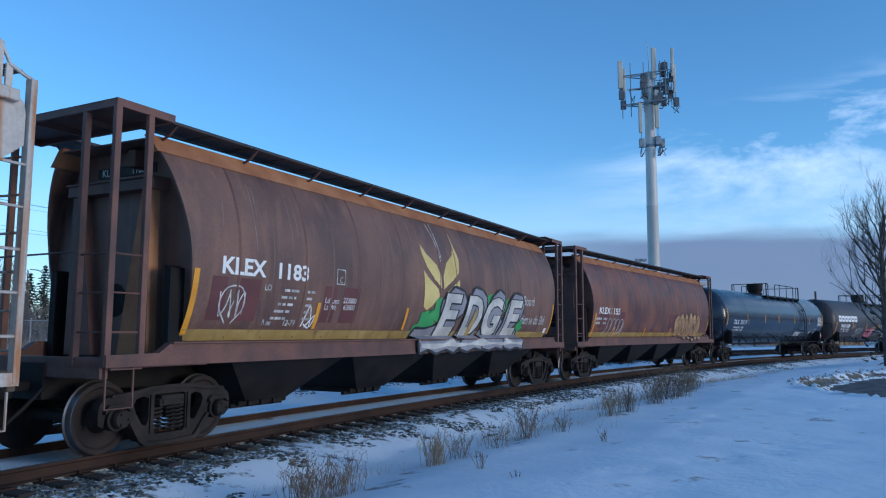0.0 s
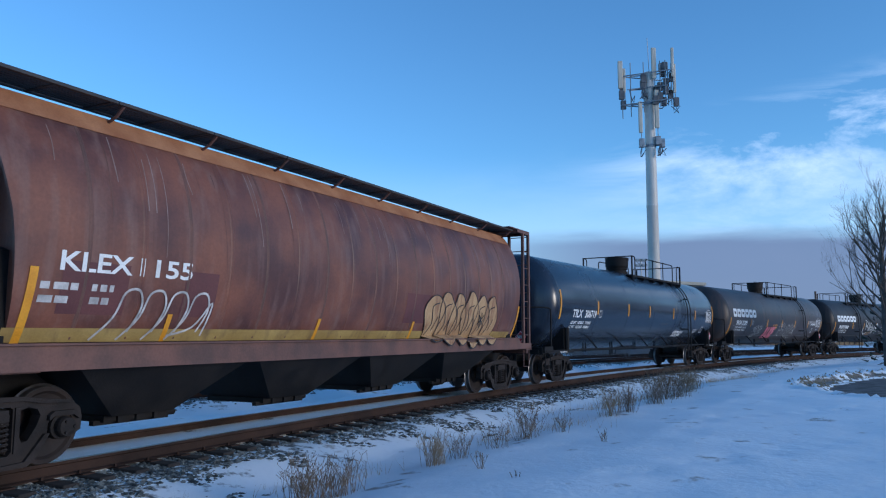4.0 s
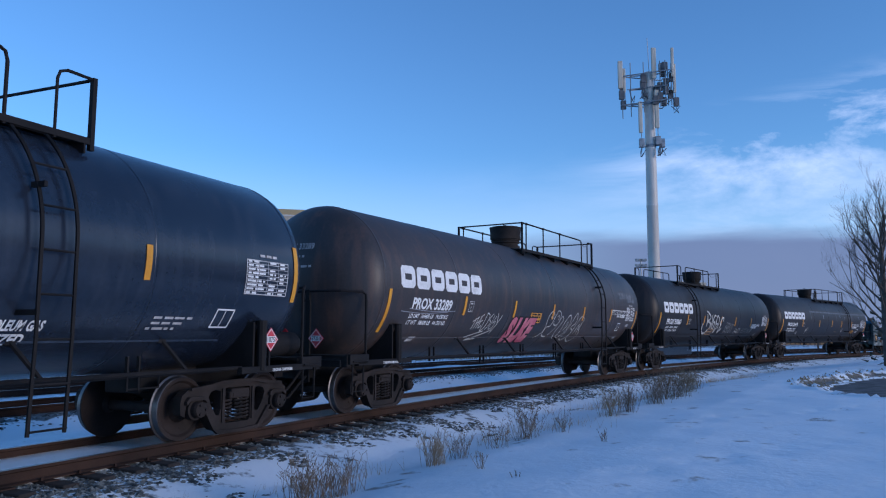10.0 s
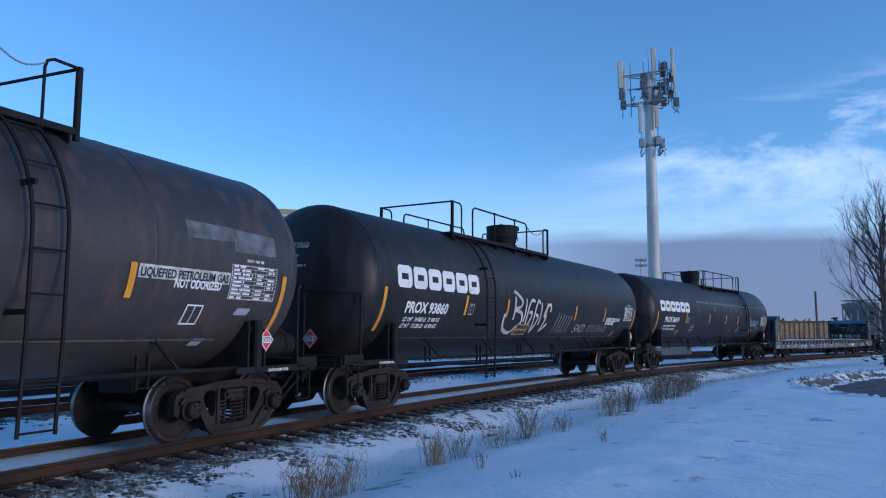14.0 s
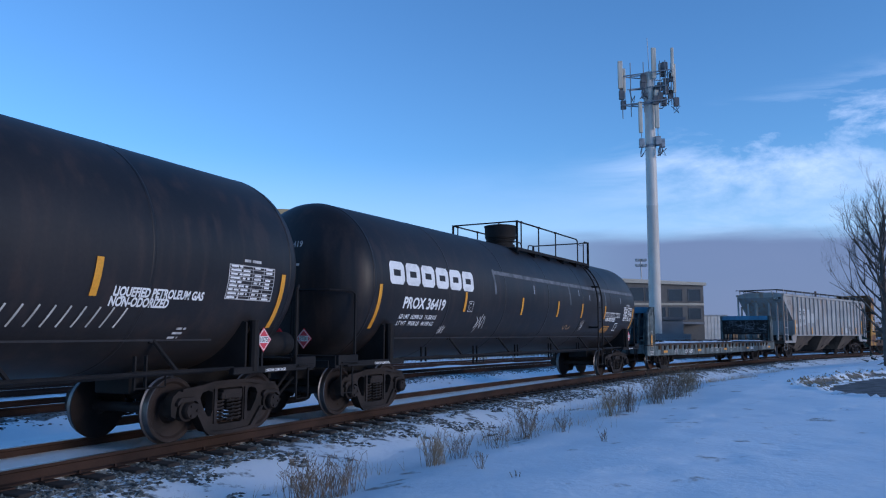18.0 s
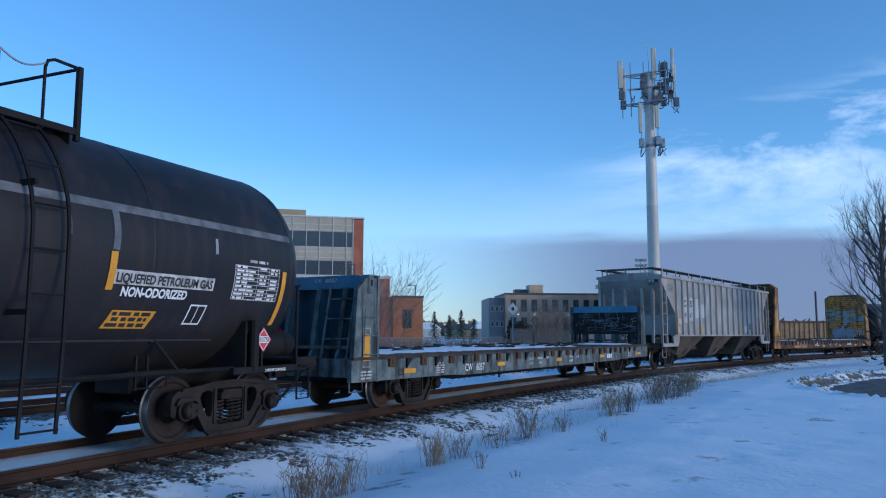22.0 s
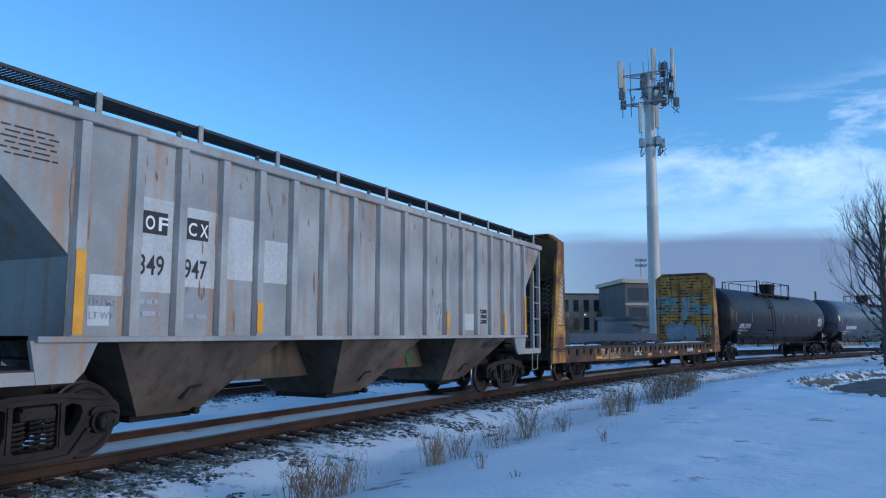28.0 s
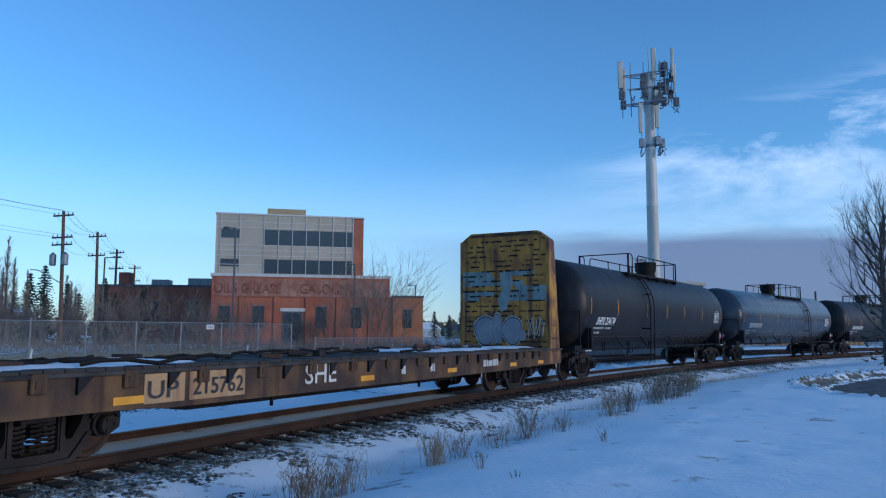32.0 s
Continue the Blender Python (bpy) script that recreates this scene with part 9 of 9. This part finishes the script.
def spruce(x, y, h, label, seed):
    rng3 = random.Random(seed)
    t = thing("spruce", label, "tree", m=frame_m(x, y, 0, -0.2))
    part("trunk", pipe(B(), [(0, 0, -0.2), (0, 0, h)], 0.16, 6, (0.18, 0.02)), BARK, t)
    verts, faces = [], []
    levels = int(h * 3.2)
    for i in range(levels):
        f = i / levels
        z = 0.6 + (h - 0.6) * f
        reach = (1 - f) ** 0.85 * h * 0.27 + 0.08
        for k in range(13):
            a = rng3.uniform(0, math.tau)
            ln = reach * rng3.uniform(0.6, 1.15)
            for q in range(5):
                g = (q + 0.5) / 5 * ln
                c = Vector((math.cos(a) * g, math.sin(a) * g, z - g * 0.28 + 0.05 * rng3.random()))
                w = 0.16 + 0.10 * rng3.random()
                u = Vector((rng3.gauss(0, 1), rng3.gauss(0, 1), rng3.gauss(0, 0.5))).normalized() * w
                v = Vector((rng3.gauss(0, 1), rng3.gauss(0, 1), -0.5)).normalized() * w
                n = len(verts)
                verts.extend([c - u, c + v * 0.8, c + u])
                faces.append((n, n + 1, n + 2))
    me = bpy.data.meshes.new("crown")
    me.from_pydata([tuple(p) for p in verts], [], faces)
    me.materials.append(NEEDLE)
    c = new("crown", me)
    c.parent = t


for k, (x, y, h) in enumerate(((-45.0, 85, 9.4), (-39.5, 88, 8.2), (-41.5, 92, 7.0), (-37.8, 87, 6.4), (-54.5, 96, 7.0), (-43.0, 99, 5.5), (-36.5, 92, 7.5), (-48.5, 92, 6.5), (-35.0, 96, 6.0), (-47.2, 86, 8.6), (-42.8, 86, 7.4), (-40.6, 84, 6.2))):
    spruce(x, y, h, "dark green spruce behind the fence", 80 + k)


def far_woods():
    """A low line of far trees along the horizon."""
    rng3 = random.Random(9)
    verts, faces = [], []
    for _ in range(2400):
        a = radians(rng3.uniform(-75, 75))
        d = rng3.uniform(330, 460)
        x, y = d * math.sin(a), d * math.cos(a)
        h, w = rng3.uniform(3.5, 7.5), rng3.uniform(3, 6)
        for _ in range(14):
            c = Vector((x + rng3.gauss(0, w * 0.5), y + rng3.gauss(0, w * 0.5), h * rng3.uniform(0.05, 1.0)))
            n = len(verts)
            for _ in range(3):
                verts.append(tuple(c + Vector((rng3.gauss(0, 1.0), rng3.gauss(0, 1.0), rng3.gauss(0, 1.1)))))
            faces.append((n, n + 1, n + 2))
    me = bpy.data.meshes.new("far_woods")
    me.from_pydata(verts, [], faces)
    me.materials.append(mat("far_bare_wood", (0.12, 0.085, 0.06), (0.20, 0.145, 0.10), 0.9, 0, 0.05, 1, 0))
    tagged(new("far_woods", me), "low line of bare far trees on the horizon", "trees", kind="stuff")


far_woods()
for k, (x, y, h) in enumerate(((-6.0, 170, 8.0), (-2.0, 180, 7.0), (1.5, 175, 6.0), (4.5, 185, 7.5), (7.0, 170, 5.0))):
    spruce(x, y, h, "small far spruce beyond the road", 120 + k)
for k, (x, y, w, h, wall) in enumerate(((-8.5, 190, 8, 4.2, PALE_TRIM), (1.0, 205, 9, 4.0, TAN_BLOCK), (8.0, 195, 7, 4.5, GREY_CLAD))):
    q = thing("far_house", "low far building on the horizon", "house", "far houses", m=frame_m(x, y, 5))
    part("wall", box(B(), 0, w, 0, 6, -0.6, h * 0.62), wall, q)
    part("roof", prism(B(), [(-0.3, h * 0.6), (w + 0.3, h * 0.6), (w * 0.8, h), (w * 0.2, h)], -0.3, 6.3), DARK_BOX if k % 2 else SNOW_LUMP, q)


def works_yard():
    """Low sheds between the office building and the tree by the road."""
    s = thing("pale_shed", "low white metal shed beyond the tracks", "shed", m=frame_m(36.8, 110.0, 2))
    part("wall", box(B(), 0, 4.6, 0, 6, -0.6, 4.1), PALE_TRIM, s)
    part("roof", box(B(), -0.1, 4.7, -0.1, 6.1, 4.1, 4.3), GALV, s)
    for k in range(9):
        part("wall_rib", box(B(), 0.25 + k * 0.5, 0.31 + k * 0.5, -0.04, 0.0, -0.3, 4.1), PALE_TRIM, s)
    s = thing("tan_shed", "long low tan shed with a flat roof", "shed", m=frame_m(41.9, 113.0, 1))
    part("wall", box(B(), 0, 21, 0, 7, -0.6, 3.2), TAN_FILL, s)
    part("roof", box(B(), -0.2, 21.2, -0.2, 7.2, 3.2, 3.5), POLE_WOOD, s)
    for k in range(28):
        part("wall_rib", box(B(), 0.3 + k * 0.74, 0.42 + k * 0.74, -0.06, 0.0, -0.3, 3.2), POLE_WOOD, s)
    for x, y, w, h in ((8.9, 98, 2.8, 3.2), (11.9, 99, 3.0, 3.3)):
        q = thing("dark_shed", "low dark shed with a gabled roof", "shed", "dark sheds by the fence", m=frame_m(x, y, 3))
        part("wall", box(B(), 0, w, 0, 3, -0.6, h * 0.72), DARK_BOX, q)
        part("roof", prism(B(), [(-0.3, h * 0.70), (w * 0.5, h), (w + 0.3, h * 0.70)], -0.3, 3.3), UNDER, q)
    bush(17.8, 108, 5.4, "brown bare bush before the buff building", 171, 18, POLE_WOOD)
    spruce(21.0, 101.5, 5.2, "small brownish spruce before the office building", 173)
    spruce(8.9, 100, 3.6, "small dark spruce before the grey building", 174)
    spruce(24.6, 40.0, 8.4, "dark spruce beside the bare tree by the road", 175)


works_yard()


def weed(px, py, h, n, label, seed, material):
    rng3 = random.Random(seed)
    t = thing("dry_weed", label, "weed", "dry weeds along the ditch", m=frame_m(px, py, 0, surface(px, py) - 0.03))
    bm = B()
    for _ in range(n):
        a, r = rng3.uniform(0, math.tau), rng3.uniform(0, h * 0.38)
        p = Vector((r * math.cos(a), r * math.sin(a), 0))
        d = Vector((rng3.gauss(0, 0.28), rng3.gauss(0, 0.28), 1)).normalized()
        ln = h * rng3.uniform(0.5, 1.05)
        mid = p + d * ln * 0.55
        tip = mid + (d + Vector((rng3.gauss(0, 0.2), rng3.gauss(0, 0.2), 0))).normalized() * ln * 0.45
        pipe(bm, [p, mid, tip], 0.0035, 3, (0.004, 0.003, 0.0015))
        for _ in range(6):
            f = rng3.uniform(0.35, 1.0)
            c = p.lerp(mid, f * 1.8) if f < 0.55 else mid.lerp(tip, (f - 0.55) / 0.45)
            e = c + Vector((rng3.gauss(0, 0.5), rng3.gauss(0, 0.5), rng3.uniform(0.4, 1.0))).normalized() * h * rng3.uniform(0.06, 0.16)
            pipe(bm, [c, e], 0.002, 3, (0.0022, 0.0035))
    part("stalk_clump", bm, material, t)


WEEDS = ((-1.55, 8.75, 0.62, 70), (-1.25, 9.0, 0.50, 45), (-1.05, 9.3, 0.62, 12), (-0.1, 11.0, 0.55, 60), (0.25, 11.4, 0.45, 25), (0.85, 12.2, 0.55, 22), (1.5, 13.7, 0.75, 50), (2.2, 14.2, 0.5, 20), 
         (3.7, 16.9, 0.75, 60), (4.2, 17.4, 0.7, 60), (5.6, 20.2, 0.85, 70), (6.3, 21.4, 1.0, 80), (6.9, 22.3, 1.0, 80), (7.5, 23.4, 0.85, 70), (8.0, 24.3, 0.7, 50), (0.85, 9.1, 0.16, 5), (2.6, 12.4, 0.25, 10), (0.5, 10.2, 0.3, 10))
for k, (x, y, h, n) in enumerate(WEEDS):
    weed(x, y, h, max(4, int(n * 0.9)), "tall dry brown weed in the snow" if n > 30 else "sparse dry weed stalks in the snow", 200 + k, STRAW if k % 5 == 3 else DRY)


def dry_grass():
    """Short dead grass in the ditch and below the fence."""
    rng3 = np.random.default_rng(21)
    verts, faces = [], []
    spots = [(rng3.uniform(0, 40), rng3.normal(3.9, 0.5), rng3.uniform(0.08, 0.24)) for _ in range(2600)]
    tuft = soft_noise(np.array([p[0] for p in spots]), np.array([p[1] for p in spots]), 0.9)
    spots = [p for p, q in zip(spots, tuft) if q > 0.10]
    spots += [(rng3.uniform(8, 60), rng3.uniform(-34, -17), rng3.uniform(0.2, 0.6)) for _ in range(5200)]
    sx, sy, sa = (np.interp([p[0] for p in spots], S_ARR, arr) for arr in (LINE_X, LINE_Y, LINE_A))
    sw = np.array([p[1] for p in spots])
    px, py = sx + sw * np.sin(sa), sy - sw * np.cos(sa)
    pz = ground_z(px, py, sw)
    for i, (_, w, h) in enumerate(spots):
        for _ in range(2 if w > 0 else 4):
            a, b = rng3.normal(0, 0.05, 2) if w > 0 else rng3.normal(0, 0.25, 2)
            e, g = rng3.normal(0, h * 0.35, 2)
            t = 0.003 if w > 0 else 0.014
            n = len(verts)
            verts.extend([(px[i] + a - t, py[i] + b, pz[i] - 0.02), (px[i] + a + t, py[i] + b, pz[i] - 0.02), (px[i] + a + e, py[i] + b + g, pz[i] + h)])
            faces.append((n, n + 1, n + 2))
    me = bpy.data.meshes.new("dry_grass")
    me.from_pydata(verts, [], faces)
    me.materials.append(STRAW)
    tagged(new("dry_grass", me), "thin dead grass standing out of the snow", "grass", kind="stuff")


dry_grass()


# ---- bend of the road at the edge of the snow field ----
def road():
    rng3 = random.Random(2)
    edge = list(ROAD_EDGE)
    out = []
    for i in range(len(edge)):
        a, b = edge[i], edge[(i + 1) % len(edge)]
        for k in range(6):
            f = k / 6
            out.append((a[0] + (b[0] - a[0]) * f + rng3.uniform(-0.03, 0.03), a[1] + (b[1] - a[1]) * f + rng3.uniform(-0.03, 0.03)))
    bm = B()
    bm.faces.new([bm.verts.new((x, y, 0.0)) for x, y in out])
    bmesh.ops.triangulate(bm, faces=bm.faces)
    ext = bmesh.ops.extrude_face_region(bm, geom=bm.faces[:])
    for v in [g for g in ext["geom"] if isinstance(g, bmesh.types.BMVert)]:
        v.co.z -= 0.10
    bmesh.ops.recalc_face_normals(bm, faces=bm.faces)
    me = bpy.data.meshes.new("road")
    bm.to_mesh(me)
    bm.free()
    me.materials.append(ASPHALT)
    r = new("road", me)
    r.location.z = -0.335
    tagged(r, "wet dark asphalt road edged with trodden snow", "road", kind="structure")
    # trodden snow and grass along the road's far edge
    verts, faces = [], []
    for i in range(420):
        k = rng3.uniform(0, 5.6)
        a, b = edge[int(k)], edge[int(k) + 1]
        f = k - int(k)
        x, y = a[0] + (b[0] - a[0]) * f + rng3.gauss(-0.15, 0.35), a[1] + (b[1] - a[1]) * f + rng3.gauss(0.15, 0.35)
        s = rng3.uniform(0.02, 0.07)
        n = len(verts)
        z = surface(x, y) - 0.02
        verts.extend([(x - s, y, z), (x + s, y - s, z), (x + s * 0.3, y + s, z), (x + rng3.uniform(-s, s) * 0.5, y, z + s * rng3.uniform(0.6, 1.3) + 0.03)])
        faces.extend([(n, n + 1, n + 3), (n + 1, n + 2, n + 3), (n + 2, n, n + 3)])
    me = bpy.data.meshes.new("road_edge_clods")
    me.from_pydata(verts, [], faces)
    me.materials.append(STRAW)
    tagged(new("road_edge_clods", me), "frozen grass clods along the road edge", "clods", kind="stuff")


road()

# ---- movement ----


def gone(t):
    """Metres that the train has rolled at t seconds."""
    return 5.148141 * t + 0.001166 * t * t - 0.00014013 * t ** 3


def motions():
    for car, place, half, trucks, sets, rad in CARS:
        rows, turns = [], [[], []]
        for k in range(33):
            t = float(k)
            s = place - gone(t)
            xa, ya, aa = line(s - half)
            xb, yb, ab = line(s + half)
            head = math.atan2(yb - ya, xb - xa)
            rows.append((t, Matrix.Translation(((xa + xb) / 2, (ya + yb) / 2, 0)) @ Matrix.Rotation(head, 4, "Z")))
            for i, a in enumerate((aa, ab)):
                turns[i].append((t, Matrix.Translation((trucks[i][1], 0, 0)) @ Matrix.Rotation(a - head, 4, "Z")))
        walk(car, rows)
        for i in (0, 1):
            walk(trucks[i][0], turns[i])
        for w, u, a0 in sets:
            walk(w, [(k / 10, Matrix.Translation((u, 0, rad)) @ Matrix.Rotation(a0 - gone(k / 10) / rad, 4, "Y")) for k in range(321)])


motions()
